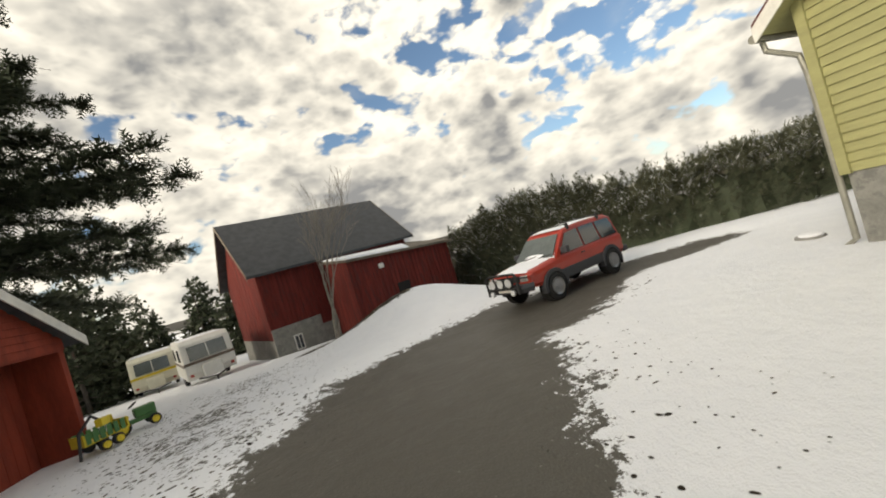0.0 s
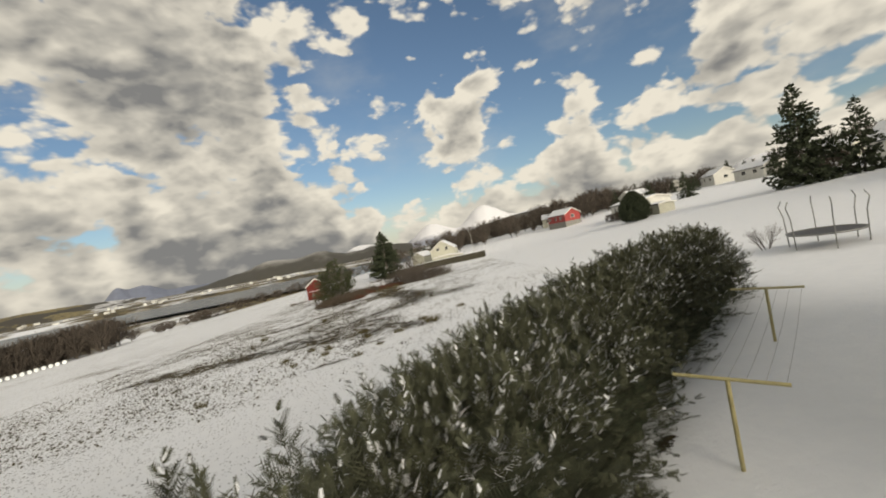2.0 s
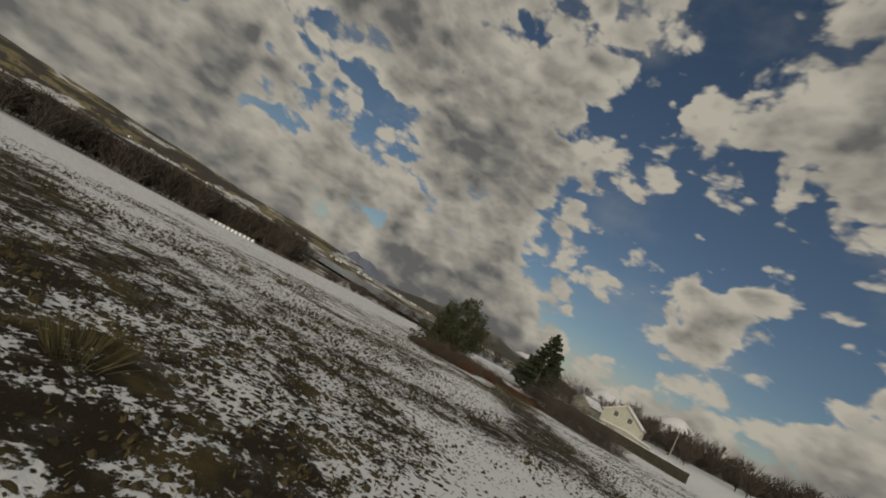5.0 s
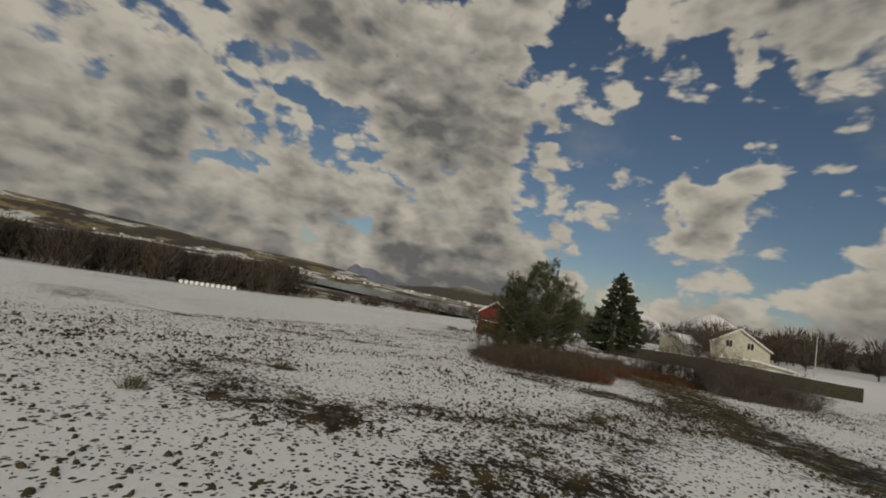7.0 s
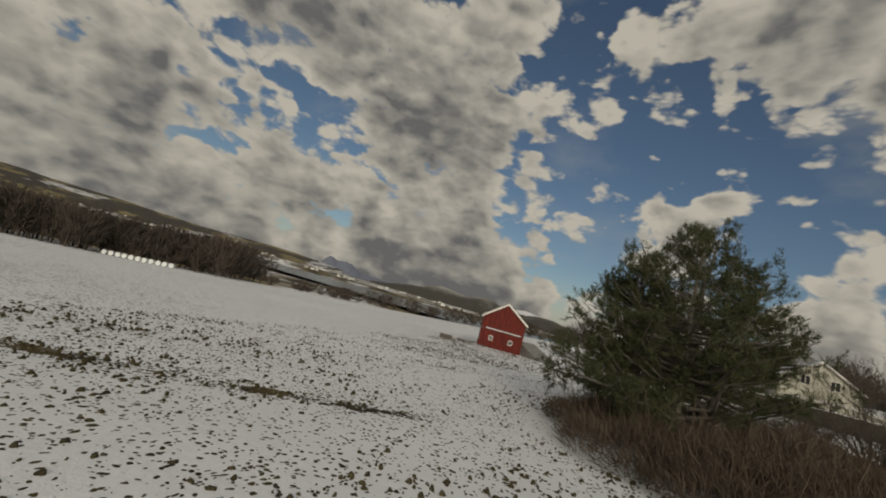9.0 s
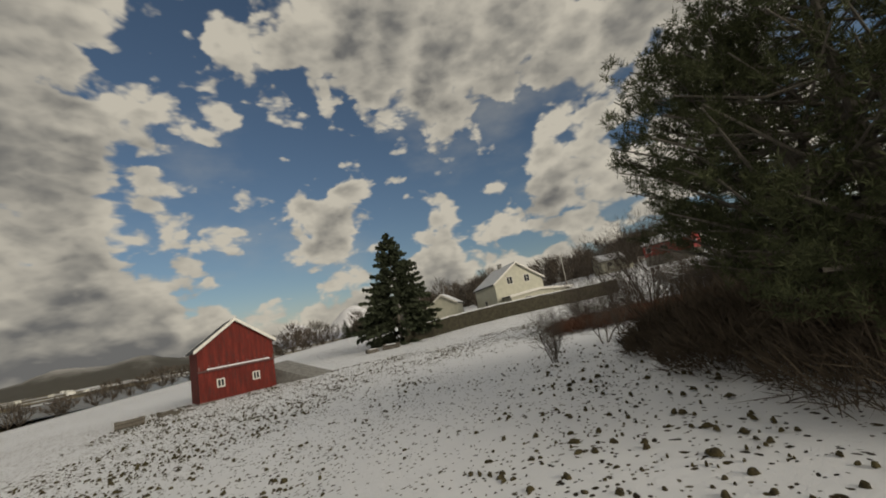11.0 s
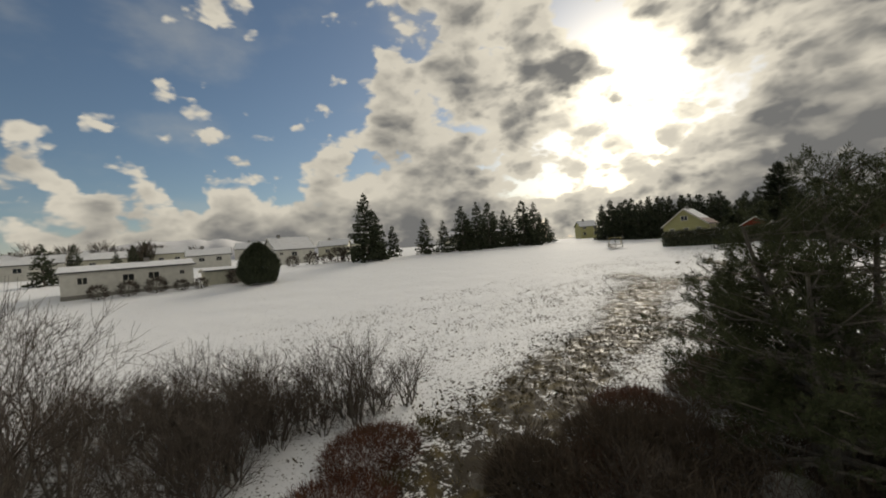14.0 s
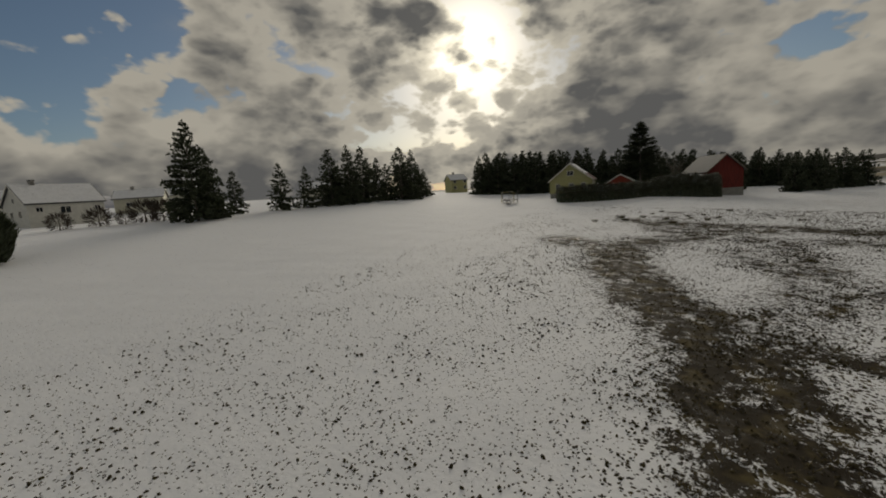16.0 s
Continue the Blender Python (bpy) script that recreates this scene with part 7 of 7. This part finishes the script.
    for i in range(7):
        o = across * (-0.70 + 1.4 * i / 6)
        p0, p1 = tops[0] + o, tops[1] + o
        part("wire", tube([tuple(p0.lerp(p1, u) - Vector((0, 0, 0.10 * 4 * u * (1 - u)))) for u in (0, 0.25, 0.5, 0.75, 1)], 0.0035, 4), M["wire"], t)
    # trampoline
    t = thing("trampoline", on_ground(6.5, 30.2, 0), "round trampoline with bent grey poles", "trampoline")
    part("mat", lathe([(0, 0.70), (1.45, 0.72), (1.45, 0.74), (0, 0.72)], 28), M["plastic"], t)
    part("rim", tube([(1.5 * math.cos(a), 1.5 * math.sin(a), 0.74) for a in np.linspace(0, 2 * math.pi, 33)], 0.05, 6), M["wire"], t)
    for i in range(6):
        a = 2 * math.pi * i / 6
        c, s = math.cos(a), math.sin(a)
        part("pole", tube([(1.55 * c, 1.55 * s, 0), (1.6 * c, 1.6 * s, 1.6), (1.75 * c, 1.75 * s, 2.2), (1.6 * c, 1.6 * s, 2.5)], 0.03, 6), M["wire"], t)
    t = thing("swing_frame", on_ground(8.5, 27.0, 20), "small swing frame in the garden", "swing")
    part("leg", tube([(-1.2, -0.8, -0.1), (-1.2, 0, 2.0)], 0.04, 6), M["post"], t)
    part("leg", tube([(-1.2, 0.8, -0.1), (-1.2, 0, 2.0)], 0.04, 6), M["post"], t)
    part("leg", tube([(1.2, -0.8, -0.1), (1.2, 0, 2.0)], 0.04, 6), M["post"], t)
    part("leg", tube([(1.2, 0.8, -0.1), (1.2, 0, 2.0)], 0.04, 6), M["post"], t)
    part("beam", tube([(-1.3, 0, 2.0), (1.3, 0, 2.0)], 0.045, 6), M["post"], t)
    # the boulder in the thicket
    rock = thing("boulder", on_ground(-37.4, 94.4, 0), "rounded grey boulder at the edge of the thicket", "stone")
    bm = bmesh.new()
    bmesh.ops.create_icosphere(bm, subdivisions=3, radius=0.8)
    for v in bm.verts:
        v.co *= 1 + 0.18 * noise.noise(v.co * 1.6)
        v.co.z = v.co.z * 0.85 + 0.25
    part("rock", lifted(bm), M["stone"], rock, smooth=True)
    # a twig bush at the garden end of the hedge
    bush = thing("garden_bush", on_ground(5.6, 33.0, 0), "small leafless bush in the snow", "shrub")
    limb_parts(bush, M["twig"], M["twig"], bare_limbs(1.5, 71, stems=7, spread=0.5, depth=3, lean=0.5, forks=2, start=0.1, r0=0.03))


build_yard_things()
